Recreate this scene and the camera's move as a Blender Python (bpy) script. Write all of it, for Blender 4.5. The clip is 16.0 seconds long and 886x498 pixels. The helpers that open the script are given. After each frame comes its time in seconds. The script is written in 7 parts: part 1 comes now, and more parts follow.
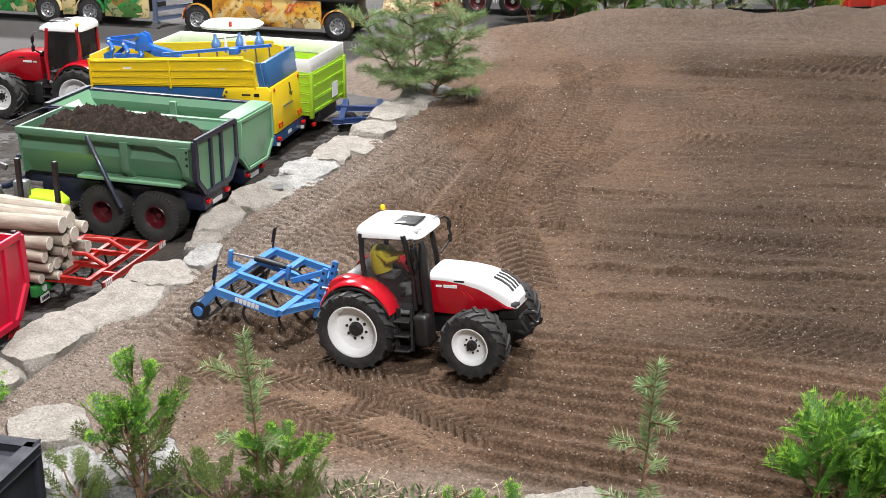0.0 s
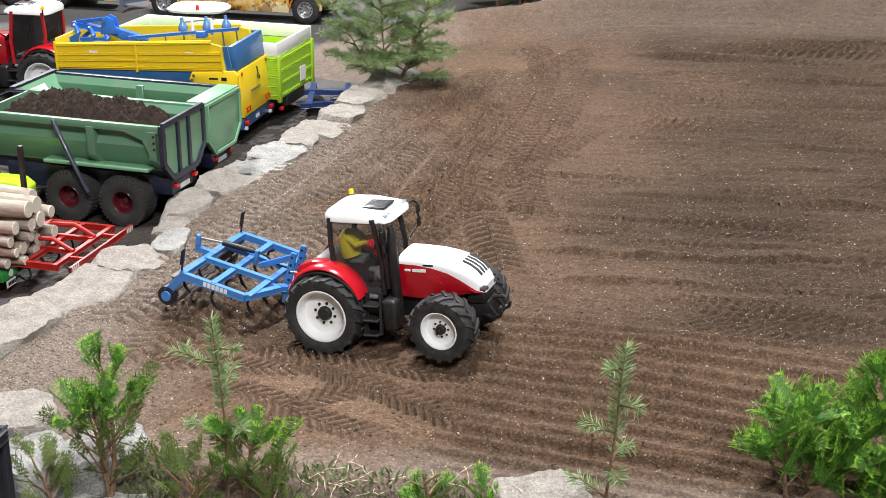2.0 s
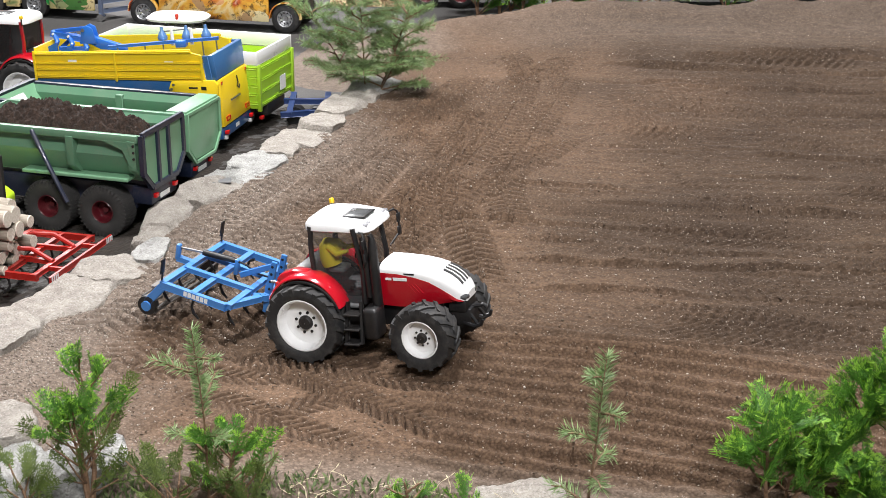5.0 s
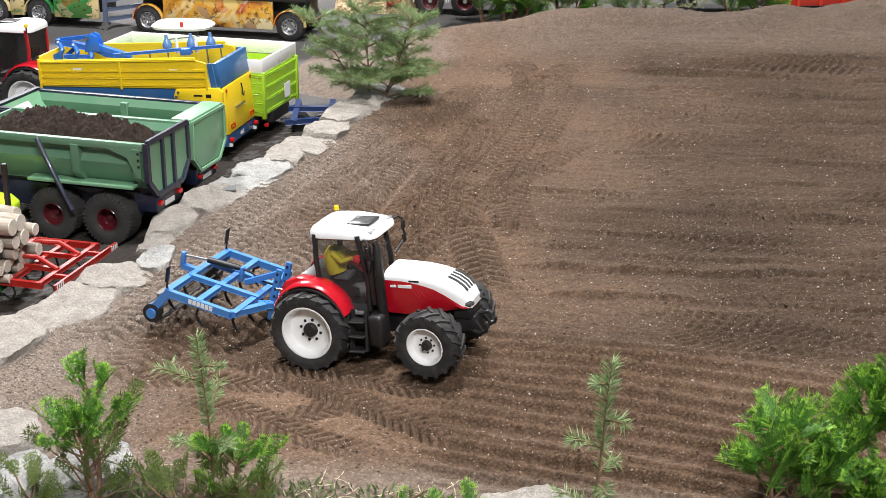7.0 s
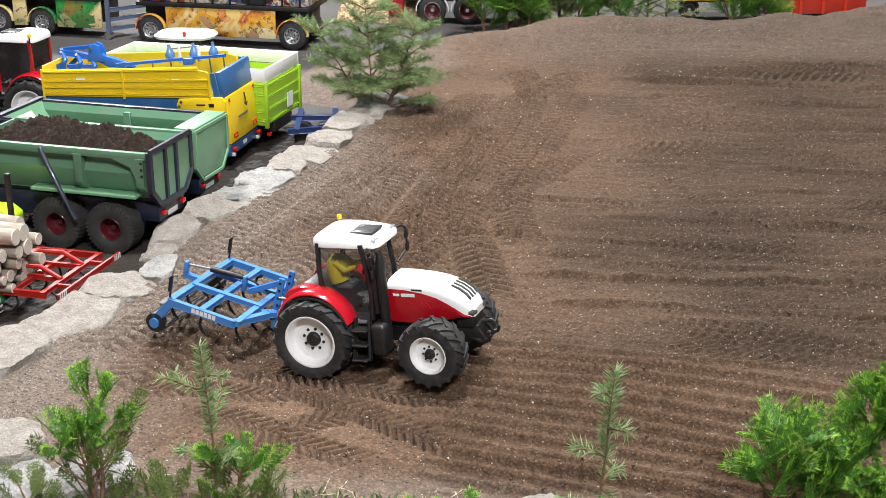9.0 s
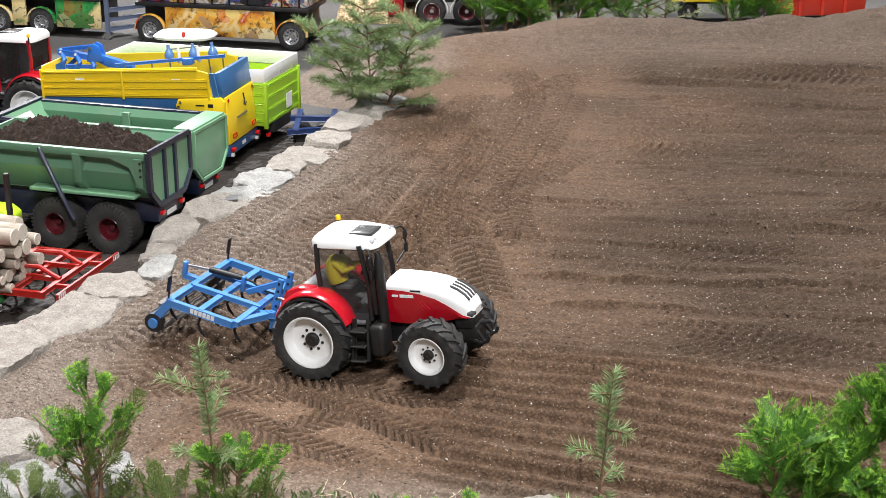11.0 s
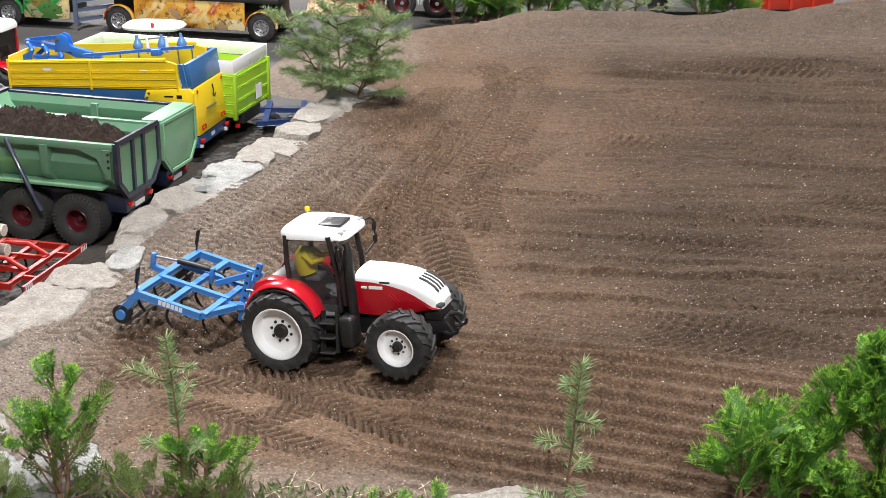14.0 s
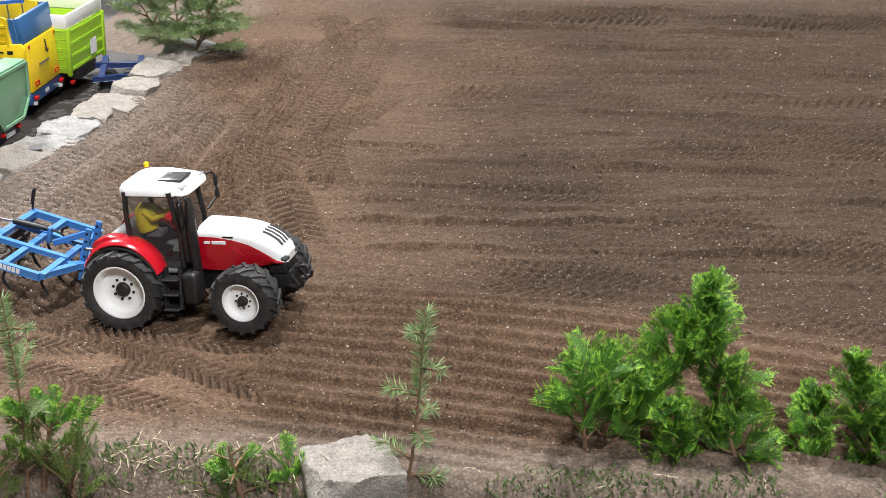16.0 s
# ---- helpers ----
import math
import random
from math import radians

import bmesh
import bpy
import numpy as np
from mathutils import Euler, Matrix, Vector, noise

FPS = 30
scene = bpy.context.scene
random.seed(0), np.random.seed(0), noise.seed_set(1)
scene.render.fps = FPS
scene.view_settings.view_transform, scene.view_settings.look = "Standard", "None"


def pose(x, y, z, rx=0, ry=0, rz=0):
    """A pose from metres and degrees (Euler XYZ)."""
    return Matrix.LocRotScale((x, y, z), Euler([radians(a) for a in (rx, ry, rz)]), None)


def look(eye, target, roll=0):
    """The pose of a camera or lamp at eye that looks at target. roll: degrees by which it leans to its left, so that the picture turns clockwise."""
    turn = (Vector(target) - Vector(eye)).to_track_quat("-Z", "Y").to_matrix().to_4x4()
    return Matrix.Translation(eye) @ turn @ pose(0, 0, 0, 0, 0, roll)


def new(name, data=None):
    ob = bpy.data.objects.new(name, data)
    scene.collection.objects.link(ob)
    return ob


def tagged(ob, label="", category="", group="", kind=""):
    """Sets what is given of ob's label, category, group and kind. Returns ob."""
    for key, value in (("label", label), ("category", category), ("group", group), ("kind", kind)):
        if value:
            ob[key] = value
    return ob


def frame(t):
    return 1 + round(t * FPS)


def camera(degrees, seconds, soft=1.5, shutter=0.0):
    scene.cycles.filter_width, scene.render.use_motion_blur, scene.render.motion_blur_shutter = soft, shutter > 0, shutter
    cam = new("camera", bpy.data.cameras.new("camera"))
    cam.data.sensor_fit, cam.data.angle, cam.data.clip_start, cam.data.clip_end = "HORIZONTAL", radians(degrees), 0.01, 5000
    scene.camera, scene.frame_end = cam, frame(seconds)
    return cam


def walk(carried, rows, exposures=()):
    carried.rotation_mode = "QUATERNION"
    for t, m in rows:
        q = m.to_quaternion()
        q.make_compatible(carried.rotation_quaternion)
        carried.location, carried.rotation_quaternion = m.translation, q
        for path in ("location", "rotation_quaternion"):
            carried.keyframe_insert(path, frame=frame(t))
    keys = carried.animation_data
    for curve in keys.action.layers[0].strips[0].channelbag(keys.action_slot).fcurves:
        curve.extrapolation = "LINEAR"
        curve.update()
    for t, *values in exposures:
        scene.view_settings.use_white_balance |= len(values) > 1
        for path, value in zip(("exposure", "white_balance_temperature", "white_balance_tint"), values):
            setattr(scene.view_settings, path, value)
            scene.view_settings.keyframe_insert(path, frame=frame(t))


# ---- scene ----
cam = camera(35.0, 16.0, soft=0.6)
# seconds, tilt, lean, turn, and the eye's drift: a camera held on one spot that pans
SPOT = (0.0, 0.0, 0.84)
TURNS = [
    (0, 69.646, 0.08, 1.838, SPOT),
    (0.5, 69.621, -0.05, 1.780, SPOT),
    (1, 69.455, -0.195, 1.342, SPOT),
    (1.5, 69.100, -0.190, 1.009, SPOT),
    (2, 69.000, -0.252, 0.600, SPOT),
    (2.5, 69.003, -0.190, 0.097, SPOT),
    (3, 68.982, -0.330, -0.076, SPOT),
    (3.5, 68.995, -0.478, -0.128, SPOT),
    (4, 69.103, -0.440, -0.266, SPOT),
    (6.5, 69.596, -0.160, -0.080, SPOT),
    (7, 69.645, -0.167, -0.065, SPOT),
    (7.5, 69.740, -0.092, -0.078, SPOT),
    (8, 69.787, 0.012, -0.008, SPOT),
    (8.5, 69.870, 0.053, 0.021, SPOT),
    (9, 70.000, 0.0, 0.0, SPOT),
    (11.5, 70.039, -0.167, 0.042, SPOT),
    (12, 69.886, -0.200, 0.078, SPOT),
    (12.5, 69.918, -0.243, 0.017, SPOT),
    (13, 69.994, -0.309, -0.037, SPOT),
    (13.5, 70.002, -0.370, -0.205, SPOT),
    (14, 69.759, -0.631, -1.094, (0.002, 0.0, 0.838)),
    (14.5, 69.097, -0.886, -2.394, (0.003, -0.001, 0.838)),
    (15, 68.853, -1.024, -3.663, (0.003, -0.002, 0.838)),
    (15.5, 68.734, -1.251, -5.056, (0.005, -0.004, 0.838)),
    (16, 67.981, -1.444, -7.390, (0.008, -0.005, 0.836)),
]
walk(cam, [(t, pose(*eye, rx, ry, rz)) for t, rx, ry, rz, eye in TURNS])

# ---------- light: a trade-fair hall with long ceiling lights ----------
world = bpy.data.worlds.new("hall_air")
scene.world = world
world.use_nodes = True
world.node_tree.nodes["Background"].inputs[0].default_value = (0.9, 0.95, 1.0, 1)
world.node_tree.nodes["Background"].inputs[1].default_value = 0.1
scene.view_settings.exposure = 0.0


def hall_light(eye, target, w, d, power):
    data = bpy.data.lights.new("hall_light", "AREA")
    data.shape, data.size, data.size_y, data.energy = "RECTANGLE", w, d, power
    data.color = (0.99, 0.98, 0.992)
    ob = new("hall_light", data)
    ob.matrix_world = look(eye, target)
    return ob


hall_light((-4.6, 12.4, 8.7), (0.0, 2.4, 0.0), 1.8, 0.8, 2650)
hall_light((0.2, 2.2, 8.7), (0.3, 2.1, 0.0), 1.8, 0.6, 1300)
hall_light((1.6, -4.8, 6.6), (0.0, 2.2, 0.0), 3.0, 0.8, 780)


# ---------- small mesh kit ----------
def link_mesh(name, bm, mat, smooth=35):
    me = bpy.data.meshes.new(name)
    bmesh.ops.recalc_face_normals(bm, faces=bm.faces)
    for f in bm.faces:
        f.smooth = smooth > 0
    bm.to_mesh(me)
    bm.free()
    if smooth:
        me.set_sharp_from_angle(angle=radians(smooth))
    me.materials.append(mat)
    return new(name, me)


def part(name, bm, mat, parent, label="", smooth=35):
    ob = link_mesh(name, bm, mat, smooth)
    ob.parent = parent
    if label:
        ob["label"] = label
    return ob


def thing(name, m, label, category, group="", kind=""):
    ob = new(name)
    ob.empty_display_size = 0.02
    ob.matrix_world = m
    return tagged(ob, label, category, group, kind)


def BM():
    return bmesh.new()


def box(bm, x0, x1, y0, y1, z0, z1, bev=0.0, seg=2, m=None):
    g = bmesh.ops.create_cube(bm, size=1.0)
    vs = g["verts"]
    for v in vs:
        v.co = Vector((x0 + (v.co.x + 0.5) * (x1 - x0), y0 + (v.co.y + 0.5) * (y1 - y0), z0 + (v.co.z + 0.5) * (z1 - z0)))
        if m:
            v.co = m @ v.co
    if bev:
        es = list({e for v in vs for e in v.link_edges})
        bmesh.ops.bevel(bm, geom=es, offset=bev, segments=seg, profile=0.5, affect="EDGES")
    return bm


def tube(bm, pts, r, n=10, cap=True):
    pts = [Vector(p) for p in pts]
    rs = r if isinstance(r, (list, tuple)) else [r] * len(pts)
    rings = []
    up = None
    for i, p in enumerate(pts):
        d = (pts[min(i + 1, len(pts) - 1)] - pts[max(i - 1, 0)]).normalized()
        if up is None:
            up = d.orthogonal().normalized()
        up = (up - d * up.dot(d)).normalized()
        s = d.cross(up)
        rings.append([bm.verts.new(p + (up * math.cos(a) + s * math.sin(a)) * rs[i]) for a in [2 * math.pi * k / n for k in range(n)]])
    for a, b in zip(rings, rings[1:]):
        for k in range(n):
            bm.faces.new((a[k], a[(k + 1) % n], b[(k + 1) % n], b[k]))
    if cap:
        bm.faces.new(rings[0][::-1])
        bm.faces.new(rings[-1])
    return bm


def beam(bm, p, q, w, h, bev=0.0008, up=(0, 0, 1)):
    p, q = Vector(p), Vector(q)
    d = (q - p).normalized()
    s = d.cross(Vector(up)).normalized()
    u = s.cross(d)
    m = Matrix(((d.x, s.x, u.x, p.x), (d.y, s.y, u.y, p.y), (d.z, s.z, u.z, p.z), (0, 0, 0, 1)))
    return box(bm, 0, (q - p).length, -w / 2, w / 2, -h / 2, h / 2, bev, 1, m)


def prism(bm, pts, a, b, axis="y", bev=0.0, seg=2):
    """A polygon in the plane across the axis, drawn out from a to b."""
    def at(p, t):
        return {"y": (p[0], t, p[1]), "x": (t, p[0], p[1]), "z": (p[0], p[1], t)}[axis]
    lo = [bm.verts.new(at(p, a)) for p in pts]
    hi = [bm.verts.new(at(p, b)) for p in pts]
    fs = [bm.faces.new(lo[::-1]), bm.faces.new(hi)]
    n = len(pts)
    for i in range(n):
        fs.append(bm.faces.new((lo[i], lo[(i + 1) % n], hi[(i + 1) % n], hi[i])))
    if bev:
        es = list({e for f in fs for e in f.edges})
        bmesh.ops.bevel(bm, geom=es, offset=bev, segments=seg, profile=0.5, affect="EDGES")
    return bm


def lathe(bm, prof, n=40, a0=0.0, a1=2 * math.pi, c=(0, 0, 0)):
    """Profile of (radius, y) turned about the y axis."""
    full = abs(a1 - a0 - 2 * math.pi) < 1e-6
    rings = []
    for k in range(n if full else n + 1):
        a = a0 + (a1 - a0) * k / n
        rings.append([bm.verts.new((c[0] + r * math.cos(a), c[1] + y, c[2] + r * math.sin(a))) for r, y in prof])
    cnt = len(rings)
    for k in range(cnt if full else cnt - 1):
        p, q = rings[k], rings[(k + 1) % cnt]
        for i in range(len(prof) - 1):
            bm.faces.new((p[i], p[i + 1], q[i + 1], q[i]))
    return bm


def loft(bm, rings, cap=True, closed=True):
    vs = [[bm.verts.new(p) for p in r] for r in rings]
    n = len(vs[0])
    for a, b in zip(vs, vs[1:]):
        for k in range(n if closed else n - 1):
            bm.faces.new((a[k], a[(k + 1) % n], b[(k + 1) % n], b[k]))
    if cap:
        bm.faces.new(vs[0][::-1])
        bm.faces.new(vs[-1])
    return bm


# ---------- materials ----------
def material(name):
    m = bpy.data.materials.new(name)
    m.use_nodes = True
    nt = m.node_tree
    return m, nt, nt.nodes["Principled BSDF"]


def node(nt, kind, **kw):
    n = nt.nodes.new(kind)
    for k, v in kw.items():
        n.inputs[k.replace("_", " ")].default_value = v
    return n


def ramp(nt, src, stops):
    r = nt.nodes.new("ShaderNodeValToRGB")
    while len(r.color_ramp.elements) < len(stops):
        r.color_ramp.elements.new(0.5)
    for e, (p, c) in zip(r.color_ramp.elements, stops):
        e.position, e.color = p, (*c, 1)
    nt.links.new(src, r.inputs[0])
    return r.outputs[0]


def mix(nt, fac, a, b, mode="MIX"):
    n = nt.nodes.new("ShaderNodeMix")
    n.data_type, n.blend_type = "RGBA", mode
    if isinstance(fac, float):
        n.inputs[0].default_value = fac
    else:
        nt.links.new(fac, n.inputs[0])
    for i, v in ((6, a), (7, b)):
        if isinstance(v, tuple):
            n.inputs[i].default_value = (*v, 1)
        else:
            nt.links.new(v, n.inputs[i])
    return n.outputs[2]


def coords(nt, local=True):
    return nt.nodes.new("ShaderNodeTexCoord").outputs["Object"] if local else nt.nodes.new("ShaderNodeNewGeometry").outputs["Position"]


def noise_tex(nt, co, scale, detail=4.0, rough=0.6):
    n = node(nt, "ShaderNodeTexNoise", Scale=scale, Detail=detail, Roughness=rough)
    nt.links.new(co, n.inputs["Vector"])
    return n.outputs[0]


def bump(nt, bsdf, height, dist, strength=0.6):
    b = node(nt, "ShaderNodeBump", Strength=strength, Distance=dist)
    nt.links.new(height, b.inputs["Height"])
    nt.links.new(b.outputs[0], bsdf.inputs["Normal"])


def paint(name, col, rough=0.3, metal=0.0, dust=0.12, coat=0.3, dust_col=(0.28, 0.22, 0.17)):
    """Lacquer with faint handling marks and a thin film of soil dust."""
    m, nt, b = material(name)
    co = coords(nt)
    big = noise_tex(nt, co, 22, 5, 0.65)
    fine = noise_tex(nt, co, 420, 3, 0.7)
    spots = nt.nodes.new("ShaderNodeMath")
    spots.operation = "MULTIPLY"
    nt.links.new(big, spots.inputs[0])
    nt.links.new(fine, spots.inputs[1])
    f = ramp(nt, spots.outputs[0], [(0.2, (0, 0, 0)), (0.42, (dust, dust, dust))])
    nt.links.new(mix(nt, f, col, dust_col), b.inputs["Base Color"])
    nt.links.new(ramp(nt, big, [(0.3, (rough * 0.8,) * 3), (0.7, (min(1, rough * 1.35),) * 3)]), b.inputs["Roughness"])
    b.inputs["Metallic"].default_value = metal
    b.inputs["Coat Weight"].default_value = coat
    b.inputs["Coat Roughness"].default_value = 0.08
    bump(nt, b, fine, 0.0002, 0.12)
    return m


def rubber_mat(name, col=(0.018, 0.018, 0.019), dusty=0.5):
    m, nt, b = material(name)
    co = coords(nt)
    n1 = noise_tex(nt, co, 70, 5, 0.7)
    n2 = noise_tex(nt, co, 700, 2, 0.6)
    f = ramp(nt, n1, [(0.42, (0, 0, 0)), (0.72, (dusty, dusty, dusty))])
    nt.links.new(mix(nt, f, col, (0.085, 0.076, 0.068)), b.inputs["Base Color"])
    b.inputs["Roughness"].default_value = 0.72
    bump(nt, b, n2, 0.0004, 0.4)
    return m


MAT = {
    "red": paint("red_lacquer", (0.43, 0.004, 0.014), 0.2, coat=0.7, dust=0.05),
    "white": paint("white_lacquer", (0.85, 0.85, 0.845), 0.3, coat=0.4, dust=0.06),
    "blue": paint("implement_blue", (0.05, 0.21, 0.55), 0.38, dust=0.12),
    "deepblue": paint("wagon_blue", (0.012, 0.085, 0.24), 0.4),
    "midblue": paint("tailgate_blue", (0.03, 0.125, 0.31), 0.4),
    "toolblue": paint("tool_blue", (0.015, 0.14, 0.55), 0.35, dust=0.04),
    "tankblue": paint("clouded_blue", (0.1, 0.22, 0.45), 0.3, dust=0.04),
    "darksteel": paint("worn_dark_steel", (0.16, 0.155, 0.15), 0.45, metal=0.6, dust=0.4, coat=0.0),
    "navy": paint("navy_steel", (0.008, 0.014, 0.035), 0.4),
    "yellow": paint("wagon_yellow", (0.86, 0.6, 0.012), 0.35, dust=0.08),
    "green": paint("trailer_green", (0.1, 0.225, 0.135), 0.42, dust=0.2),
    "palegreen": paint("pale_green", (0.17, 0.36, 0.21), 0.45, dust=0.2),
    "lime": paint("lime_green", (0.33, 0.56, 0.025), 0.38, dust=0.1),
    "orange": paint("orange_red", (0.5, 0.028, 0.012), 0.4, dust=0.12),
    "crimson": paint("crimson_sheet", (0.6, 0.006, 0.04), 0.35, dust=0.05),
    "black": paint("black_plastic", (0.01, 0.01, 0.011), 0.45, dust=0.08, coat=0.0),
    "grey": paint("grey_plastic", (0.16, 0.165, 0.17), 0.5, dust=0.15, coat=0.0),
    "anthracite": paint("anthracite_sheet", (0.014, 0.016, 0.025), 0.7, dust=0.03, coat=0.0),
    "steel": paint("bare_steel", (0.3, 0.3, 0.31), 0.35, metal=0.9, dust=0.35, coat=0.0),
    "silver": paint("silver_rim", (0.72, 0.73, 0.75), 0.2, metal=0.85, dust=0.05),
    "chrome": paint("chrome", (0.75, 0.76, 0.78), 0.12, metal=1.0, dust=0.03, coat=0.0),
    "wine": paint("dark_red_rim", (0.085, 0.004, 0.01), 0.35, dust=0.1),
    "lampred": paint("red_lens", (0.55, 0.01, 0.01), 0.15, coat=0.8, dust=0.0),
    "beacon": paint("yellow_beacon", (0.8, 0.5, 0.01), 0.2, coat=0.6, dust=0.02),
    "cloth": paint("yellow_shirt", (0.85, 0.68, 0.03), 0.8, coat=0.0, dust=0.02),
    "hatch": paint("smoked_hatch", (0.07, 0.072, 0.075), 0.2, dust=0.05, coat=0.5),
    "rubber": rubber_mat("rubber"),
    "oldrubber": rubber_mat("worn_rubber", (0.034, 0.033, 0.032), 0.35),
}


def glass_mat(name, tint, clear=0.65):
    m, nt, b = material(name)
    b.inputs["Base Color"].default_value = (*tint, 1)
    b.inputs["Roughness"].default_value = 0.05
    b.inputs["IOR"].default_value = 1.45
    tr = nt.nodes.new("ShaderNodeBsdfTransparent")
    tr.inputs[0].default_value = (0.95, 0.955, 0.96, 1)
    ms = nt.nodes.new("ShaderNodeMixShader")
    ms.inputs[0].default_value = clear
    nt.links.new(b.outputs[0], ms.inputs[1])
    nt.links.new(tr.outputs[0], ms.inputs[2])
    nt.links.new(ms.outputs[0], nt.nodes["Material Output"].inputs[0])
    return m


MAT["glass"] = glass_mat("cab_glass", (0.09, 0.092, 0.095), 0.84)
MAT["darkglass"] = glass_mat("dark_cab_glass", (0.02, 0.018, 0.018), 0.45)
MAT["smoke"] = glass_mat("smoked_pane", (0.075, 0.075, 0.078), 0.35)
MAT["lens"] = glass_mat("lamp_lens", (0.3, 0.3, 0.32), 0.35)


def soil_mat():
    m, nt, b = material("field_soil")
    co = coords(nt, False)
    att = nt.nodes.new("ShaderNodeAttribute")
    att.attribute_name = "gravel"
    g = att.outputs["Fac"]
    n_big = noise_tex(nt, co, 3.2, 4, 0.6)
    n_mid = noise_tex(nt, co, 45, 5, 0.7)
    n_fine = noise_tex(nt, co, 300, 4, 0.7)
    vor = node(nt, "ShaderNodeTexVoronoi", Scale=520.0)
    nt.links.new(co, vor.inputs["Vector"])
    vor2 = node(nt, "ShaderNodeTexVoronoi", Scale=230.0)
    nt.links.new(co, vor2.inputs["Vector"])
    brown = mix(nt, ramp(nt, n_big, [(0.35, (0, 0, 0)), (0.68, (1, 1, 1))]), (0.051, 0.0335, 0.0225), (0.07, 0.0455, 0.029))
    brown = mix(nt, ramp(nt, n_mid, [(0.3, (0, 0, 0)), (0.72, (1, 1, 1))]), mix(nt, 0.4, brown, (0.040, 0.028, 0.019)), brown)
    mp = nt.nodes.new("ShaderNodeMapping")
    mp.inputs["Rotation"].default_value = (0, 0, radians(10.5))
    mp.inputs["Scale"].default_value = (1.3, 26, 1)
    nt.links.new(co, mp.inputs[0])
    streak = noise_tex(nt, mp.outputs[0], 1.6, 4, 0.65)
    brown = mix(nt, ramp(nt, streak, [(0.3, (0.55, 0.55, 0.55)), (0.52, (0, 0, 0))]), brown, (0.04, 0.0265, 0.018))
    brown = mix(nt, ramp(nt, streak, [(0.52, (0, 0, 0)), (0.72, (0.6, 0.6, 0.6))]), brown, (0.092, 0.061, 0.04))
    # dry zones, plus the brightness of crests and lug tops put into the colour
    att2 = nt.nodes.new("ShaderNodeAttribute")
    att2.attribute_name = "dry_and_lit"
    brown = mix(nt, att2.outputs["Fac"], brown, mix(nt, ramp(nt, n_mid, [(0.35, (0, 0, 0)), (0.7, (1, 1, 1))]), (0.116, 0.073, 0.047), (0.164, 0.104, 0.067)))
    grey = mix(nt, ramp(nt, n_mid, [(0.35, (0, 0, 0)), (0.7, (1, 1, 1))]), (0.152, 0.119, 0.096), (0.217, 0.175, 0.143))
    base = mix(nt, g, brown, grey)
    # low spots darkened: the small shadows in pits, put into the colour
    base = mix(nt, ramp(nt, n_fine, [(0.32, (0.4, 0.4, 0.4)), (0.44, (0, 0, 0))]), base, (0.03, 0.021, 0.015))
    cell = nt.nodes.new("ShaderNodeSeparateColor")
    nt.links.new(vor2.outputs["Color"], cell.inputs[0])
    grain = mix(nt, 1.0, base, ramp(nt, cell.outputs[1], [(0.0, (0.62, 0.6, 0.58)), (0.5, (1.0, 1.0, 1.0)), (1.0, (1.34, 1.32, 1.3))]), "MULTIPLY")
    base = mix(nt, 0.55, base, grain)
    # pale cell middles, dark rims: crevice shade between crumbs painted in
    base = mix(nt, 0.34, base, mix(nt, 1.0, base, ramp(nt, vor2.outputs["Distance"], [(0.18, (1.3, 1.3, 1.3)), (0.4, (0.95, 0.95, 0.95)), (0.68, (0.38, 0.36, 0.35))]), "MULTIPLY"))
    chip = ramp(nt, vor.outputs["Color"], [(0.86, (0, 0, 0)), (0.95, (0.6, 0.6, 0.6))])
    base = mix(nt, chip, base, (0.36, 0.3, 0.25))
    nt.links.new(base, b.inputs["Base Color"])
    b.inputs["Roughness"].default_value = 0.95
    b.inputs["Specular IOR Level"].default_value = 0.15
    add = nt.nodes.new("ShaderNodeMath")
    add.operation = "MULTIPLY_ADD"
    nt.links.new(vor2.outputs["Distance"], add.inputs[0])
    add.inputs[1].default_value = -0.7
    nt.links.new(n_fine, add.inputs[2])
    bump(nt, b, add.outputs[0], 0.0026, 0.62)
    return m


def stone_mat(name, light, dark, fleck):
    m, nt, b = material(name)
    co = coords(nt)
    info = nt.nodes.new("ShaderNodeObjectInfo")
    off = nt.nodes.new("ShaderNodeVectorMath")
    off.operation = "ADD"
    nt.links.new(co, off.inputs[0])
    nt.links.new(info.outputs["Random"], off.inputs[1])
    co = off.outputs[0]
    n1 = noise_tex(nt, co, 38, 6, 0.7)
    n2 = noise_tex(nt, co, 300, 4, 0.75)
    vor = node(nt, "ShaderNodeTexVoronoi", Scale=420.0)
    nt.links.new(co, vor.inputs["Vector"])
    c = mix(nt, ramp(nt, n1, [(0.32, (0, 0, 0)), (0.66, (1, 1, 1))]), dark, light)
    c = mix(nt, ramp(nt, vor.outputs["Color"], [(0.72, (0, 0, 0)), (0.8, (0.3, 0.3, 0.3))]), c, fleck)
    c = mix(nt, ramp(nt, n2, [(0.3, (0.7, 0.7, 0.7)), (0.52, (0, 0, 0))]), c, (0.12, 0.1, 0.085))
    nt.links.new(c, b.inputs["Base Color"])
    b.inputs["Roughness"].default_value = 0.88
    add = nt.nodes.new("ShaderNodeMath")
    add.operation = "MULTIPLY_ADD"
    nt.links.new(n1, add.inputs[0])
    add.inputs[1].default_value = 2.0
    nt.links.new(n2, add.inputs[2])
    bump(nt, b, add.outputs[0], 0.0065, 0.9)
    return m


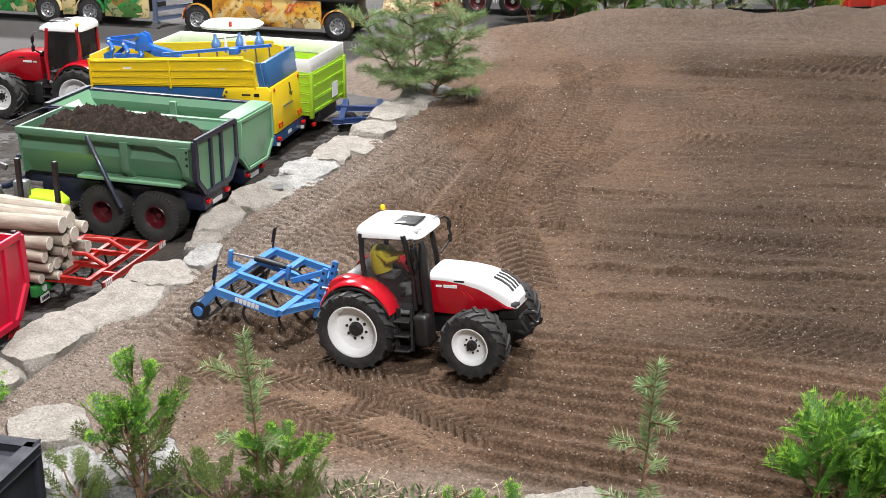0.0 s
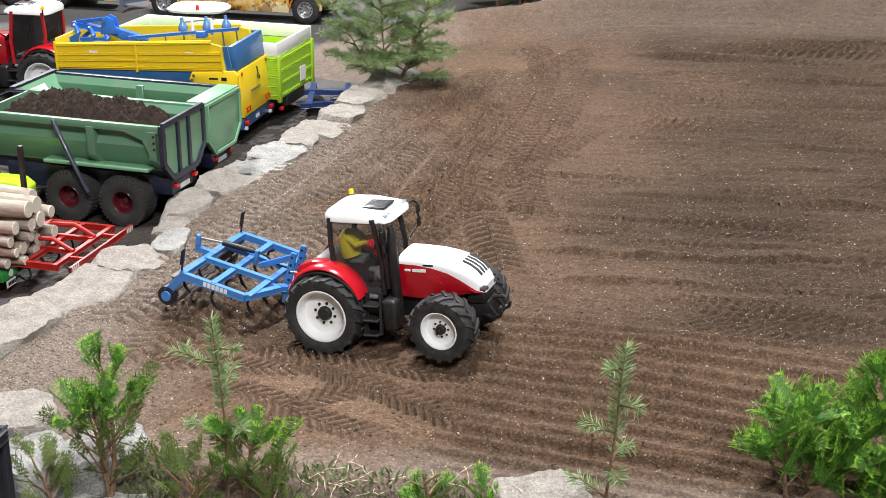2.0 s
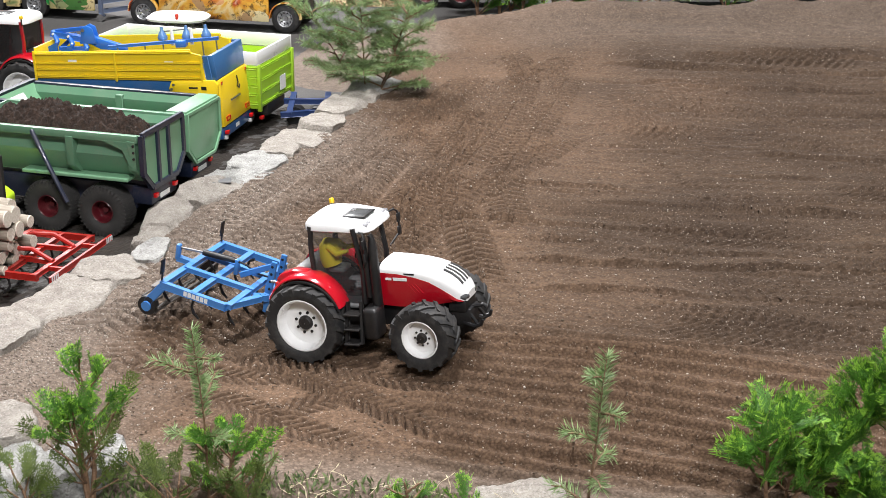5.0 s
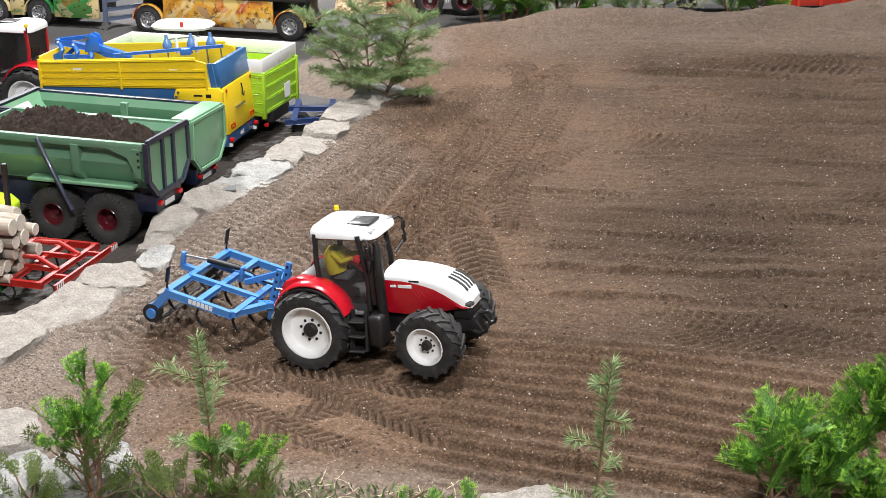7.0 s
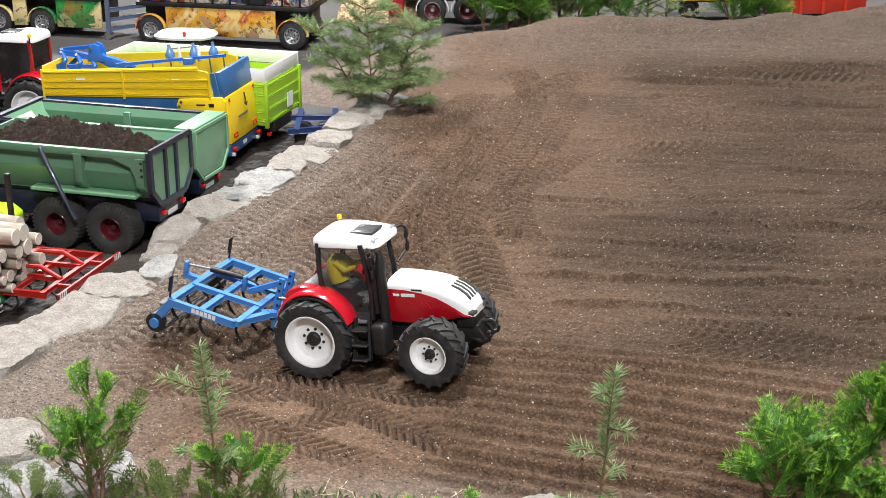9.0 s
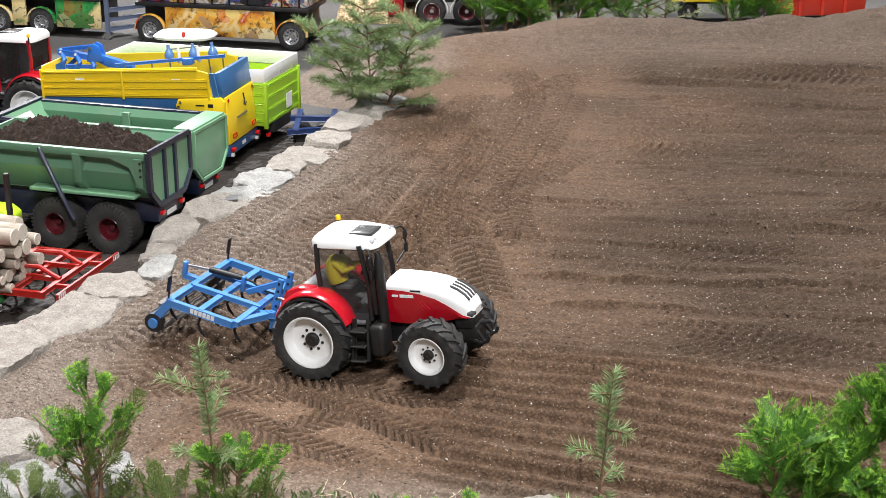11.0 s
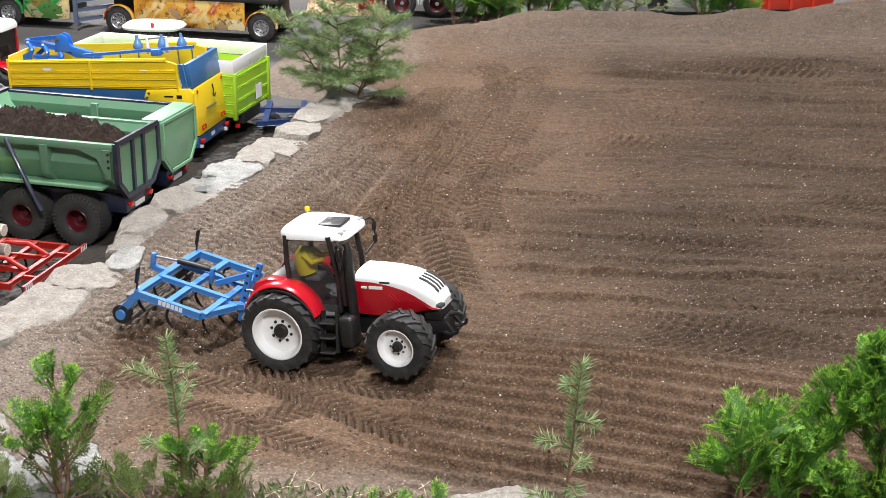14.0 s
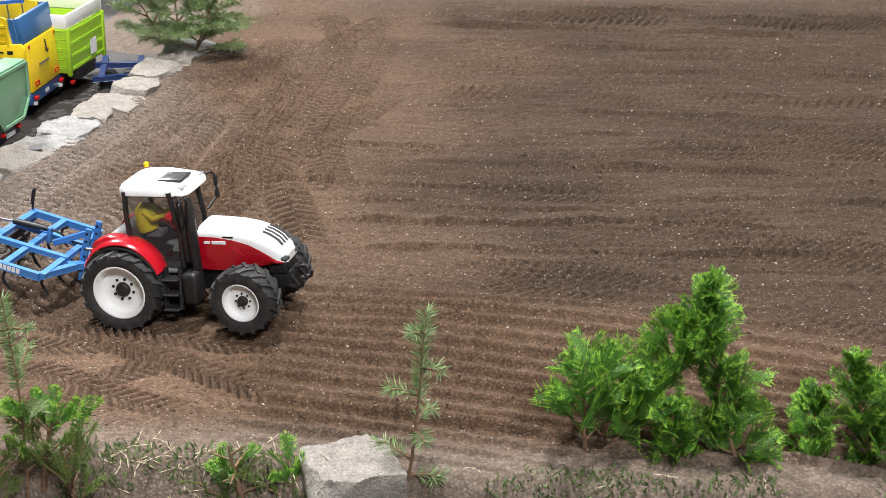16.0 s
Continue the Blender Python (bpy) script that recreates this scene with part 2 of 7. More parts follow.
def floor_mat():
    m, nt, b = material("dark_lot")
    co = coords(nt, False)
    n1 = noise_tex(nt, co, 2.5, 5, 0.6)
    n2 = noise_tex(nt, co, 160, 5, 0.75)
    c = mix(nt, ramp(nt, n1, [(0.35, (0, 0, 0)), (0.7, (1, 1, 1))]), (0.05, 0.047, 0.045), (0.085, 0.08, 0.076))
    c = mix(nt, ramp(nt, n2, [(0.56, (0, 0, 0)), (0.74, (0.6, 0.6, 0.6))]), c, (0.13, 0.12, 0.11))
    nt.links.new(c, b.inputs["Base Color"])
    b.inputs["Roughness"].default_value = 0.85
    bump(nt, b, n2, 0.004, 0.6)
    return m


def plaster_mat(name, col):
    m, nt, b = material(name)
    n1 = noise_tex(nt, coords(nt, False), 0.7, 5, 0.6)
    nt.links.new(mix(nt, ramp(nt, n1, [(0.3, (0, 0, 0)), (0.7, (1, 1, 1))]), col, tuple(v * 0.85 for v in col)), b.inputs["Base Color"])
    b.inputs["Roughness"].default_value = 0.8
    return m


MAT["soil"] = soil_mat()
MAT["stone"] = stone_mat("pale_granite", (0.46, 0.42, 0.37), (0.27, 0.24, 0.207), (0.68, 0.65, 0.6))
MAT["greystone"] = stone_mat("grey_granite", (0.5, 0.495, 0.47), (0.28, 0.275, 0.26), (0.74, 0.74, 0.72))
MAT["floor"] = floor_mat()
MAT["wall"] = plaster_mat("hall_wall", (0.2, 0.2, 0.2))
MAT["ceiling"] = plaster_mat("hall_ceiling", (0.25, 0.25, 0.25))

# ---------- the hall round the show ground ----------
GROUND = -0.05
bm = BM()
bmesh.ops.create_grid(bm, x_segments=24, y_segments=24, size=12.0)
for v in bm.verts:
    v.co.z = GROUND
    v.co.y += 3.0
ground = tagged(link_mesh("ground", bm, MAT["floor"], 0), "dark grey gritty floor of the show ground", "ground", kind="structure")
for name, dims in (("wall_north", (-12, 12, 15, 15.2)), ("wall_south", (-12, 12, -9.2, -9)), ("wall_west", (-12.2, -12, -9.2, 15.2)), ("wall_east", (12, 12.2, -9.2, 15.2))):
    tagged(link_mesh(name, box(BM(), *dims, GROUND - 0.1, 9.0), MAT["wall"], 0), "plain grey wall of the exhibition hall", "wall", kind="structure")
tagged(link_mesh("ceiling", box(BM(), -12.2, 12.2, -9.2, 15.2, 9.0, 9.2), MAT["ceiling"], 0), "plain grey ceiling of the exhibition hall", "ceiling", kind="structure")

# ---------- field ----------
RNG = np.random.RandomState(7)
LATTICE = RNG.rand(256, 256)


def vnoise(x, y):
    xi, yi = np.floor(x).astype(int), np.floor(y).astype(int)
    fx, fy = x - xi, y - yi
    fx, fy = fx * fx * (3 - 2 * fx), fy * fy * (3 - 2 * fy)
    a, b = LATTICE[xi % 256, yi % 256], LATTICE[(xi + 1) % 256, yi % 256]
    c, d = LATTICE[xi % 256, (yi + 1) % 256], LATTICE[(xi + 1) % 256, (yi + 1) % 256]
    return (a + (b - a) * fx) * (1 - fy) + (c + (d - c) * fx) * fy


def fbm(x, y, octaves=4, gain=0.5):
    s, amp, tot = 0.0, 1.0, 0.0
    for k in range(octaves):
        s = s + amp * vnoise(x * 2 ** k + 17.3 * k, y * 2 ** k + 9.1 * k)
        tot += amp
        amp *= gain
    return s / tot - 0.5


def step(a, b, x):
    t = np.clip((x - a) / (b - a), 0, 1)
    return t * t * (3 - 2 * t)


EDGE_Y = [1.0, 1.55, 1.72, 1.9, 2.04, 2.17, 2.355, 2.513, 2.673, 2.917, 3.127, 3.283, 3.5, 4.0, 4.6]
EDGE_X = [-0.74, -0.74, -0.70, -0.65, -0.579, -0.547, -0.527, -0.484, -0.41, -0.346, -0.278, -0.222, -0.17, -0.08, 0.02]


def edge_x(y):
    """Outer line of the stones along the lot."""
    return np.interp(y, EDGE_Y, EDGE_X)


def near_y(x):
    return 1.405 - 0.184 * x


# curved lanes of lug prints: way points, width, depth, pitch of the lugs, slant of the chevron, reach of its fade
LANES = [
    ([(-0.47, 1.72), (-0.399, 1.876), (-0.25, 2.2), (-0.154, 2.53), (-0.03, 3.054), (0.065, 3.425)], 0.07, 0.0030, 0.027, 0.5),
    ([(-0.44, 1.86), (-0.37, 2.004), (-0.196, 2.37), (-0.097, 2.75), (0.021, 3.204), (0.1, 3.5)], 0.075, 0.0032, 0.029, 0.45),
    ([(-0.36, 1.82), (-0.3, 1.938), (-0.138, 2.227), (-0.046, 2.432), (0.03, 2.7)], 0.07, 0.0032, 0.026, 0.5),
    ([(-0.47, 2.0), (-0.33, 2.3), (-0.21, 2.6), (-0.1, 3.0), (-0.02, 3.3)], 0.07, 0.0024, 0.03, 0.4),
    ([(0.08, 2.05), (0.063, 2.227), (0.042, 2.432), (0.052, 2.673), (0.145, 3.007), (0.22, 3.425), (0.2, 3.8)], 0.062, 0.0036, 0.028, 0.6),
    ([(-0.02, 2.15), (-0.04, 2.45), (0.0, 2.75), (0.07, 3.05), (0.14, 3.4)], 0.062, 0.0030, 0.027, 0.5),
    ([(0.14, 2.3), (0.13, 2.6), (0.2, 2.9), (0.3, 3.3), (0.36, 3.7)], 0.065, 0.0028, 0.03, 0.5),
    ([(-0.2, 2.0), (-0.08, 2.2), (0.06, 2.5), (0.2, 2.75), (0.3, 2.95)], 0.06, 0.0028, 0.026, 0.4),
    ([(0.02, 3.0), (0.12, 3.25), (0.26, 3.5), (0.4, 3.75)], 0.07, 0.0032, 0.036, 0.5),
    ([(-0.52, 1.85), (-0.44, 2.0), (-0.32, 2.25), (-0.23, 2.55), (-0.12, 3.0), (-0.04, 3.3)], 0.065, 0.0026, 0.027, 0.4),
    ([(-0.5, 2.1), (-0.40, 2.35), (-0.3, 2.65), (-0.19, 3.0), (-0.1, 3.25)], 0.06, 0.0022, 0.028, 0.4),
    ([(-0.16, 2.05), (-0.1, 2.3), (-0.03, 2.6), (0.06, 2.9), (0.1, 3.2)], 0.06, 0.0028, 0.025, 0.5),
]
# short runs of deep chevrons round the standing tractor: from, middle, to
RUNS = [
    ([(-0.30, 1.83), (-0.238, 1.78), (-0.134, 1.694), (-0.035, 1.61), (0.03, 1.565)], 0.056, 0.0040, 0.0150),
    ([(-0.30, 1.83), (-0.214, 1.797), (-0.104, 1.744), (-0.014, 1.702), (0.05, 1.675)], 0.052, 0.0036, 0.0150),
    ([(-0.33, 1.53), (-0.24, 1.581), (-0.193, 1.627), (-0.137, 1.659), (-0.08, 1.67)], 0.052, 0.0026, 0.0160),
    ([(-0.36, 1.66), (-0.27, 1.655), (-0.18, 1.585), (-0.08, 1.525)], 0.05, 0.0026, 0.0160),
    ([(-0.44, 1.74), (-0.34, 1.745), (-0.25, 1.73), (-0.16, 1.735)], 0.05, 0.0026, 0.0155),
]
# pressed strips along the furrows: offset, width, from, to, tilt, pitch, depth
STRIPS = [
    (2.02, 0.07, 0.28, 1.2, -0.25, 0.018, 0.0013),
    (2.12, 0.085, 0.0, 0.62, 0.67, 0.019, 0.0024),
    (2.25, 0.07, 0.2, 1.4, 0.15, 0.020, 0.0020),
    (2.47, 0.10, 0.14, 0.75, 0.8, 0.019, 0.0026),
    (2.60, 0.12, 0.4, 1.6, -0.7, 0.019, 0.0020),
    (2.72, 0.09, 0.3, 1.1, 0.75, 0.020, 0.0026),
    (2.97, 0.15, 0.36, 0.95, 0.85, 0.020, 0.0034),
    (3.02, 0.14, 0.9, 1.5, 0.9, 0.020, 0.0022),
    (3.22, 0.14, 0.5, 1.8, -0.7, 0.022, 0.0022),
    (3.47, 0.10, 0.6, 1.6, 0.5, 0.024, 0.0028),
    (3.80, 0.20, 0.45, 1.9, 0.9, 0.026, 0.0046),
]
# fainter prints of older passes all over the open field
older = random.Random(12)
for k in range(15):
    STRIPS.append((1.99 + 0.125 * k + older.uniform(-0.02, 0.02), older.uniform(0.1, 0.15), older.uniform(0.0, 0.25) + 0.03 * k, older.uniform(1.2, 2.2), older.choice((-1, 1)) * older.uniform(0.25, 0.7), older.uniform(0.016, 0.02) + 0.0005 * k, 0.0012 + 0.00008 * k))
# scarps left by the plough: one end, the other end, height
SCARPS = [
    (0.06, 2.615, 0.42, 2.53, 0.0050), (0.02, 2.39, 0.62, 2.275, 0.0056), (0.1, 2.184, 0.9, 2.085, 0.0062), (0.17, 2.05, 1.0, 1.94, 0.0055),
    (0.35, 2.86, 0.62, 2.81, 0.0042), (0.57, 2.65, 0.8, 2.62, 0.0036), (0.43, 3.60, 1.5, 3.40, 0.0090), (0.55, 3.35, 1.4, 3.26, 0.0060),
    (0.45, 3.14, 0.64, 3.115, 0.0050), (0.78, 3.1, 1.4, 3.02, 0.0050), (0.3, 2.48, 0.75, 2.39, 0.0034), (0.62, 2.42, 1.25, 2.31, 0.0048),
    (0.7, 2.24, 1.2, 2.16, 0.0040), (0.1, 2.74, 0.3, 2.70, 0.0040), (0.66, 2.78, 1.3, 2.68, 0.0052), (0.8, 2.56, 1.3, 2.47, 0.0050),
    (0.26, 3.02, 0.44, 2.99, 0.0040), (0.36, 3.42, 0.7, 3.37, 0.0044), (0.7, 3.72, 1.7, 3.58, 0.0060), (0.02, 2.31, 0.3, 2.25, 0.0032),
    (0.5, 2.12, 0.8, 2.06, 0.0036), (0.35, 2.23, 0.62, 2.18, 0.0030), (0.18, 2.56, 0.36, 2.52, 0.0030), (0.9, 2.92, 1.5, 2.82, 0.0044),
]


def glide(points, n=60):
    """A smooth line through the way points, as two arrays."""
    p = np.array([points[0]] + list(points) + [points[-1]], float)
    out = []
    for k in range(1, len(p) - 2):
        t = np.linspace(0, 1, n, endpoint=False)[:, None]
        a, b, c, d = p[k - 1], p[k], p[k + 1], p[k + 2]
        out.append(0.5 * (2 * b + (c - a) * t + (2 * a - 5 * b + 4 * c - d) * t ** 2 + (3 * b - a - 3 * c + d) * t ** 3))
    out = np.concatenate(out + [p[-1:]])
    return out[:, 0], out[:, 1]


def prints(main, other, lx, ly, w, pitch, slant, near, far):
    """Lug prints along a line that runs steadily in the coordinate main: mask and lug height from -1 to 1."""
    order = np.argsort(lx)
    lx, ly = lx[order], ly[order]
    arc = np.concatenate([[0], np.cumsum(np.hypot(np.diff(lx), np.diff(ly)))])
    dydx = np.gradient(ly, lx)
    slope = np.interp(main, lx, dydx)
    c = (other - np.interp(main, lx, ly)) / np.sqrt(1 + slope ** 2)
    a = np.interp(main, lx, arc) + c * slope / np.sqrt(1 + slope ** 2)
    m = step(0, near, a) * (1 - step(arc[-1] - far, arc[-1], a)) * (1 - step(w * 0.44, w * 0.55, np.abs(c)))
    m = m * (main > lx[0]) * (main < lx[-1])
    phase = np.mod((a + np.abs(c) * slant + 0.5 * pitch * (c > 0)) / pitch, 1.0)
    # flat pads parted by narrow gaps
    return m, 1 - 2 * np.exp(-(np.abs(phase - 0.5) / 0.17) ** 2.5) - 0.5 * np.exp(-(c / 0.002) ** 2)


def field_height(x, y):
    sd = (x - edge_x(y)) * 0.93
    far = step(3.3, 3.75, y)
    inside = step(0.015, 0.07, sd) * (1 - far) + step(-0.5, 0.1, sd) * far
    nd = y - near_y(x) + 0.03 * fbm(x * 9, y * 9, 3)
    inside_n = step(-0.075, 0.015, nd)
    gravel = 1 - step(0.1, 0.38, sd + 0.2 * fbm(x * 5, y * 5, 3) + 0.2 * step(2.7, 3.3, y))
    gravel = np.clip(gravel + 0.75 * (1 - step(0.02, 0.12, nd)), 0, 1)
    dug = np.exp(-(((x + 0.33) / 0.12) ** 2 + ((y - 1.86) / 0.075) ** 2)) * (0.8 + 1.2 * fbm(x * 12, y * 12, 2))
    gravel = np.clip(gravel - 0.9 * dug, 0, 1)
    gravel = np.maximum(gravel, step(3.72, 4.05, y + 0.2 * fbm(x * 3, y * 3, 2)) * 0.3)
    soil = 1 - gravel
    # slow swell
    h = 0.012 * fbm(x * 2.2, y * 2.2, 3) + 0.004 * fbm(x * 9, y * 9, 2)
    # furrows fan out a little towards the near edge
    lean = np.interp(y, [1.2, 1.6, 1.75, 1.88, 2.1, 2.6, 4.5], [0.42, 0.34, 0.26, 0.19, 0.13, 0.125, 0.12])
    u, v = x, y + lean * x
    vv = v + 0.014 * fbm(u * 1.6, v * 2.0, 3) + 0.003 * fbm(u * 14, v * 14, 2)
    right = step(-0.02, 0.2, x + 0.1 * fbm(x * 6, y * 6, 2) - 0.3 * step(2.0, 2.9, y))
    near_right = step(-0.07, 0.03, x + 0.06 * fbm(x * 6, y * 6, 2))
    close = 1 - step(1.87, 1.95, v)
    # sharp crested furrows: a steep face towards the near edge, a long back behind it
    saw = np.mod(vv / 0.0335 + 1.3 * fbm(u * 1.1, v * 2.5, 2), 1.0)
    face = np.clip((saw - 0.06) / 0.2, 0, 1)
    face = face * face * (3 - 2 * face)
    back = np.clip((1 - saw) / 0.74, 0, 1) ** 1.5
    ridge = np.where(saw < 0.26, face, back) + 0.45 * np.exp(-((saw - 0.27) / 0.07) ** 2)
    bite = np.clip(0.85 + 1.5 * fbm(u * 4, v * 30, 3), 0.25, 1.4)
    furrow = near_right * close * soil
    h = h + furrow * 0.0115 * (ridge - 0.5) * bite
    # thin lit line along each crest, carried as a paler colour
    crest_light = 0.7 * furrow * np.exp(-((saw - 0.28) / 0.07) ** 2)
    open_soil = right * (1 - close)
    h = h + open_soil * 0.006 * fbm(u * 1.4, vv * 42, 2)
    # thin breaks in the crust all over the open field
    crack = fbm(u * 1.9 + 4, vv * 17, 3) * 7.0
    crack = np.mod(crack, 1.0)
    h = h + open_soil * 0.0056 * np.where(crack < 0.1, crack / 0.1, (1 - crack) / 0.9) * np.clip(0.5 + 3 * fbm(u * 5, v * 9, 2), 0, 1)
    # strips that the lugs of passing wheels have pressed
    for v0, w, a0, a1, tilt, pitch, d in STRIPS:
        c = vv - v0
        m = (1 - step(w * 0.4, w * 0.55, np.abs(c))) * step(a0, a0 + 0.12, u) * (1 - step(a1 - 0.15, a1, u))
        m = m * np.clip(0.45 + 3.0 * fbm(u * 5 + v0 * 9, v * 8, 2), 0, 1)
        h = h + m * soil * 1.6 * d * np.clip(1.5 * np.sin(2 * math.pi * (u + 2.2 * tilt * c + 0.004 * fbm(u * 9, v * 9, 2)) / pitch), -1, 1)
    # scarps: the ground behind stands a little higher and falls back slowly
    for x0, y0, x1, y1, d in SCARPS:
        t = np.linspace(x0 - 0.1, x1 + 0.1, 600)
        line = y0 + (y1 - y0) * (t - x0) / (x1 - x0) + 0.014 * fbm(t * 5 + y0 * 7, y0 + t * 0, 3) + 0.006 * fbm(t * 40, y0 + t * 0, 2)
        power = step(x0 - 0.06, x0 + 0.08, t) * (1 - step(x1 - 0.12, x1 + 0.05, t)) * np.clip(0.85 + 2.0 * fbm(t * 9, y0 * 7 + t * 0, 3), 0.15, 1.3)
        c = y - np.interp(x, t, line)
        w = 0.0008 + 0.0007 * y0
        rise = step(-w, w, c)
        h = h + np.interp(x, t, power, 0, 0) * soil * 1.8 * d * (rise * np.exp(-np.maximum(c, 0) / 0.05) - 0.55 * np.exp(-((c + 0.9 * w) / (0.8 * w)) ** 2))
    # lanes and runs of tyre prints
    press = np.zeros_like(x)
    for pts, w, d, pitch, slant in LANES:
        lx, ly = glide(pts)
        m, lug = prints(y, x, ly, lx, 1.3 * w, 0.85 * pitch, slant, 0.08, 0.12)
        m = m * np.clip(0.95 + 2.2 * fbm(x * 6 + pts[0][0] * 5, y * 6, 2), 0.1, 1)
        h = h + (2.3 + 0.9 * gravel) * m * d * (-0.3 + lug)
        press = np.maximum(press, 0.7 * m)
        crest_light = crest_light + 0.25 * m * step(0.2, 0.9, lug)
    for pts, w, d, pitch in RUNS:
        lx, ly = glide(pts)
        m, lug = prints(x, y, lx, ly, w, pitch, -0.8, 0.05, 0.06)
        m = m * np.clip(1.1 + 1.4 * fbm(x * 8 + pts[0][1] * 5, y * 8, 2), 0.2, 1)
        keep = np.clip(m, 0, 1)
        h = h * (1 - 0.7 * keep) + 1.7 * m * d * (-0.8 + lug)
        press = np.maximum(press, m)
        crest_light = crest_light * (1 - keep) + 0.75 * m * step(0.1, 0.8, lug)
    h = h - 0.012 * dug
    # crumbs and clods
    loose = 1 - 0.92 * np.clip(press, 0, 1)
    crumb = np.abs(fbm(x * 75, y * 75, 3, 0.6))
    h = h + loose * (0.0042 * (crumb - 0.12) * (0.7 + 0.5 * soil) + 0.0028 * fbm(x * 150, y * 110, 2, 0.7))
    pit = step(0.16, 0.28, fbm(x * 62 + 3, y * 70, 2, 0.6))
    h = h - loose * 0.0012 * pit
    clod = np.clip(fbm(x * 34 + 5, y * 34, 2) - 0.2, 0, 1)
    h = h + 0.034 * clod * soil * (0.6 + 0.9 * dug)
    # bank along the far side
    yc = np.interp(x, [-0.4, 0.0, 0.37, 0.86, 1.37, 2.5], [3.95, 4.0, 4.17, 4.13, 4.33, 4.5]) + 0.05 * fbm(x * 4, y * 0 + 2, 3)
    crest = np.interp(x, [-0.3, 0.1, 0.4, 0.8, 1.4], [0.0, 0.035, 0.05, 0.045, 0.06])
    h = h + crest * np.exp(-((y - yc) / np.where(y < yc, 0.16, 0.1)) ** 2) * (1 + 0.7 * fbm(x * 7, y * 7, 3))
    h = h - 0.06 * step(0.05, 0.3, y - yc)
    h = h * (0.25 + 0.75 * inside * inside_n)
    h = h - (1 - inside) * 0.075 - (1 - inside_n) * 0.11
    crest_light = np.clip(crest_light, 0, 1) * np.clip(0.75 + 1.6 * fbm(x * 40, y * 40, 2), 0, 1)
    dry_and_lit = (1 - step(-0.14, 0.36, x - 0.35 * step(2.0, 3.3, y) + 0.5 * fbm(x * 3, y * 3, 3))) * (0.7 + 0.6 * fbm(x * 6, y * 6, 2))
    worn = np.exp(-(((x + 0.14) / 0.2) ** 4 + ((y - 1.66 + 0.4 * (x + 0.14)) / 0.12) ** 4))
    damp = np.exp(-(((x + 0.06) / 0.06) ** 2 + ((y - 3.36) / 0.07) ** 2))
    # near furrows made paler too, in place of stronger light there
    dry_and_lit = np.clip(np.maximum(np.maximum(dry_and_lit, worn), 0.6 * furrow) - 0.55 * dug - damp, 0, 1)
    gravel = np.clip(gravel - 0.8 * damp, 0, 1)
    # painted light: pressed gaps darker, crests and lug tops paler
    return h, gravel, np.maximum(dry_and_lit * (1 - 0.45 * np.clip(press, 0, 1)), crest_light)


def ground_z(x, y):
    return float(field_height(np.array([float(x)]), np.array([float(y)]))[0][0])


def build_field(rows, cols):
    ys = np.linspace(1.16 ** -0.6, 4.9 ** -0.6, rows) ** (-1 / 0.6)
    us = np.linspace(0, 1, cols)
    Y, U = np.meshgrid(ys, us, indexing="ij")
    x0 = np.interp(Y, [1.16, 2.5, 4.5], [-0.82, -0.7, -0.6])
    x1 = 0.1 + 0.49 * Y
    X = x0 + (x1 - x0) * U
    Z, G, D = field_height(X, Y)
    co = np.stack([X, Y, Z], -1).reshape(-1, 3)
    i = np.arange(rows * cols).reshape(rows, cols)
    q = np.stack([i[:-1, :-1], i[:-1, 1:], i[1:, 1:], i[1:, :-1]], -1).reshape(-1, 4)
    me = bpy.data.meshes.new("field")
    me.vertices.add(len(co))
    me.vertices.foreach_set("co", co.astype(np.float32).ravel())
    me.loops.add(q.size)
    me.loops.foreach_set("vertex_index", q.astype(np.int32).ravel())
    me.polygons.add(len(q))
    me.polygons.foreach_set("loop_start", np.arange(0, q.size, 4, dtype=np.int32))
    me.polygons.foreach_set("use_smooth", np.ones(len(q), dtype=bool))
    me.update(calc_edges=True)
    at = me.attributes.new("gravel", "FLOAT", "POINT")
    at.data.foreach_set("value", G.astype(np.float32).ravel())
    # mask of truly dry soil and of painted crest light
    at = me.attributes.new("dry_and_lit", "FLOAT", "POINT")
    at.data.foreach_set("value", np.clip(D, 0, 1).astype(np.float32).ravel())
    me.materials.append(MAT["soil"])
    return new("field", me)


field = tagged(build_field(870, 930), "brown tilled miniature soil field with furrows and tyre tracks", "field", kind="structure")

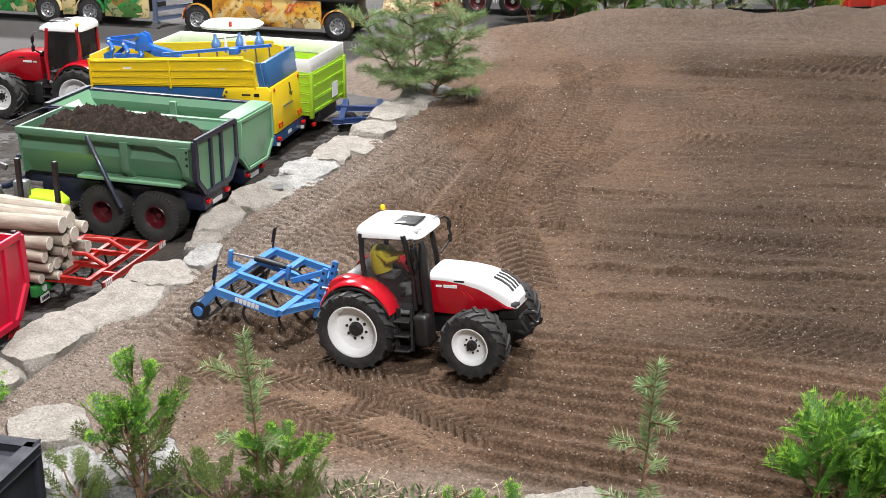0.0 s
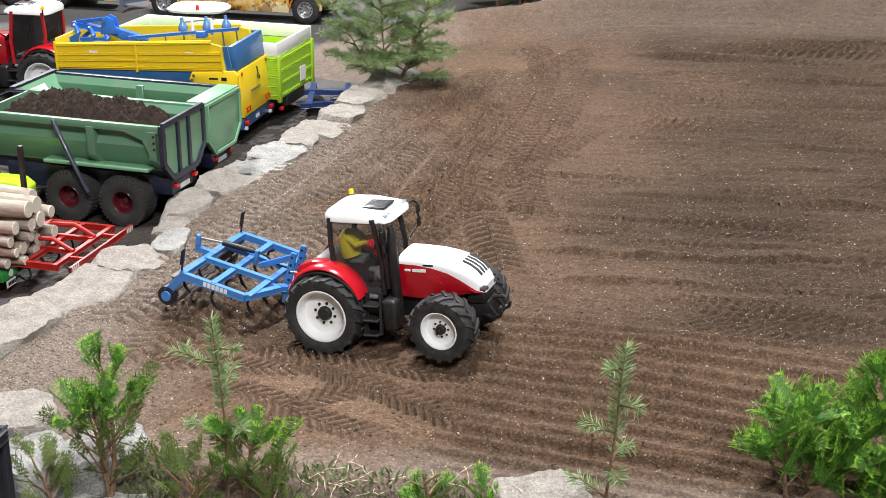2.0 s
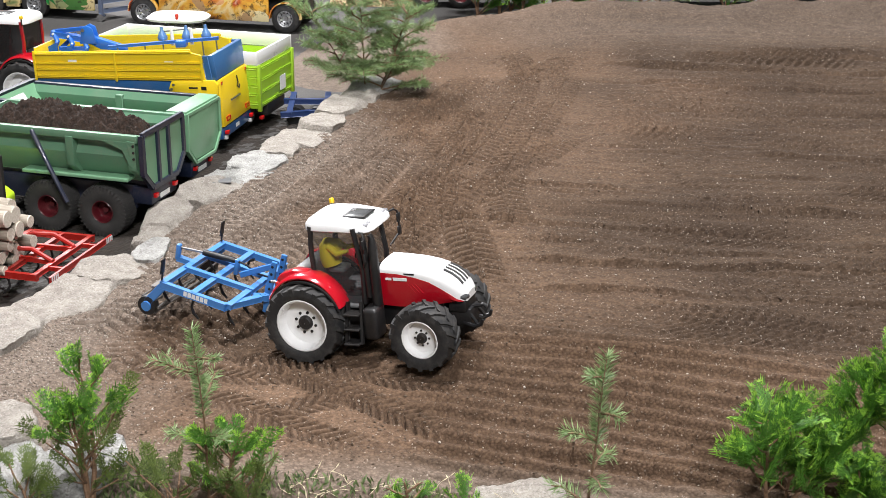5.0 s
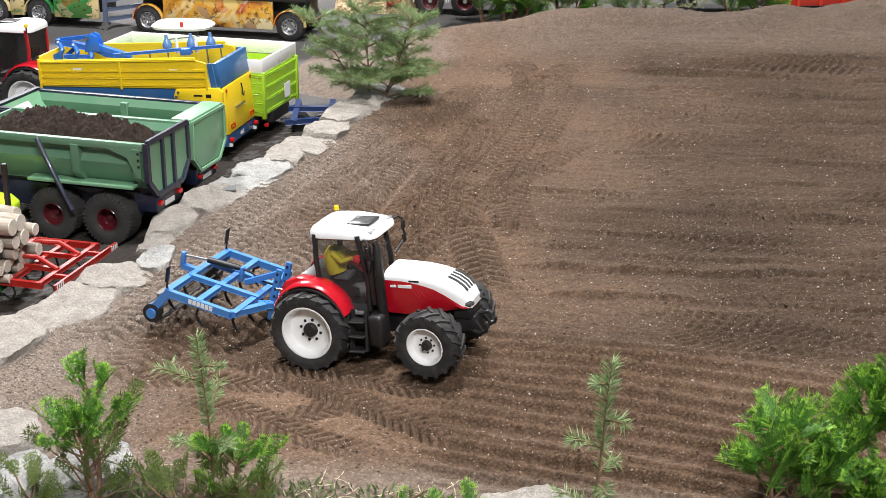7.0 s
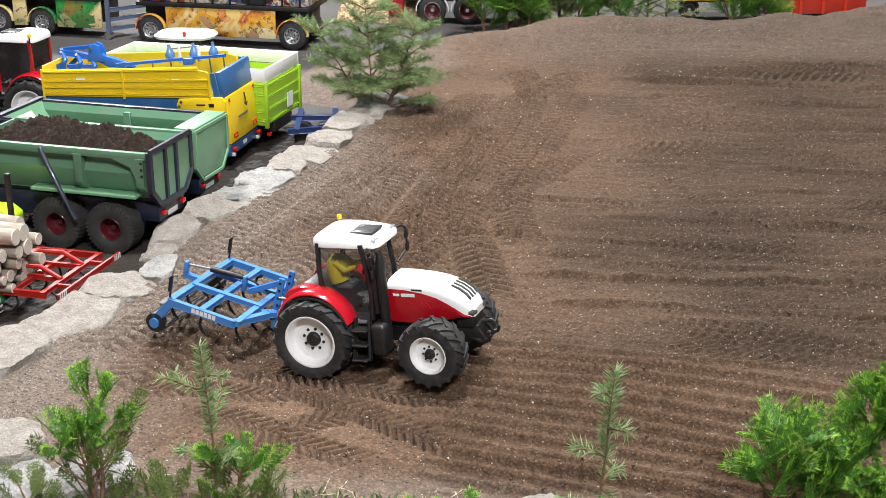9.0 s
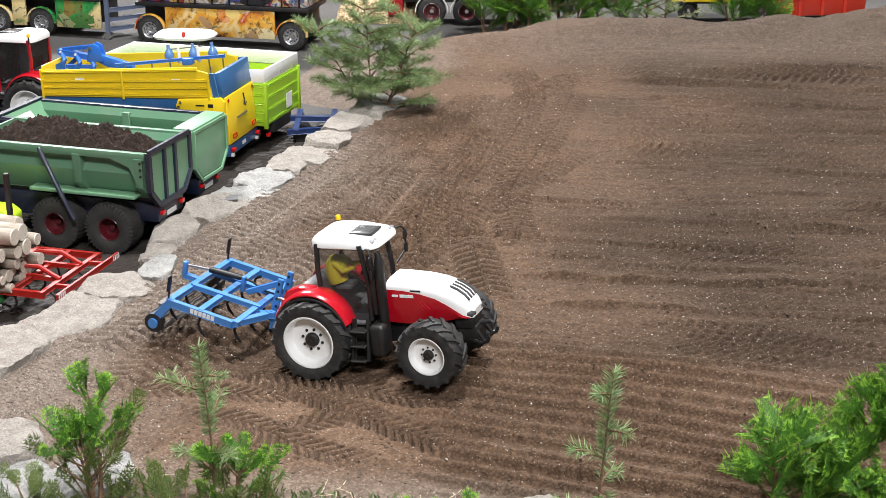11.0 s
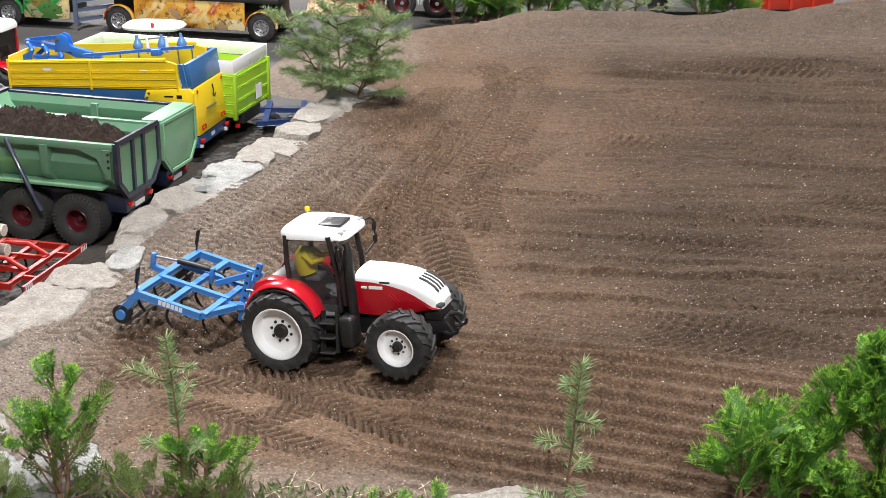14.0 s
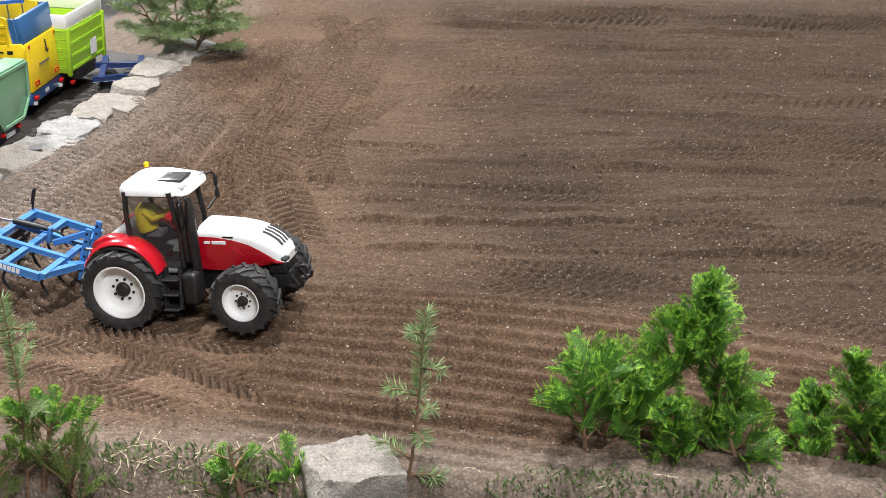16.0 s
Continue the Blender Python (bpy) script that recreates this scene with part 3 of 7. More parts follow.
# ---------- stones along the field's edge ----------
def rough_stone(name, size, seed, mat, wob=0.16, cuts=16):
    """A split block: flat faces, knocked corners, a pitted skin."""
    rnd = random.Random(int(seed * 10))
    bm = BM()
    bmesh.ops.create_cube(bm, size=1.0)
    bmesh.ops.subdivide_edges(bm, edges=bm.edges[:], cuts=cuts, use_grid_fill=True)
    off = Vector((seed * 3.7, seed * 1.3, seed * 5.1))
    # a skewed outline, and planes that cut corners off
    skew = [rnd.uniform(-1, 1) * wob for _ in range(8)]
    planes = []
    for k in range(7):
        n = Vector((rnd.choice((-1, 1)) * rnd.uniform(0.25, 1), rnd.choice((-1, 1)) * rnd.uniform(0.25, 1), rnd.uniform(-0.2, 0.9))).normalized()
        planes.append((n, 0.5 * (abs(n.x) + abs(n.y) + abs(n.z)) * rnd.uniform(0.74, 0.9)))
    for v in bm.verts:
        p = v.co.copy()
        q = Vector((p.x * (1 + skew[0] * p.y * 2) + skew[1] * p.y, p.y * (1 + skew[2] * p.x * 2) + skew[3] * p.x * 0.6, p.z + skew[4] * 0.5 * p.x + skew[5] * 0.5 * p.y))
        for n, d in planes:
            over = q.dot(n) - d
            if over > 0:
                q -= n * over
        w = Vector((q.x * size[0], q.y * size[1], q.z * size[2]))
        rough = noise.noise_vector(w * 22 + off) * 0.0055 + noise.noise_vector(w * 60 + off) * 0.0032 + noise.noise_vector(w * 150 + off) * 0.0018
        v.co = w + rough
    return link_mesh(name, bm, mat, 40)


# middle of each stone's top, its length along the line, its width, whether it is the greyer granite
STONES = [
    (-0.690, 1.70, 0.16, 0.10, 0), (-0.632, 1.855, 0.145, 0.11, 0), (-0.560, 1.995, 0.145, 0.130, 0), (-0.520, 2.115, 0.105, 0.120, 0),
    (-0.472, 2.195, 0.095, 0.055, 1), (-0.482, 2.285, 0.085, 0.06, 0), (-0.475, 2.395, 0.13, 0.085, 0), (-0.425, 2.515, 0.11, 0.095, 0), (-0.388, 2.605, 0.10, 0.115, 1),
    (-0.352, 2.705, 0.105, 0.11, 1), (-0.318, 2.80, 0.09, 0.085, 0), (-0.280, 2.90, 0.125, 0.115, 0), (-0.245, 3.02, 0.125, 0.10, 0), (-0.215, 3.14, 0.125, 0.10, 0), (-0.180, 3.245, 0.105, 0.10, 0),
    (-0.148, 3.355, 0.13, 0.105, 1),
]
for k, (sx, sy, ln, wd, grey) in enumerate(STONES):
    st = rough_stone("edging_stone", (wd * 0.92, ln * 1.1, 0.085), k + 1.5, MAT["greystone" if grey else "stone"], 0.13)
    slope = math.degrees(math.atan2(edge_x(sy + 0.06) - edge_x(sy - 0.06), 0.12))
    st.matrix_world = pose(sx - 0.006, sy, -0.033 + 0.004 * math.sin(k * 2.1), 2.5 * math.sin(k), 3 * math.cos(k * 1.7) + 3, -slope + 6 * math.sin(k * 3.3))
    tagged(st, "rough grey split granite block edging the soil field" if grey else "rough pale split granite block edging the soil field", "stone", "stones along the field edge")
for k, (sx, sy, sz, ln, wd, ht, rot, grey) in enumerate([(-0.425, 1.50, -0.035, 0.11, 0.08, 0.09, 12, 1), (-0.50, 1.475, -0.04, 0.09, 0.09, 0.1, -30, 1), (-0.545, 1.56, -0.02, 0.10, 0.10, 0.09, 25, 0), (-0.43, 1.415, -0.075, 0.12, 0.08, 0.08, -8, 1), (0.105, 1.392, -0.043, 0.105, 0.085, 0.105, 4, 0)]):
    st = rough_stone("corner_stone", (ln, wd, ht), 30 + k, MAT["greystone" if grey else "stone"], 0.06 if k == 4 else 0.14)
    st.matrix_world = pose(sx, sy, sz, 3, -3, rot)
    tagged(st, "squared pale granite block at the field's front edge" if k == 4 else "rough granite block at the field's front corner", "stone", "stones along the field edge")


bm = BM()
box(bm, -0.018, 0.018, -0.013, 0.013, 0, 0.003, 0.001)
plate = thing("plaque", pose(-0.408, 2.555, 0.0135, 2, 0, 8), "small dark grey metal plaque lying on a granite block", "plaque")
part("plate", bm, MAT["grey"], plate)


# ---------- loose earth behind the stones, and a bed blackened with the machines' shade ---
def dirt_mat():
    m, nt, b = material("loose_earth")
    co = coords(nt, False)
    n1, n2 = noise_tex(nt, co, 90, 5, 0.7), noise_tex(nt, co, 500, 3, 0.7)
    c = mix(nt, ramp(nt, n1, [(0.3, (0, 0, 0)), (0.7, (1, 1, 1))]), (0.010, 0.006, 0.004), (0.058, 0.030, 0.018))
    c = mix(nt, ramp(nt, n2, [(0.6, (0, 0, 0)), (0.75, (0.5, 0.5, 0.5))]), c, (0.12, 0.08, 0.055))
    nt.links.new(c, b.inputs["Base Color"])
    b.inputs["Roughness"].default_value = 0.95
    bump(nt, b, n2, 0.006, 1.0)
    return m


MAT["dirt"] = dirt_mat()
# near-black base colour holds the shade under the parked machines
MAT["shaded_earth"] = paint("shade_black_earth", (0.016, 0.012, 0.009), 0.95, dust=0.5, coat=0.0, dust_col=(0.06, 0.045, 0.034))


# loose earth, its sheet widened and blackened to carry the machines' shade
def earth_bed(rows, cols):
    Y, U = np.meshgrid(np.linspace(1.5, 3.44, rows), np.linspace(0, 1, cols), indexing="ij")
    X = edge_x(Y) - 1.15 + 1.2 * U
    rim = np.minimum(np.minimum(step(0, 0.12, U), step(1.5, 1.62, Y)), 1 - step(3.3, 3.44, Y))
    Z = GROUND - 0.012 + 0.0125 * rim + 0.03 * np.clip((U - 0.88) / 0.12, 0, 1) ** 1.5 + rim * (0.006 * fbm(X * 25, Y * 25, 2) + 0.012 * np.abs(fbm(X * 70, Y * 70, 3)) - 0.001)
    me = bpy.data.meshes.new("earth_bed")
    i = np.arange(rows * cols).reshape(rows, cols)
    q = np.stack([i[:-1, :-1], i[:-1, 1:], i[1:, 1:], i[1:, :-1]], -1).reshape(-1, 4)
    me.from_pydata(np.stack([X, Y, Z], -1).reshape(-1, 3).tolist(), [], q.tolist())
    me.materials.append(MAT["shaded_earth"])
    return tagged(new("earth_bed", me), "loose earth under the parked machines, darkened with their shade", "earth", kind="structure")


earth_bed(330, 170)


# ---------- wheels ----------
def tyre_mesh(R, rim, w, lugs, slant=0.5, lug_w=0.3, n=56, depth=1.0):
    bm = BM()
    h = R - rim
    base = R - depth * (0.1 * h + 0.0016)
    prof = [(rim * 0.97, -0.36 * w), (rim, -0.42 * w), (rim + 0.2 * h, -0.485 * w), (rim + 0.5 * h, -0.5 * w), (rim + 0.78 * h, -0.475 * w), (base, -0.42 * w), (base + 0.001, -0.2 * w), (base + 0.001, 0.2 * w),
            (base, 0.42 * w), (rim + 0.78 * h, 0.475 * w), (rim + 0.5 * h, 0.5 * w), (rim + 0.2 * h, 0.485 * w), (rim, 0.42 * w), (rim * 0.97, 0.36 * w)]
    lathe(bm, prof, n)
    pitch = 2 * math.pi / lugs
    for k in range(lugs):
        for s in (-1, 1):
            a0 = pitch * (k + (0.5 if s > 0 else 0.0))
            rings = []
            for f, sink in ((-0.05, 0.0), (0.35, 0.0), (0.75, 0.0006), (1.0, 0.002), (1.04, 0.2 * h)):
                am = a0 + slant * pitch * (f ** 0.85 if f > 0 else f) * 1.6
                hw = pitch * lug_w * (0.42 + 0.16 * max(f, 0))
                y = s * 0.5 * w * min(f, 1.0)
                ro, ri = R - sink, base - 0.002 - (0.22 * h if f > 0.9 else 0)
                if f > 1.01:
                    ro = base - 0.05 * h
                    y = s * 0.497 * w
                rings.append([(r * math.cos(a), y, r * math.sin(a)) for r, a in ((ri, am - hw), (ro, am - hw * 0.72), (ro, am + hw * 0.72), (ri, am + hw))])
            loft(bm, rings)
    return bm


def rim_mesh(rim, w, deep, s=-1):
    bm = BM()
    prof = [(rim * 0.985, s * 0.40 * w), (rim * 1.02, s * 0.44 * w), (rim * 0.985, s * 0.455 * w), (rim * 0.93, s * 0.43 * w), (rim * 0.9, s * 0.36 * w), (rim * 0.82, s * (0.42 - deep) * w), (rim * 0.6, s * (0.40 - deep) * w), (rim * 0.42, s * (0.43 - deep) * w), (0.0005, s * (0.43 - deep) * w)]
    lathe(bm, prof, 48)
    prof = [(rim * 0.985, -s * 0.40 * w), (rim * 0.8, -s * 0.38 * w), (0.0005, -s * 0.34 * w)]
    lathe(bm, prof, 32)
    return bm


def wheel(parent, at, R, rim, w, lugs, side, rimmat, hubmat, tyremat, deep=0.3, bolts=8, slant=0.5, lug_w=0.3, turn=0.0, dots=True, depth=1.0):
    """side -1: the open face looks to -y."""
    bm = BM()
    hub_y = side * (0.43 - deep) * w
    lathe(bm, [(0.0005, hub_y + side * 0.006), (rim * 0.22, hub_y + side * 0.006), (rim * 0.265, hub_y + side * 0.004), (rim * 0.285, hub_y - side * 0.001)], 24)
    hub = part("wheel", bm, hubmat, parent)
    hub.matrix_local = pose(*at, 0, 0, turn) @ pose(0, 0, 0, 0, 17 * at[0] * 100 % 360, 0)
    t = part("tyre", tyre_mesh(R, rim, w, lugs, slant, lug_w, 56, depth), tyremat, hub, "black rubber tyre with bar lugs")
    part("rim", rim_mesh(rim, w, deep, side), rimmat, hub)
    if dots:
        for k in range(bolts):
            a = 2 * math.pi * k / bolts
            bm = BM()
            y = hub_y - side * 0.001
            tube(bm, [(rim * 0.4 * math.cos(a), y, rim * 0.4 * math.sin(a)), (rim * 0.4 * math.cos(a), y + side * 0.0022, rim * 0.4 * math.sin(a))], rim * 0.06, 6)
            part("bolt", bm, hubmat, hub)
    return hub


# ---------- red and white tractor ----------
def rounded_roof(L0, L1, W, z0, z1):
    bm = BM()
    rings = []
    for f, wid, e in ((0.0, 0.93, 0.004), (0.12, 1.0, 0.0), (0.55, 0.99, 0.0005), (0.8, 0.93, 0.004), (0.95, 0.82, 0.010), (1.0, 0.66, 0.018)):
        z = z0 + (z1 - z0) * f
        ring = []
        for k in range(32):
            a = 2 * math.pi * k / 32
            ca, sa = math.cos(a), math.sin(a)
            px = abs(ca) ** 0.35 * (1 if ca > 0 else -1)
            py = abs(sa) ** 0.35 * (1 if sa > 0 else -1)
            xm, xh = (L0 + L1) / 2, (L1 - L0) / 2 - e
            ring.append((xm + px * xh, py * W * wid, z - 0.006 * max(0, px) * f))
        rings.append(ring)
    loft(bm, rings)
    return bm


def toy_tractor(m, label, hood, guard, rim, post, pane):
    tr = thing("tractor", m, label, "tractor")
    RR, RF, WB = 0.0575, 0.047, 0.184
    # running gear
    bm = BM()
    box(bm, -0.035, 0.10, -0.024, 0.024, 0.036, 0.085, 0.004)
    box(bm, 0.10, 0.20, -0.02, 0.02, 0.04, 0.09, 0.004)
    tube(bm, [(0, -0.05, RR), (0, 0.05, RR)], 0.012, 16)
    part("chassis", bm, MAT["black"], tr)
    bm = BM()
    tube(bm, [(WB, -0.05, RF), (WB, 0.05, RF)], 0.009, 14)
    box(bm, WB - 0.014, WB + 0.014, -0.02, 0.02, 0.034, 0.06, 0.003)
    part("front_axle", bm, MAT["black"], tr)
    for s in (-1, 1):
        wheel(tr, (0.009, s * 0.0615, RR), RR, 0.0375, 0.047, 18, s, rim, MAT["black"], MAT["rubber"], 0.30, lug_w=0.4)
        wheel(tr, (WB, s * 0.0625, RF), RF, 0.0265, 0.039, 16, s, rim, MAT["black"], MAT["rubber"], 0.22, lug_w=0.42, turn=-4)
    # rear mudguards
    for s in (-1, 1):
        bm = BM()
        rings = []
        for k in range(25):
            a = radians(22 + (150 - 22) * k / 24)
            r = RR + 0.0065 + 0.004 * math.sin((a - radians(22)) * 1.25)
            c, sn = math.cos(a), math.sin(a)
            drop = 0.0035
            ys = (0.036, 0.038, 0.060, 0.067, 0.0705, 0.0705, 0.0690, 0.060)
            rs = (-0.003, 0.001, 0.0015, 0.0005, -0.002, -drop, -drop + 0.0005, -0.002)
            rings.append([((r + dr) * c, s * y, RR + (r + dr) * sn) for y, dr in zip(ys, rs)])
        loft(bm, rings)
        part("mudguard", bm, guard, tr)
        bm = BM()
        rings = []
        for k in range(25):
            a = radians(20 + (152 - 20) * k / 24)
            c, sn = math.cos(a), math.sin(a)
            rings.append([((RR + rr) * c, s * y, RR + (RR + rr) * sn) for y, rr in ((0.0692, 0.0045), (0.0725, 0.0042), (0.0725, 0.0016), (0.0692, 0.0018))])
        loft(bm, rings)
        part("mudguard_lip", bm, MAT["black"], tr)
        # red cheek between mudguard and cab
        bm = BM()
        prism(bm, [(-0.05, 0.112), (-0.042, 0.122), (-0.02, 0.129), (0.004, 0.128), (0.004, 0.108), (-0.03, 0.104)], s * 0.036, s * 0.056, "y", 0.004)
        part("tail_cheek", bm, MAT["red"], tr)
        bm = BM()
        box(bm, -0.053, -0.048, s * 0.046 - 0.005, s * 0.046 + 0.005, 0.1, 0.108, 0.001)
        part("tail_lamp", bm, MAT["lampred"], tr)
    # cab: floor, pillars, panes
    bm = BM()
    box(bm, -0.016, 0.088, -0.038, 0.038, 0.078, 0.098, 0.004)
    prism(bm, [(-0.024, 0.09), (-0.024, 0.128), (-0.004, 0.124), (0.03, 0.103), (0.05, 0.09)], -0.037, 0.037, "y", 0.002)
    part("cab_tub", bm, MAT["black"], tr)
    for s in (-1, 1):
        bm = BM()
        tube(bm, [(0.008, s * 0.0385, 0.117), (0.006, s * 0.039, 0.15), (0.009, s * 0.04, 0.192)], 0.004, 8)
        part("rear_pillar", bm, post, tr)
        bm = BM()
        tube(bm, [(0.085, s * 0.0405, 0.08), (0.087, s * 0.0415, 0.13), (0.078, s * 0.043, 0.192)], 0.004, 8)
        part("front_pillar", bm, post, tr)
        bm = BM()
        prism(bm, [(0.008, 0.19), (0.078, 0.19), (0.086, 0.13), (0.083, 0.082), (0.062, 0.078), (0.05, 0.092), (0.028, 0.110), (0.008, 0.120)], s * 0.0395, s * 0.0402, "y")
        part("side_window", bm, pane, tr, "tinted cab window")
        # grey door frame, curved along the mudguard
        bm = BM()
        tube(bm, [(0.006, s * 0.041, 0.121), (0.016, s * 0.0418, 0.117), (0.03, s * 0.043, 0.108), (0.046, s * 0.043, 0.0945), (0.056, s * 0.043, 0.082), (0.064, s * 0.043, 0.0765), (0.082, s * 0.043, 0.0765)], 0.0034, 8)
        part("door_frame", bm, MAT["grey"], tr)
        bm = BM()
        prism(bm, [(0.01, 0.128), (0.02, 0.122), (0.036, 0.112), (0.05, 0.098), (0.06, 0.09), (0.082, 0.09), (0.082, 0.079), (0.064, 0.079), (0.056, 0.085), (0.046, 0.097), (0.03, 0.11), (0.01, 0.12)], s * 0.0412, s * 0.0418, "y")
        part("lower_door_pane", bm, MAT["smoke"], tr, "smoked grey lower door pane")
        bm = BM()
        box(bm, 0.068, 0.073, s * 0.0455 - 0.002, s * 0.0455 + 0.002, 0.103, 0.108, 0.0008)
        part("door_handle", bm, MAT["black"], tr)
    bm = BM()
    prism(bm, [(0.0872, 0.125), (0.080, 0.19), (0.081, 0.19), (0.0882, 0.125)], -0.039, 0.039, "y")
    part("windscreen", bm, pane, tr)
    bm = BM()
    prism(bm, [(0.0055, 0.13), (0.0075, 0.19), (0.0085, 0.19), (0.0065, 0.13)], -0.038, 0.039, "y")
    part("rear_window", bm, pane, tr)
    # roof
    roof = part("roof", rounded_roof(-0.004, 0.104, 0.044, 0.184, 0.2035), MAT["white"], tr, "rounded white cab roof", 50)
    bm = BM()
    box(bm, 0.004, 0.09, -0.041, 0.041, 0.183, 0.19, 0.002)
    part("headliner", bm, MAT["black"], tr)
    bm = BM()
    box(bm, 0.055, 0.083, -0.0145, 0.0145, 0.1995, 0.2030, 0.001)
    part("roof_hatch", bm, MAT["hatch"], roof, "grey glazed roof hatch")
    bm = BM()
    box(bm, 0.051, 0.087, -0.0185, 0.0185, 0.199, 0.2024, 0.0012)
    part("hatch_frame", bm, MAT["black"], roof)
    for y in (-0.034, -0.025, 0.025, 0.034):
        bm = BM()
        box(bm, 0.09, 0.098, y - 0.0035, y + 0.0035, 0.189, 0.197, 0.001)
        part("work_lamp", bm, MAT["lens"], roof)
    bm = BM()
    tube(bm, [(0.004, 0.044, 0.186), (0.003, 0.046, 0.203)], 0.0015, 8)
    part("beacon_stem", bm, MAT["black"], tr)
    bm = BM()
    tube(bm, [(0.003, 0.046, 0.2), (0.003, 0.046, 0.2055), (0.003, 0.046, 0.207)], [0.004, 0.004, 0.003], 14)
    part("beacon", bm, MAT["beacon"], tr, "amber warning beacon")
    # bonnet: white hood over red flanks
    xs = (0.108, 0.134, 0.16, 0.182, 0.198, 0.211, 0.222, 0.230, 0.235)
    zt = (0.135, 0.1345, 0.133, 0.130, 0.126, 0.121, 0.114, 0.104, 0.093)
    zs = (0.122, 0.121, 0.117, 0.111, 0.103, 0.095, 0.087, 0.084, 0.083)
    zb = (0.074, 0.073, 0.074, 0.076, 0.080, 0.082, 0.0822, 0.0824, 0.0826)
    hw = (0.031, 0.031, 0.0305, 0.0298, 0.029, 0.0278, 0.0255, 0.022, 0.018)
    bm = BM()
    rings = []
    for x, t, s_, b_, w in zip(xs, zt, zs, zb, hw):
        up = t - s_
        half = [(-w, s_), (-w * 0.995, s_ + up * 0.35), (-w * 0.93, s_ + up * 0.7), (-w * 0.75, s_ + up * 0.9), (-w * 0.4, s_ + up * 0.985), (0, t)]
        pts = half + [(-y, z) for y, z in half[-2::-1]]
        rings.append([(x, y, z) for y, z in pts])
    loft(bm, rings, cap=False, closed=False)
    bm.faces.new([bm.verts.new(p) for p in rings[-1]])
    part("hood", bm, hood, tr, "", 45)
    bm = BM()
    rings = []
    for x, s_, b_, w in zip(xs[:8], zs, zb, hw):
        z1 = max(s_, b_ + 0.0005)
        rings.append([(x, -w - 0.0004, z1 + 0.0006), (x, -w - 0.001, (z1 + b_) / 2), (x, -w + 0.003, b_), (x, w - 0.003, b_), (x, w + 0.001, (z1 + b_) / 2), (x, w + 0.0004, z1 + 0.0006)])
    loft(bm, rings)
    part("bonnet_side", bm, MAT["red"], tr, "glossy red bonnet flank", 45)
    for k in range(4):
        bm = BM()
        y0 = -0.0135 + 0.009 * k
        pts = [(0.2005, y0, 0.1252), (0.212, y0 * 1.02, 0.1208), (0.2225, y0 * 1.02, 0.1138), (0.2285, y0, 0.1065)]
        tube(bm, pts, 0.0018, 6)
        part("vent_slot", bm, MAT["black"], tr)
    for s in (-1, 1):
        bm = BM()
        tube(bm, [(0.226, s * 0.0225, 0.0895), (0.231, s * 0.019, 0.0888), (0.234, s * 0.012, 0.0882)], [0.0024, 0.0052, 0.003], 10)
        part("headlight", bm, MAT["hatch"], tr, "dark oval headlight")
        for k, (x, z, l, hgt) in enumerate(((0.129, 0.1145, 0.021, 0.0042), (0.117, 0.1145, 0.009, 0.003))):
            bm = BM()
            box(bm, x, x + l, s * 0.0325 - 0.0004, s * 0.0325 + 0.0004, z - hgt / 2, z + hgt / 2)
            part("model_mark", bm, MAT["white"], tr)
        bm = BM()
        box(bm, 0.145, 0.161, s * 0.0303 - 0.0006, s * 0.0303 + 0.0006, 0.1205, 0.123)
        part("maker_mark", bm, MAT["black"], tr)
        for k in range(3):
            bm = BM()
            tube(bm, [(0.15 + 0.006 * k, s * 0.0312, 0.108), (0.162 + 0.006 * k, s * 0.0312, 0.0955)], 0.0008, 5)
            part("flank_crease", bm, MAT["red"], tr)
    # nose, front linkage
    bm = BM()
    box(bm, 0.205, 0.233, -0.02, 0.02, 0.066, 0.0825, 0.003)
    box(bm, 0.205, 0.238, -0.017, 0.017, 0.045, 0.07, 0.003)
    part("bumper", bm, MAT["black"], tr)
    for s in (-1, 1):
        bm = BM()
        tube(bm, [(0.225, s * 0.014, 0.05), (0.243, s * 0.017, 0.046), (0.253, s * 0.018, 0.05), (0.256, s * 0.018, 0.057)], [0.004, 0.0035, 0.003, 0.0022], 8)
        part("lift_arm", bm, MAT["black"], tr)
        bm = BM()
        tube(bm, [(0.232, s * 0.013, 0.068), (0.246, s * 0.016, 0.05)], 0.0024, 8)
        part("lift_ram", bm, MAT["black"], tr)
    bm = BM()
    tube(bm, [(0.232, 0, 0.068), (0.252, 0, 0.072), (0.257, 0, 0.069)], 0.003, 8)
    part("top_hook", bm, MAT["black"], tr)
    # tanks, steps, exhaust
    for s in (-1, 1):
        bm = BM()
        box(bm, 0.088, 0.112, s * 0.0475 - 0.016, s * 0.0475 + 0.016, 0.034, 0.08, 0.006, 3)
        part("tank", bm, MAT["black"], tr)
        for k in range(3):
            bm = BM()
            z = 0.03 + 0.02 * k
            y = s * (0.068 - 0.004 * k)
            box(bm, 0.062, 0.086, y - 0.009, y + 0.009, z, z + 0.003, 0.0008, 1)
            for g in range(6):
                box(bm, 0.065 + 0.0034 * g, 0.0662 + 0.0034 * g, y - 0.008, y + 0.008, z + 0.003, z + 0.0042)
            part("step", bm, MAT["black"], tr)
        bm = BM()
        beam(bm, (0.0625, s * 0.066, 0.03), (0.0645, s * 0.054, 0.086), 0.0025, 0.006)
        beam(bm, (0.0865, s * 0.066, 0.03), (0.0855, s * 0.054, 0.086), 0.0025, 0.006)
        part("step_frame", bm, MAT["black"], tr)
    bm = BM()
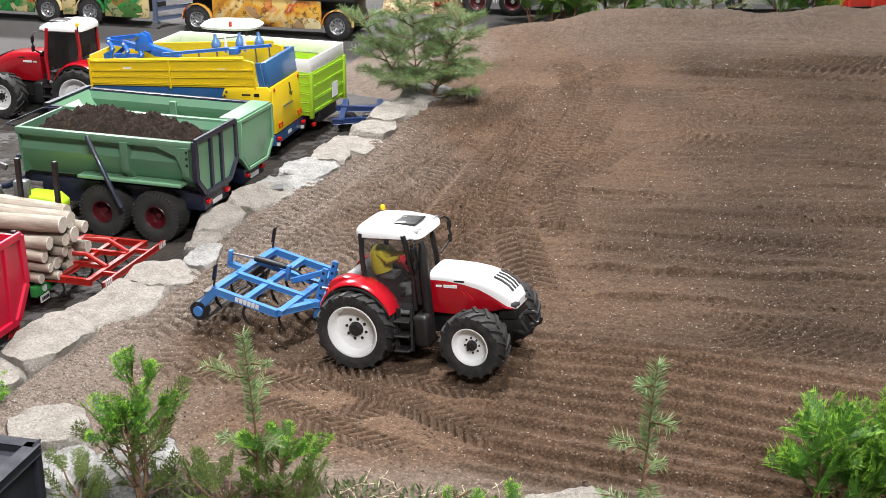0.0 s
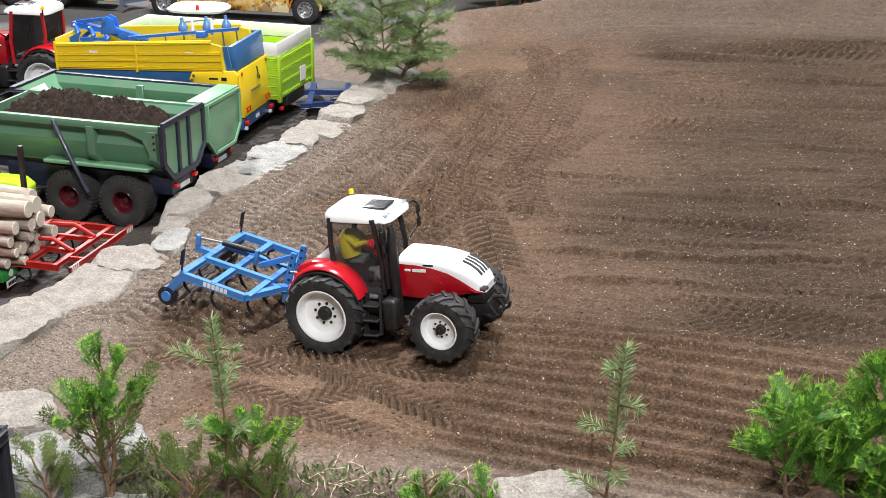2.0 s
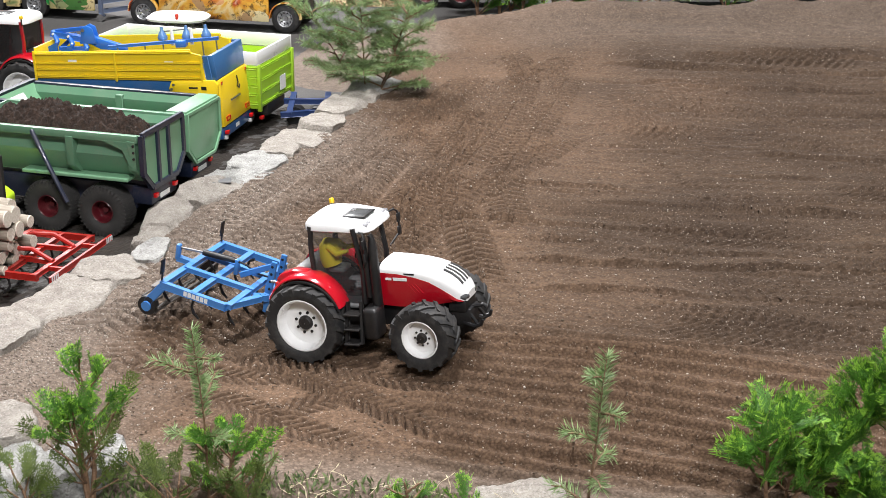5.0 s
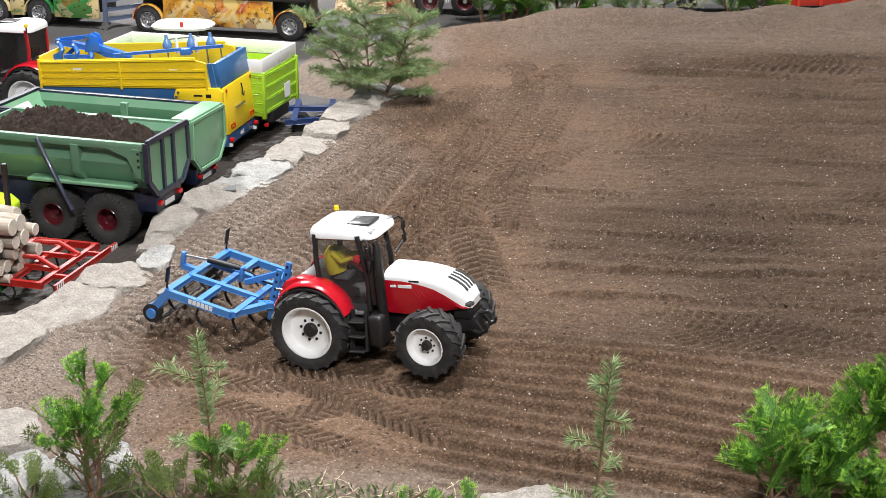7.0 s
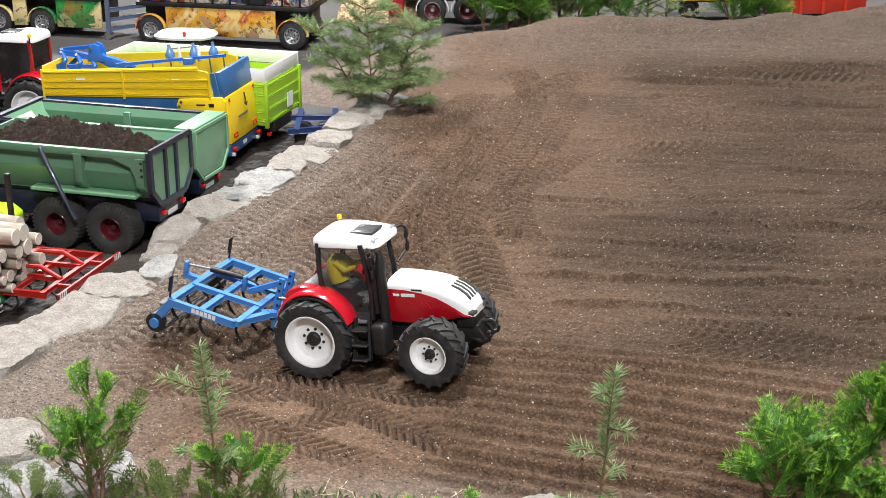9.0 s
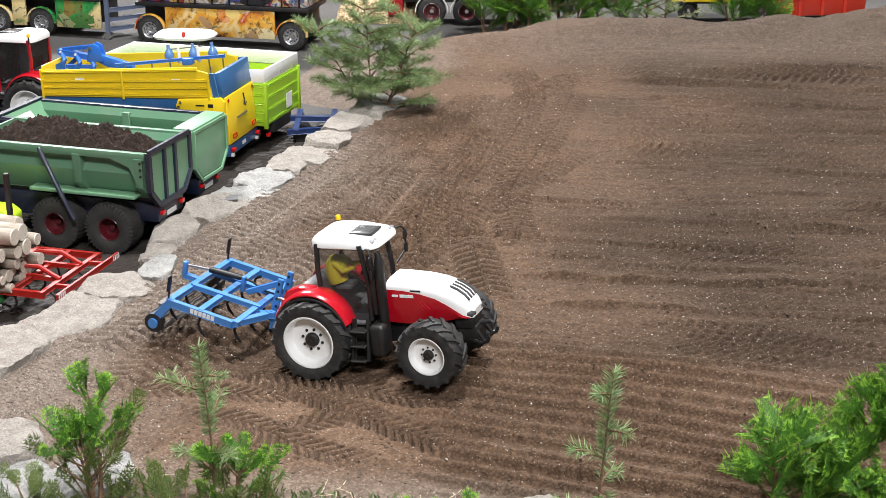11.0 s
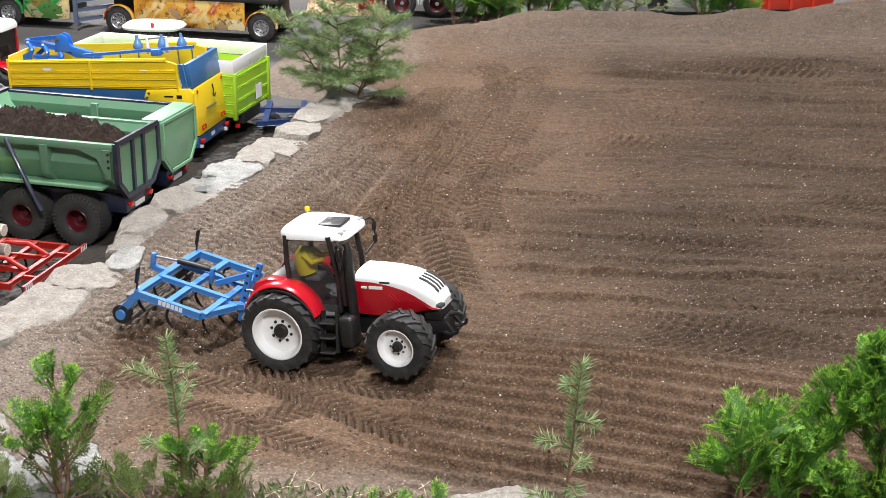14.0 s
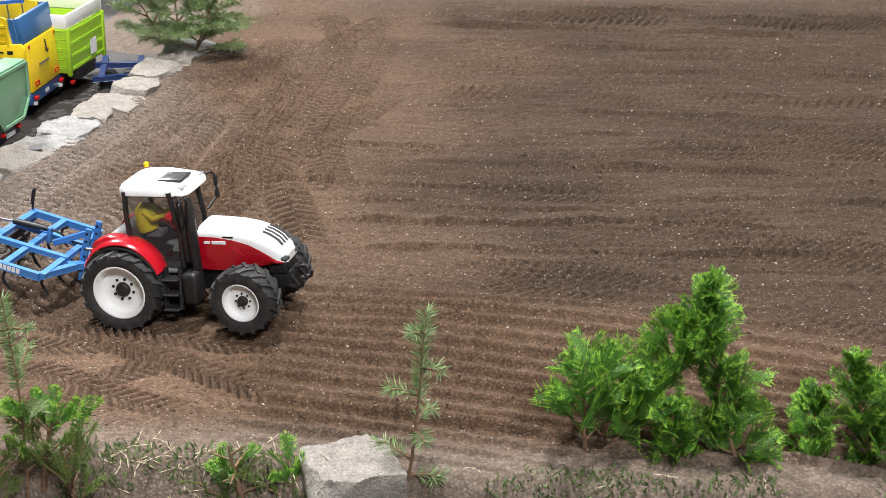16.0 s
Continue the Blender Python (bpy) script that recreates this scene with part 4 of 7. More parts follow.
    tube(bm, [(0.106, -0.041, 0.08), (0.106, -0.042, 0.13), (0.106, -0.042, 0.166), (0.106, -0.042, 0.179), (0.103, -0.0425, 0.184)], [0.0072, 0.0072, 0.0068, 0.0042, 0.0042], 16)
    part("exhaust_pipe", bm, MAT["black"], tr, "black upright exhaust stack")
    bm = BM()
    tube(bm, [(0.094, -0.04, 0.09), (0.094, -0.042, 0.14), (0.092, -0.043, 0.178)], 0.0048, 10)
    part("intake_pipe", bm, MAT["black"], tr)
    # mirrors
    for s, out in ((1, 0.022), (-1, 0.006)):
        bm = BM()
        tube(bm, [(0.088, s * 0.044, 0.186), (0.096, s * (0.046 + out * 0.6), 0.188), (0.098, s * (0.046 + out), 0.182), (0.099, s * (0.047 + out), 0.15), (0.092, s * 0.046, 0.135)], 0.0018, 6)
        part("mirror_arm", bm, MAT["black"], tr)
        for z in (0.172, 0.152):
            bm = BM()
            box(bm, 0.097, 0.1, s * (0.047 + out) - 0.005, s * (0.047 + out) + 0.005, z - 0.007, z + 0.007, 0.001)
            part("mirror", bm, MAT["black"], tr)
    # seat, wheel
    bm = BM()
    box(bm, 0.016, 0.042, -0.013, 0.013, 0.112, 0.12, 0.003)
    box(bm, 0.01, 0.018, -0.013, 0.013, 0.116, 0.15, 0.003)
    part("seat", bm, MAT["grey"], tr)
    bm = BM()
    ring = [(0.064 + 0.005 * math.sin(a), 0.012 * math.cos(a), 0.143 + 0.011 * math.sin(a)) for a in [2 * math.pi * k / 20 for k in range(21)]]
    tube(bm, ring, 0.0014, 6)
    tube(bm, [(0.064, 0, 0.143), (0.076, 0, 0.11)], 0.0022, 6)
    part("steering_wheel", bm, MAT["black"], tr)
    # rear linkage
    bm = BM()
    for s in (-1, 1):
        tube(bm, [(-0.03, s * 0.016, 0.045), (-0.06, s * 0.021, 0.04), (-0.085, s * 0.022, 0.042)], 0.003, 8)
        tube(bm, [(-0.028, s * 0.016, 0.095), (-0.055, s * 0.019, 0.1), (-0.06, s * 0.02, 0.045)], 0.0022, 8)
    part("lift_linkage", bm, MAT["black"], tr)
    bm = BM()
    tube(bm, [(-0.03, 0, 0.085), (-0.09, 0, 0.088)], 0.0022, 8)
    part("top_link", bm, MAT["steel"], tr)
    # the body is drawn a little long and tall: bring it to its true length over the axles
    fit = Matrix(((0.951, 0, 0, 0.009), (0, 1, 0, 0), (0, 0, 1, 0), (0, 0, 0, 1)))
    for ob in list(tr.children):
        if ob.name.startswith("wheel"):
            continue
        for me in [ob] + list(ob.children):
            me.data.transform(fit)
            for v in me.data.vertices:
                if v.co.z > 0.135:
                    v.co.z = 0.135 + (v.co.z - 0.135) * 0.945
    return tr


TRACTOR = pose(-0.158, 1.857, -0.003, 0, -5.5, -21)
tractor = toy_tractor(TRACTOR, "red and white toy tractor with white rims standing on tilled soil", MAT["white"], MAT["red"], MAT["white"], MAT["black"], MAT["glass"])

# the plain driver figure
bm = BM()
tube(bm, [(0.026, 0, 0.121), (0.024, 0, 0.13), (0.026, 0, 0.148), (0.028, 0, 0.156), (0.029, 0, 0.159)], [0.014, 0.0155, 0.0165, 0.012, 0.005], 14)
for s in (-1, 1):
    tube(bm, [(0.028, s * 0.013, 0.152), (0.042, s * 0.016, 0.142), (0.058, s * 0.011, 0.147)], [0.005, 0.0042, 0.003], 8)
figure = tagged(link_mesh("toy_driver", bm, MAT["cloth"], 60), "plain yellow toy driver figure on the tractor seat", "figure")
figure.matrix_world = TRACTOR @ pose(0.003, -0.006, 0.001)


# ---------- blue cultivator behind the tractor ----------
def finish_tines(cu, xr, xf, back, half, H):
    for x, ys in ((xr + 0.004, (-0.075, -0.025, 0.025, 0.075)), (xr + back * 0.42, (-0.095, -0.05, 0.0, 0.05, 0.095)), (xf - 0.006, (-0.075, -0.025, 0.025, 0.075))):
        for y in ys:
            bm = BM()
            y *= half / 0.1
            tube(bm, [(x, y, H - 0.004), (x - 0.009, y, H - 0.010), (x - 0.011, y, H - 0.021), (x - 0.006, y, H - 0.030), (x + 0.003, y, H - 0.037)], [0.0022, 0.0022, 0.002, 0.0028, 0.0014], 6)
            part("tine", bm, MAT["black"], cu)
    return cu


def cultivator(m, main, label, back=0.148, half=0.0895, roller=True, paddles=True, stripes=True, tb=0.0075, xn=-0.060, neck=0.031):
    """x forward, hitch at the origin; the frame lies behind it."""
    cu = thing("cultivator", m, label, "cultivator")
    H = 0.048
    xr, xf = -0.045 - back, -0.075
    for s in (-1, 1):
        bm = BM()
        beam(bm, (xr, s * half, H), (xf - 0.01, s * half, H), 0.006, 0.0108)
        part("side_beam", bm, main, cu)
        bm = BM()
        beam(bm, (xf - 0.012, s * half, H), (xn, s * neck, H), 0.007, 0.0095)
        part("draw_beam", bm, main, cu)
        if stripes:
            bm = BM()
            for k in range(6):
                box(bm, xr + 0.04 + 0.0068 * k, xr + 0.0452 + 0.0068 * k, s * (half + 0.0033) - 0.0005, s * (half + 0.0033) + 0.0005, H - 0.0036, H + 0.0036)
            part("name_mark", bm, MAT["white"], cu, "row of white name bars")
    for x in (xr + 0.004, (xr + xf) / 2 - 0.005, xf - 0.006):
        bm = BM()
        beam(bm, (x, -half, H + 0.002), (x, half, H + 0.002), tb, 0.008)
        part("cross_beam", bm, main, cu)
    for y in (-half * 0.3, half * 0.36):
        bm = BM()
        beam(bm, (xr + 0.004, y, H + 0.004), (xf, y * 0.9, H + 0.004), tb * 0.9, 0.0075)
        part("long_beam", bm, main, cu)
    for s in (-1, 1):
        bm = BM()
        prism(bm, [(xn, 0.02), (xn - 0.001, 0.06), (xn + 0.003, 0.104), (xn + 0.012, 0.104), (xn + 0.01, 0.06), (xn + 0.008, 0.02)], s * 0.016 - 0.002, s * 0.016 + 0.002, "y", 0.0008, 1)
        mast = part("mast_plate", bm, main, cu)
        for z in (0.096, 0.084, 0.072, 0.06):
            bm = BM()
            tube(bm, [(xn + 0.006, s * 0.016 - 0.0026, z), (xn + 0.006, s * 0.016 + 0.0026, z)], 0.0022, 8)
            part("pin_hole", bm, MAT["black"], mast)
        bm = BM()
        beam(bm, (xn - 0.012, s * 0.031, 0.046), (xn + 0.006, s * 0.018, 0.046), 0.008, 0.009)
        part("lower_lug", bm, main, cu)
    bm = BM()
    box(bm, xn - 0.002, xn + 0.008, -0.022, 0.022, 0.04, 0.052, 0.002)
    part("head_beam", bm, main, cu)
    bm = BM()
    beam(bm, (xn + 0.004, 0, 0.092), (xf - 0.035, 0, H + 0.01), 0.007, 0.007)
    part("mast_brace", bm, main, cu)
    bm = BM()
    beam(bm, (xn + 0.008, 0.0, 0.062), (xn + 0.05, 0.0, 0.058), 0.005, 0.005)
    part("top_link", bm, MAT["darksteel"], cu)
    if not roller:
        return finish_tines(cu, xr, xf, back, half, H)
    bm = BM()
    tube(bm, [(xr + 0.012, 0.008, H + 0.02), (xr + 0.06, 0.016, H + 0.02), (xr + 0.064, 0.0165, H + 0.02)], [0.0048, 0.0048, 0.003], 12)
    ram = part("ram", bm, MAT["black"], cu, "black hydraulic ram")
    bm = BM()
    tube(bm, [(xr - 0.026, 0.002, H + 0.018), (xr + 0.014, 0.0085, H + 0.02)], 0.0018, 8)
    part("piston_rod", bm, MAT["steel"], ram)
    for x, y in ((xr - 0.026, 0.002), (xr + 0.066, 0.017)):
        bm = BM()
        box(bm, x - 0.0032, x + 0.0032, y - 0.004, y + 0.004, H - 0.002, H + 0.023, 0.0012)
        part("ram_bracket", bm, main, cu)
    bm = BM()
    beam(bm, (xr - 0.026, 0.002, H), (xr + 0.004, 0.002, H), 0.007, 0.008)
    part("bracket_arm", bm, main, cu)
    bm = BM()
    hose = [Vector((xr + 0.064, 0.0165, H + 0.02)), Vector((xr + 0.085, 0.01, H + 0.022)), Vector((xf - 0.01, 0.0, H + 0.02)), Vector((xn, 0.006, 0.066))]
    tube(bm, hose, 0.0016, 6)
    part("hose", bm, MAT["black"], cu)
    finish_tines(cu, xr, xf, back, half, H)
    if roller:
        rx, rz, rr = xr - 0.017, 0.008, 0.0155
        for s in (-1, 1):
            bm = BM()
            beam(bm, (xr + 0.004, s * (half + 0.001), H - 0.002), (rx, s * (half + 0.001), rz + 0.006), 0.005, 0.011)
            part("roller_arm", bm, main, cu)
            bm = BM()
            tube(bm, [(rx, s * (half - 0.006), rz), (rx, s * (half + 0.004), rz)], rr * 0.95, 20)
            part("roller_end", bm, MAT["black"], cu)
            bm = BM()
            tube(bm, [(rx, s * (half + 0.004), rz), (rx, s * (half + 0.007), rz)], rr * 0.5, 14)
            part("bearing", bm, main, cu)
        for k in range(8):
            a = 2 * math.pi * k / 8
            bm = BM()
            tube(bm, [(rx + rr * math.cos(a), -half, rz + rr * math.sin(a)), (rx + rr * math.cos(a + 0.5), half, rz + rr * math.sin(a + 0.5))], 0.0017, 6)
            part("roller_bar", bm, MAT["darksteel"], cu)
        bm = BM()
        beam(bm, (xr - 0.012, -half, H - 0.01), (xr - 0.012, half, H - 0.01), 0.005, 0.006)
        part("scraper_bar", bm, MAT["darksteel"], cu)
    if paddles:
        for s in (-1, 1):
            bm = BM()
            box(bm, xr - 0.002, xr, s * (half - 0.002) - 0.0055, s * (half - 0.002) + 0.0055, H + 0.016, H + 0.04, 0.0012)
            tube(bm, [(xr, s * (half - 0.002), H), (xr, s * (half - 0.002), H + 0.018)], 0.0016, 6)
            part("marker_paddle", bm, MAT["black"], cu, "black warning paddle on a stalk")
    return cu


cultivator(pose(-0.198, 1.913, -0.013, 0, 10.7, -21), MAT["blue"], "blue toy cultivator with a cage roller hitched behind the tractor")

# ---------- vehicles parked on the lot: x is towards the tail, y across, origin on the ground at a rear corner ----------
def trailer_wheels(tr, xs, W, R, rim, w, rimmat, inset=0.0, tyremat=None):
    for x in xs:
        for s, y in ((-1, w / 2 + inset), (1, W - w / 2 - inset)):
            wheel(tr, (x, y, R), R, rim, w, 40, s, rimmat, rimmat, tyremat or MAT["oldrubber"], 0.42, 6, 0.3, 0.4, depth=0.42)


def lamp_block(tr, x, y, z, mat=None):
    bm = BM()
    box(bm, x - 0.004, x + 0.004, y - 0.006, y + 0.006, z - 0.004, z + 0.004, 0.001)
    part("tail_lamp", bm, mat or MAT["lampred"], tr, "red tail lamp")


def tipper(m, label, L, W, top, low, axles, framed, body=None, tailmat=None, board=False):
    """A green half-pipe tipping trailer."""
    body = body or MAT["green"]
    tr = thing("tipping_trailer", m, label, "trailer", "trailers on the lot")
    t = 0.004
    for y0, s in ((0.0, 1), (W, -1)):
        # flank in three facets, leaning inwards
        bm = BM()
        o = [(0, top), (0.012, top - 0.016), (0.012, top - 0.026), (0.003, top - 0.04), (0.007, low + 0.026), (0.030, low - 0.008)]
        pts = [(y0 + s * a, z) for a, z in o] + [(y0 + s * (a + t), z) for a, z in o[::-1]]
        prism(bm, pts, -L, -0.004, "x")
        part("flank", bm, body, tr)
        bm = BM()
        box(bm, -L, 0.0, y0 - 0.005 if s > 0 else y0 - 0.006, y0 + 0.006 if s > 0 else y0 + 0.005, top - 0.012, top + 0.002, 0.0015)
        part("top_rail", bm, body if framed else MAT["navy"], tr)
        for x in (-0.135, -0.012) if framed else (-0.2, -0.012):
            bm = BM()
            pr = [(y0 - s * 0.006, top - 0.008), (y0 - s * 0.005, low + 0.02), (y0 + s * 0.022, low - 0.004), (y0 + s * 0.02, top - 0.008)]
            prism(bm, pr, x - 0.008, x + 0.008, "x", 0.001, 1)
            part("rib", bm, body, tr)
        bm = BM()
        prism(bm, [(-0.07, top - 0.01), (-0.004, top - 0.01), (-0.004, top - 0.06), (-0.018, top - 0.05), (-0.03, top - 0.025)], y0 - s * 0.0055, y0 - s * 0.001, "y")
        part("gusset", bm, body, tr)
        # shelf over the wheels
        bm = BM()
        ya, yb = sorted((y0 - s * 0.008, y0 + s * 0.02))
        box(bm, -0.235, -0.022, ya, yb, low - 0.002, low + 0.004, 0.001)
        part("wheel_shelf", bm, MAT["palegreen"], tr)
    bm = BM()
    box(bm, -L, -0.006, 0.03, W - 0.03, low - 0.01, low - 0.005, 0.001)
    part("load_floor", bm, body, tr)
    lean = 0.06 if board else 0.004
    bm = BM()
    prism(bm, [(-L + lean, low - 0.006), (-L + lean + 0.004, low - 0.006), (-L + 0.003, top), (-L - 0.002, top)], 0.004, W - 0.004, "y")
    part("front_board", bm, MAT["palegreen"] if board else body, tr)
    if board:
        bm = BM()
        sheet = [(-L + lean * 0.1, top - (top - low) * 0.1), (-L + lean * 0.42, top - (top - low) * 0.42)]
        prism(bm, [(sheet[0][0] + 0.005, sheet[0][1]), (sheet[1][0] + 0.005, sheet[1][1]), (sheet[1][0] + 0.006, sheet[1][1]), (sheet[0][0] + 0.006, sheet[0][1])], 0.02, W * 0.6, "y")
        part("paper_sheet", bm, MAT["white"], tr, "white paper sheet")
        bm = BM()
        beam(bm, (-L - 0.002, -0.002, top + 0.002), (-L - 0.002, W + 0.002, top + 0.002), 0.01, 0.008)
        part("board_trim", bm, MAT["navy"], tr)
    # tail gate
    outline = [(0.0, top + 0.002), (W, top + 0.002), (W, low + 0.012), (W - 0.03, low - 0.02), (0.03, low - 0.02), (0.0, low + 0.012)]
    if framed:
        bm = BM()
        prism(bm, outline, 0.0, 0.006, "x", 0.001, 1)
        part("tail_plate", bm, MAT["palegreen"], tr)
        bm = BM()
        edge = outline + outline[:1]
        for (ya, za), (yb, zb) in zip(edge, edge[1:]):
            beam(bm, (0.007, ya, za), (0.007, yb, zb), 0.010, 0.007, 0.0008, (1, 0, 0))
        part("tail_frame", bm, MAT["navy"], tr, "dark navy tailgate frame")
        for f in (0.36, 0.62):
            bm = BM()
            beam(bm, (0.008, W * f, top - 0.002), (0.008, W * f, low - 0.018), 0.009, 0.006, 0.0008, (1, 0, 0))
            part("tail_post", bm, MAT["navy"], tr)
        for k in range(3):
            bm = BM()
            tube(bm, [(-0.007, -0.0062, top - 0.016 - 0.012 * k), (-0.007, -0.0075, top - 0.016 - 0.012 * k)], 0.0025, 10)
            part("hinge_hole", bm, MAT["black"], tr)
    else:
        bm = BM()
        prism(bm, outline, 0.0, 0.012, "x", 0.003, 2)
        part("tail_plate", bm, MAT["palegreen"], tr, "pale green tailgate with chamfered foot")
        ring = outline + outline[:1]
        for (ya, za), (yb, zb) in zip(ring, ring[1:]):
            bm = BM()
            beam(bm, (0.0135, ya * 0.97 + 0.002, za - 0.003), (0.0135, yb * 0.97 + 0.002, zb - 0.003), 0.007, 0.004, 0.001, (1, 0, 0))
            part("tail_edge", bm, MAT["palegreen"], tr)
        bm = BM()
        box(bm, -0.03, 0.012, 0.004, W - 0.004, top - 0.002, top + 0.006, 0.001)
        part("tail_cap", bm, MAT["palegreen"], tr)
    # frame
    bm = BM()
    for y in (W * 0.3, W * 0.7):
        beam(bm, (-L - 0.02, y, low - 0.024), (0.0, y, low - 0.024), 0.012, 0.022)
    box(bm, -0.035, 0.004, 0.03, W - 0.03, low - 0.055, low - 0.022, 0.003)
    box(bm, -L + 0.02, -0.03, 0.035, W - 0.035, 0.05, low - 0.02, 0.003)
    part("chassis", bm, MAT["navy"], tr)
    for y in (0.042, W - 0.042):
        lamp_block(tr, 0.006, y, low - 0.038)
    bm = BM()
    box(bm, 0.004, 0.0052, W * 0.5 - 0.018, W * 0.5 + 0.018, low - 0.05, low - 0.041)
    part("number_plate", bm, MAT["white"], tr)
    bm = BM()
    tube(bm, [(-L - 0.02, W / 2, low - 0.03), (-L - 0.09, W / 2, 0.05), (-L - 0.14, W / 2, 0.045)], 0.006, 8)
    part("drawbar", bm, MAT["navy"], tr)
    trailer_wheels(tr, axles, W, 0.05, 0.021, 0.045, MAT["wine"], -0.004)
    return tr


G1 = pose(-0.526, 2.39, GROUND, 0, 0, -16.5)
green_trailer = tipper(G1, "green tipping trailer with navy tailgate frame, loaded with soil", 0.362, 0.159, 0.198, 0.116, (-0.193, -0.082), True)
bm = BM()
tube(bm, [(-0.204, -0.012, 0.196), (-0.201, -0.015, 0.193), (-0.15, -0.022, 0.092), (-0.139, -0.022, 0.07)], [0.004, 0.0042, 0.0042, 0.0042], 10)
part("prop_tube", bm, MAT["navy"], green_trailer, "dark steel prop tube")
bm = BM()
tube(bm, [(-0.362, 0.004, 0.199), (-0.386, 0.006, 0.2), (-0.388, 0.02, 0.2), (-0.388, 0.13, 0.2), (-0.362, 0.14, 0.199)], 0.0014, 6)
part("front_hoop", bm, MAT["navy"], green_trailer)
G2 = pose(-0.487, 2.588, GROUND, 0, 0, -16.5)
tipper(G2, "green tipping trailer with dark rails and plain chamfered tailgate", 0.405, 0.15, 0.184, 0.105, (-0.193, -0.082), False, board=True)


def heap(name, m, L, W, base, peak, seed, mat, label, category, cells=150):
    xs, ys = np.linspace(-L / 2, L / 2, cells), np.linspace(-W / 2, W / 2, cells // 2)
    X, Y = np.meshgrid(xs, ys, indexing="ij")
    e = np.clip(1 - (np.abs(X) / (L / 2)) ** 2.2, 0, 1) * np.clip(1 - (np.abs(Y) / (W / 2)) ** 3, 0, 1)
    Z = base + (peak - base) * e ** 0.6 * (0.82 + 0.7 * fbm(X * 14 + seed, Y * 14, 3)) + 0.03 * np.abs(fbm(X * 62 + seed, Y * 62, 3, 0.6)) + 0.016 * fbm(X * 140, Y * 140, 2)
    Z = np.where(e <= 0.001, base - 0.01, Z)
    bm = BM()
    vs = [[bm.verts.new((X[i, j], Y[i, j], Z[i, j])) for j in range(cells // 2)] for i in range(cells)]
    for i in range(cells - 1):
        for j in range(cells // 2 - 1):
            bm.faces.new((vs[i][j], vs[i + 1][j], vs[i + 1][j + 1], vs[i][j + 1]))
    ob = link_mesh(name, bm, mat, 60)
    ob.matrix_world = m
    return tagged(ob, label, category)


heap("soil_load", G1 @ pose(-0.195, 0.0795, 0), 0.33, 0.136, 0.158, 0.234, 3.0, MAT["dirt"], "heap of dark brown earth in the green trailer", "earth", 210)


# ---------- yellow and blue forage wagon ----------
def forage_wagon(m):
    L, W = 0.418, 0.177
    wg = thing("forage_wagon", m, "yellow forage wagon with deep blue body and tailgate", "trailer", "trailers on the lot")
    bm = BM()
    prism(bm, [(-L, 0.158), (-0.03, 0.158), (-0.02, 0.10), (-L, 0.10)], 0.004, W - 0.004, "y", 0.002)
    part("hull", bm, MAT["deepblue"], wg)
    for y0, s in ((0.0, 1), (W, -1)):
        ya, yb = sorted((y0, y0 + s * 0.005))
        bm = BM()
        prism(bm, [(-L, 0.216), (-0.05, 0.227), (-0.05, 0.219), (-0.028, 0.216), (-0.02, 0.158), (-L, 0.158)], ya, yb, "y", 0.001, 1)
        part("side_panel", bm, MAT["yellow"], wg, "yellow ribbed side panel")
        for z, up in ((0.212, 0.01), (0.192, 0.007), (0.179, 0.004), (0.165, 0.001)):
            bm = BM()
            beam(bm, (-L, y0 - s * 0.0015, z), (-0.028 - 0.022 * (z > 0.2), y0 - s * 0.0015, z + up), 0.003, 0.0035, 0.0006)
            part("side_rib", bm, MAT["yellow"], wg)
        for x in (-L + 0.002, -0.225, -0.026):
            bm = BM()
            beam(bm, (x, y0 - s * 0.002, 0.155), (x, y0 - s * 0.002, 0.215 if x > -0.1 else 0.219), 0.005, 0.004, 0.0006, (0, 1, 0))
            part("side_post", bm, MAT["yellow"], wg)
        for x in (-0.335, -0.11):
            bm = BM()
            box(bm, x, x + 0.02, y0 - s * 0.0018 - 0.0004, y0 - s * 0.0018 + 0.0004, 0.196, 0.201)
            part("sticker", bm, MAT["white"], wg)
        # lower yellow arm that carries the tailgate
        bm = BM()
        prism(bm, [(-0.105, 0.142), (-0.098, 0.158), (0.0, 0.162), (0.008, 0.152), (0.004, 0.085), (-0.02, 0.082), (-0.04, 0.118), (-0.1, 0.132)], y0 - s * 0.004, y0 + s * 0.006, "y", 0.0015)
        part("tail_arm", bm, MAT["yellow"], wg)
        for x, z in ((-0.093, 0.151), (-0.098, 0.141)):
            bm = BM()
            tube(bm, [(x, y0 - s * 0.0035, z), (x, y0 - s * 0.006, z)], 0.003, 10)
            part("pin", bm, MAT["steel"], wg)
        bm = BM()
        box(bm, -0.058, -0.038, y0 - s * 0.0046 - 0.0004, y0 - s * 0.0046 + 0.0004, 0.143, 0.1465)
        box(bm, -0.03, -0.018, y0 - s * 0.0046 - 0.0004, y0 - s * 0.0046 + 0.0004, 0.1405, 0.148)
        part("maker_mark", bm, MAT["black"], wg)
    # inner faces and front
    bm = BM()
    box(bm, -L, -L + 0.005, 0.005, W - 0.005, 0.158, 0.225, 0.001)
    part("front_board", bm, MAT["yellow"], wg)
    # blue upper tailgate
    bm = BM()
    prism(bm, [(-0.012, 0.214), (0.0, 0.215), (0.006, 0.161), (-0.006, 0.158)], 0.002, W - 0.002, "y", 0.0015)
    part("upper_tailgate", bm, MAT["midblue"], wg, "blue upper tailgate")
    for y in (0.0005, W - 0.0045):
        bm = BM()
        prism(bm, [(-0.024, 0.2135), (-0.012, 0.2145), (-0.004, 0.1585), (-0.018, 0.1585)], y, y + 0.004, "y", 0.0008, 1)
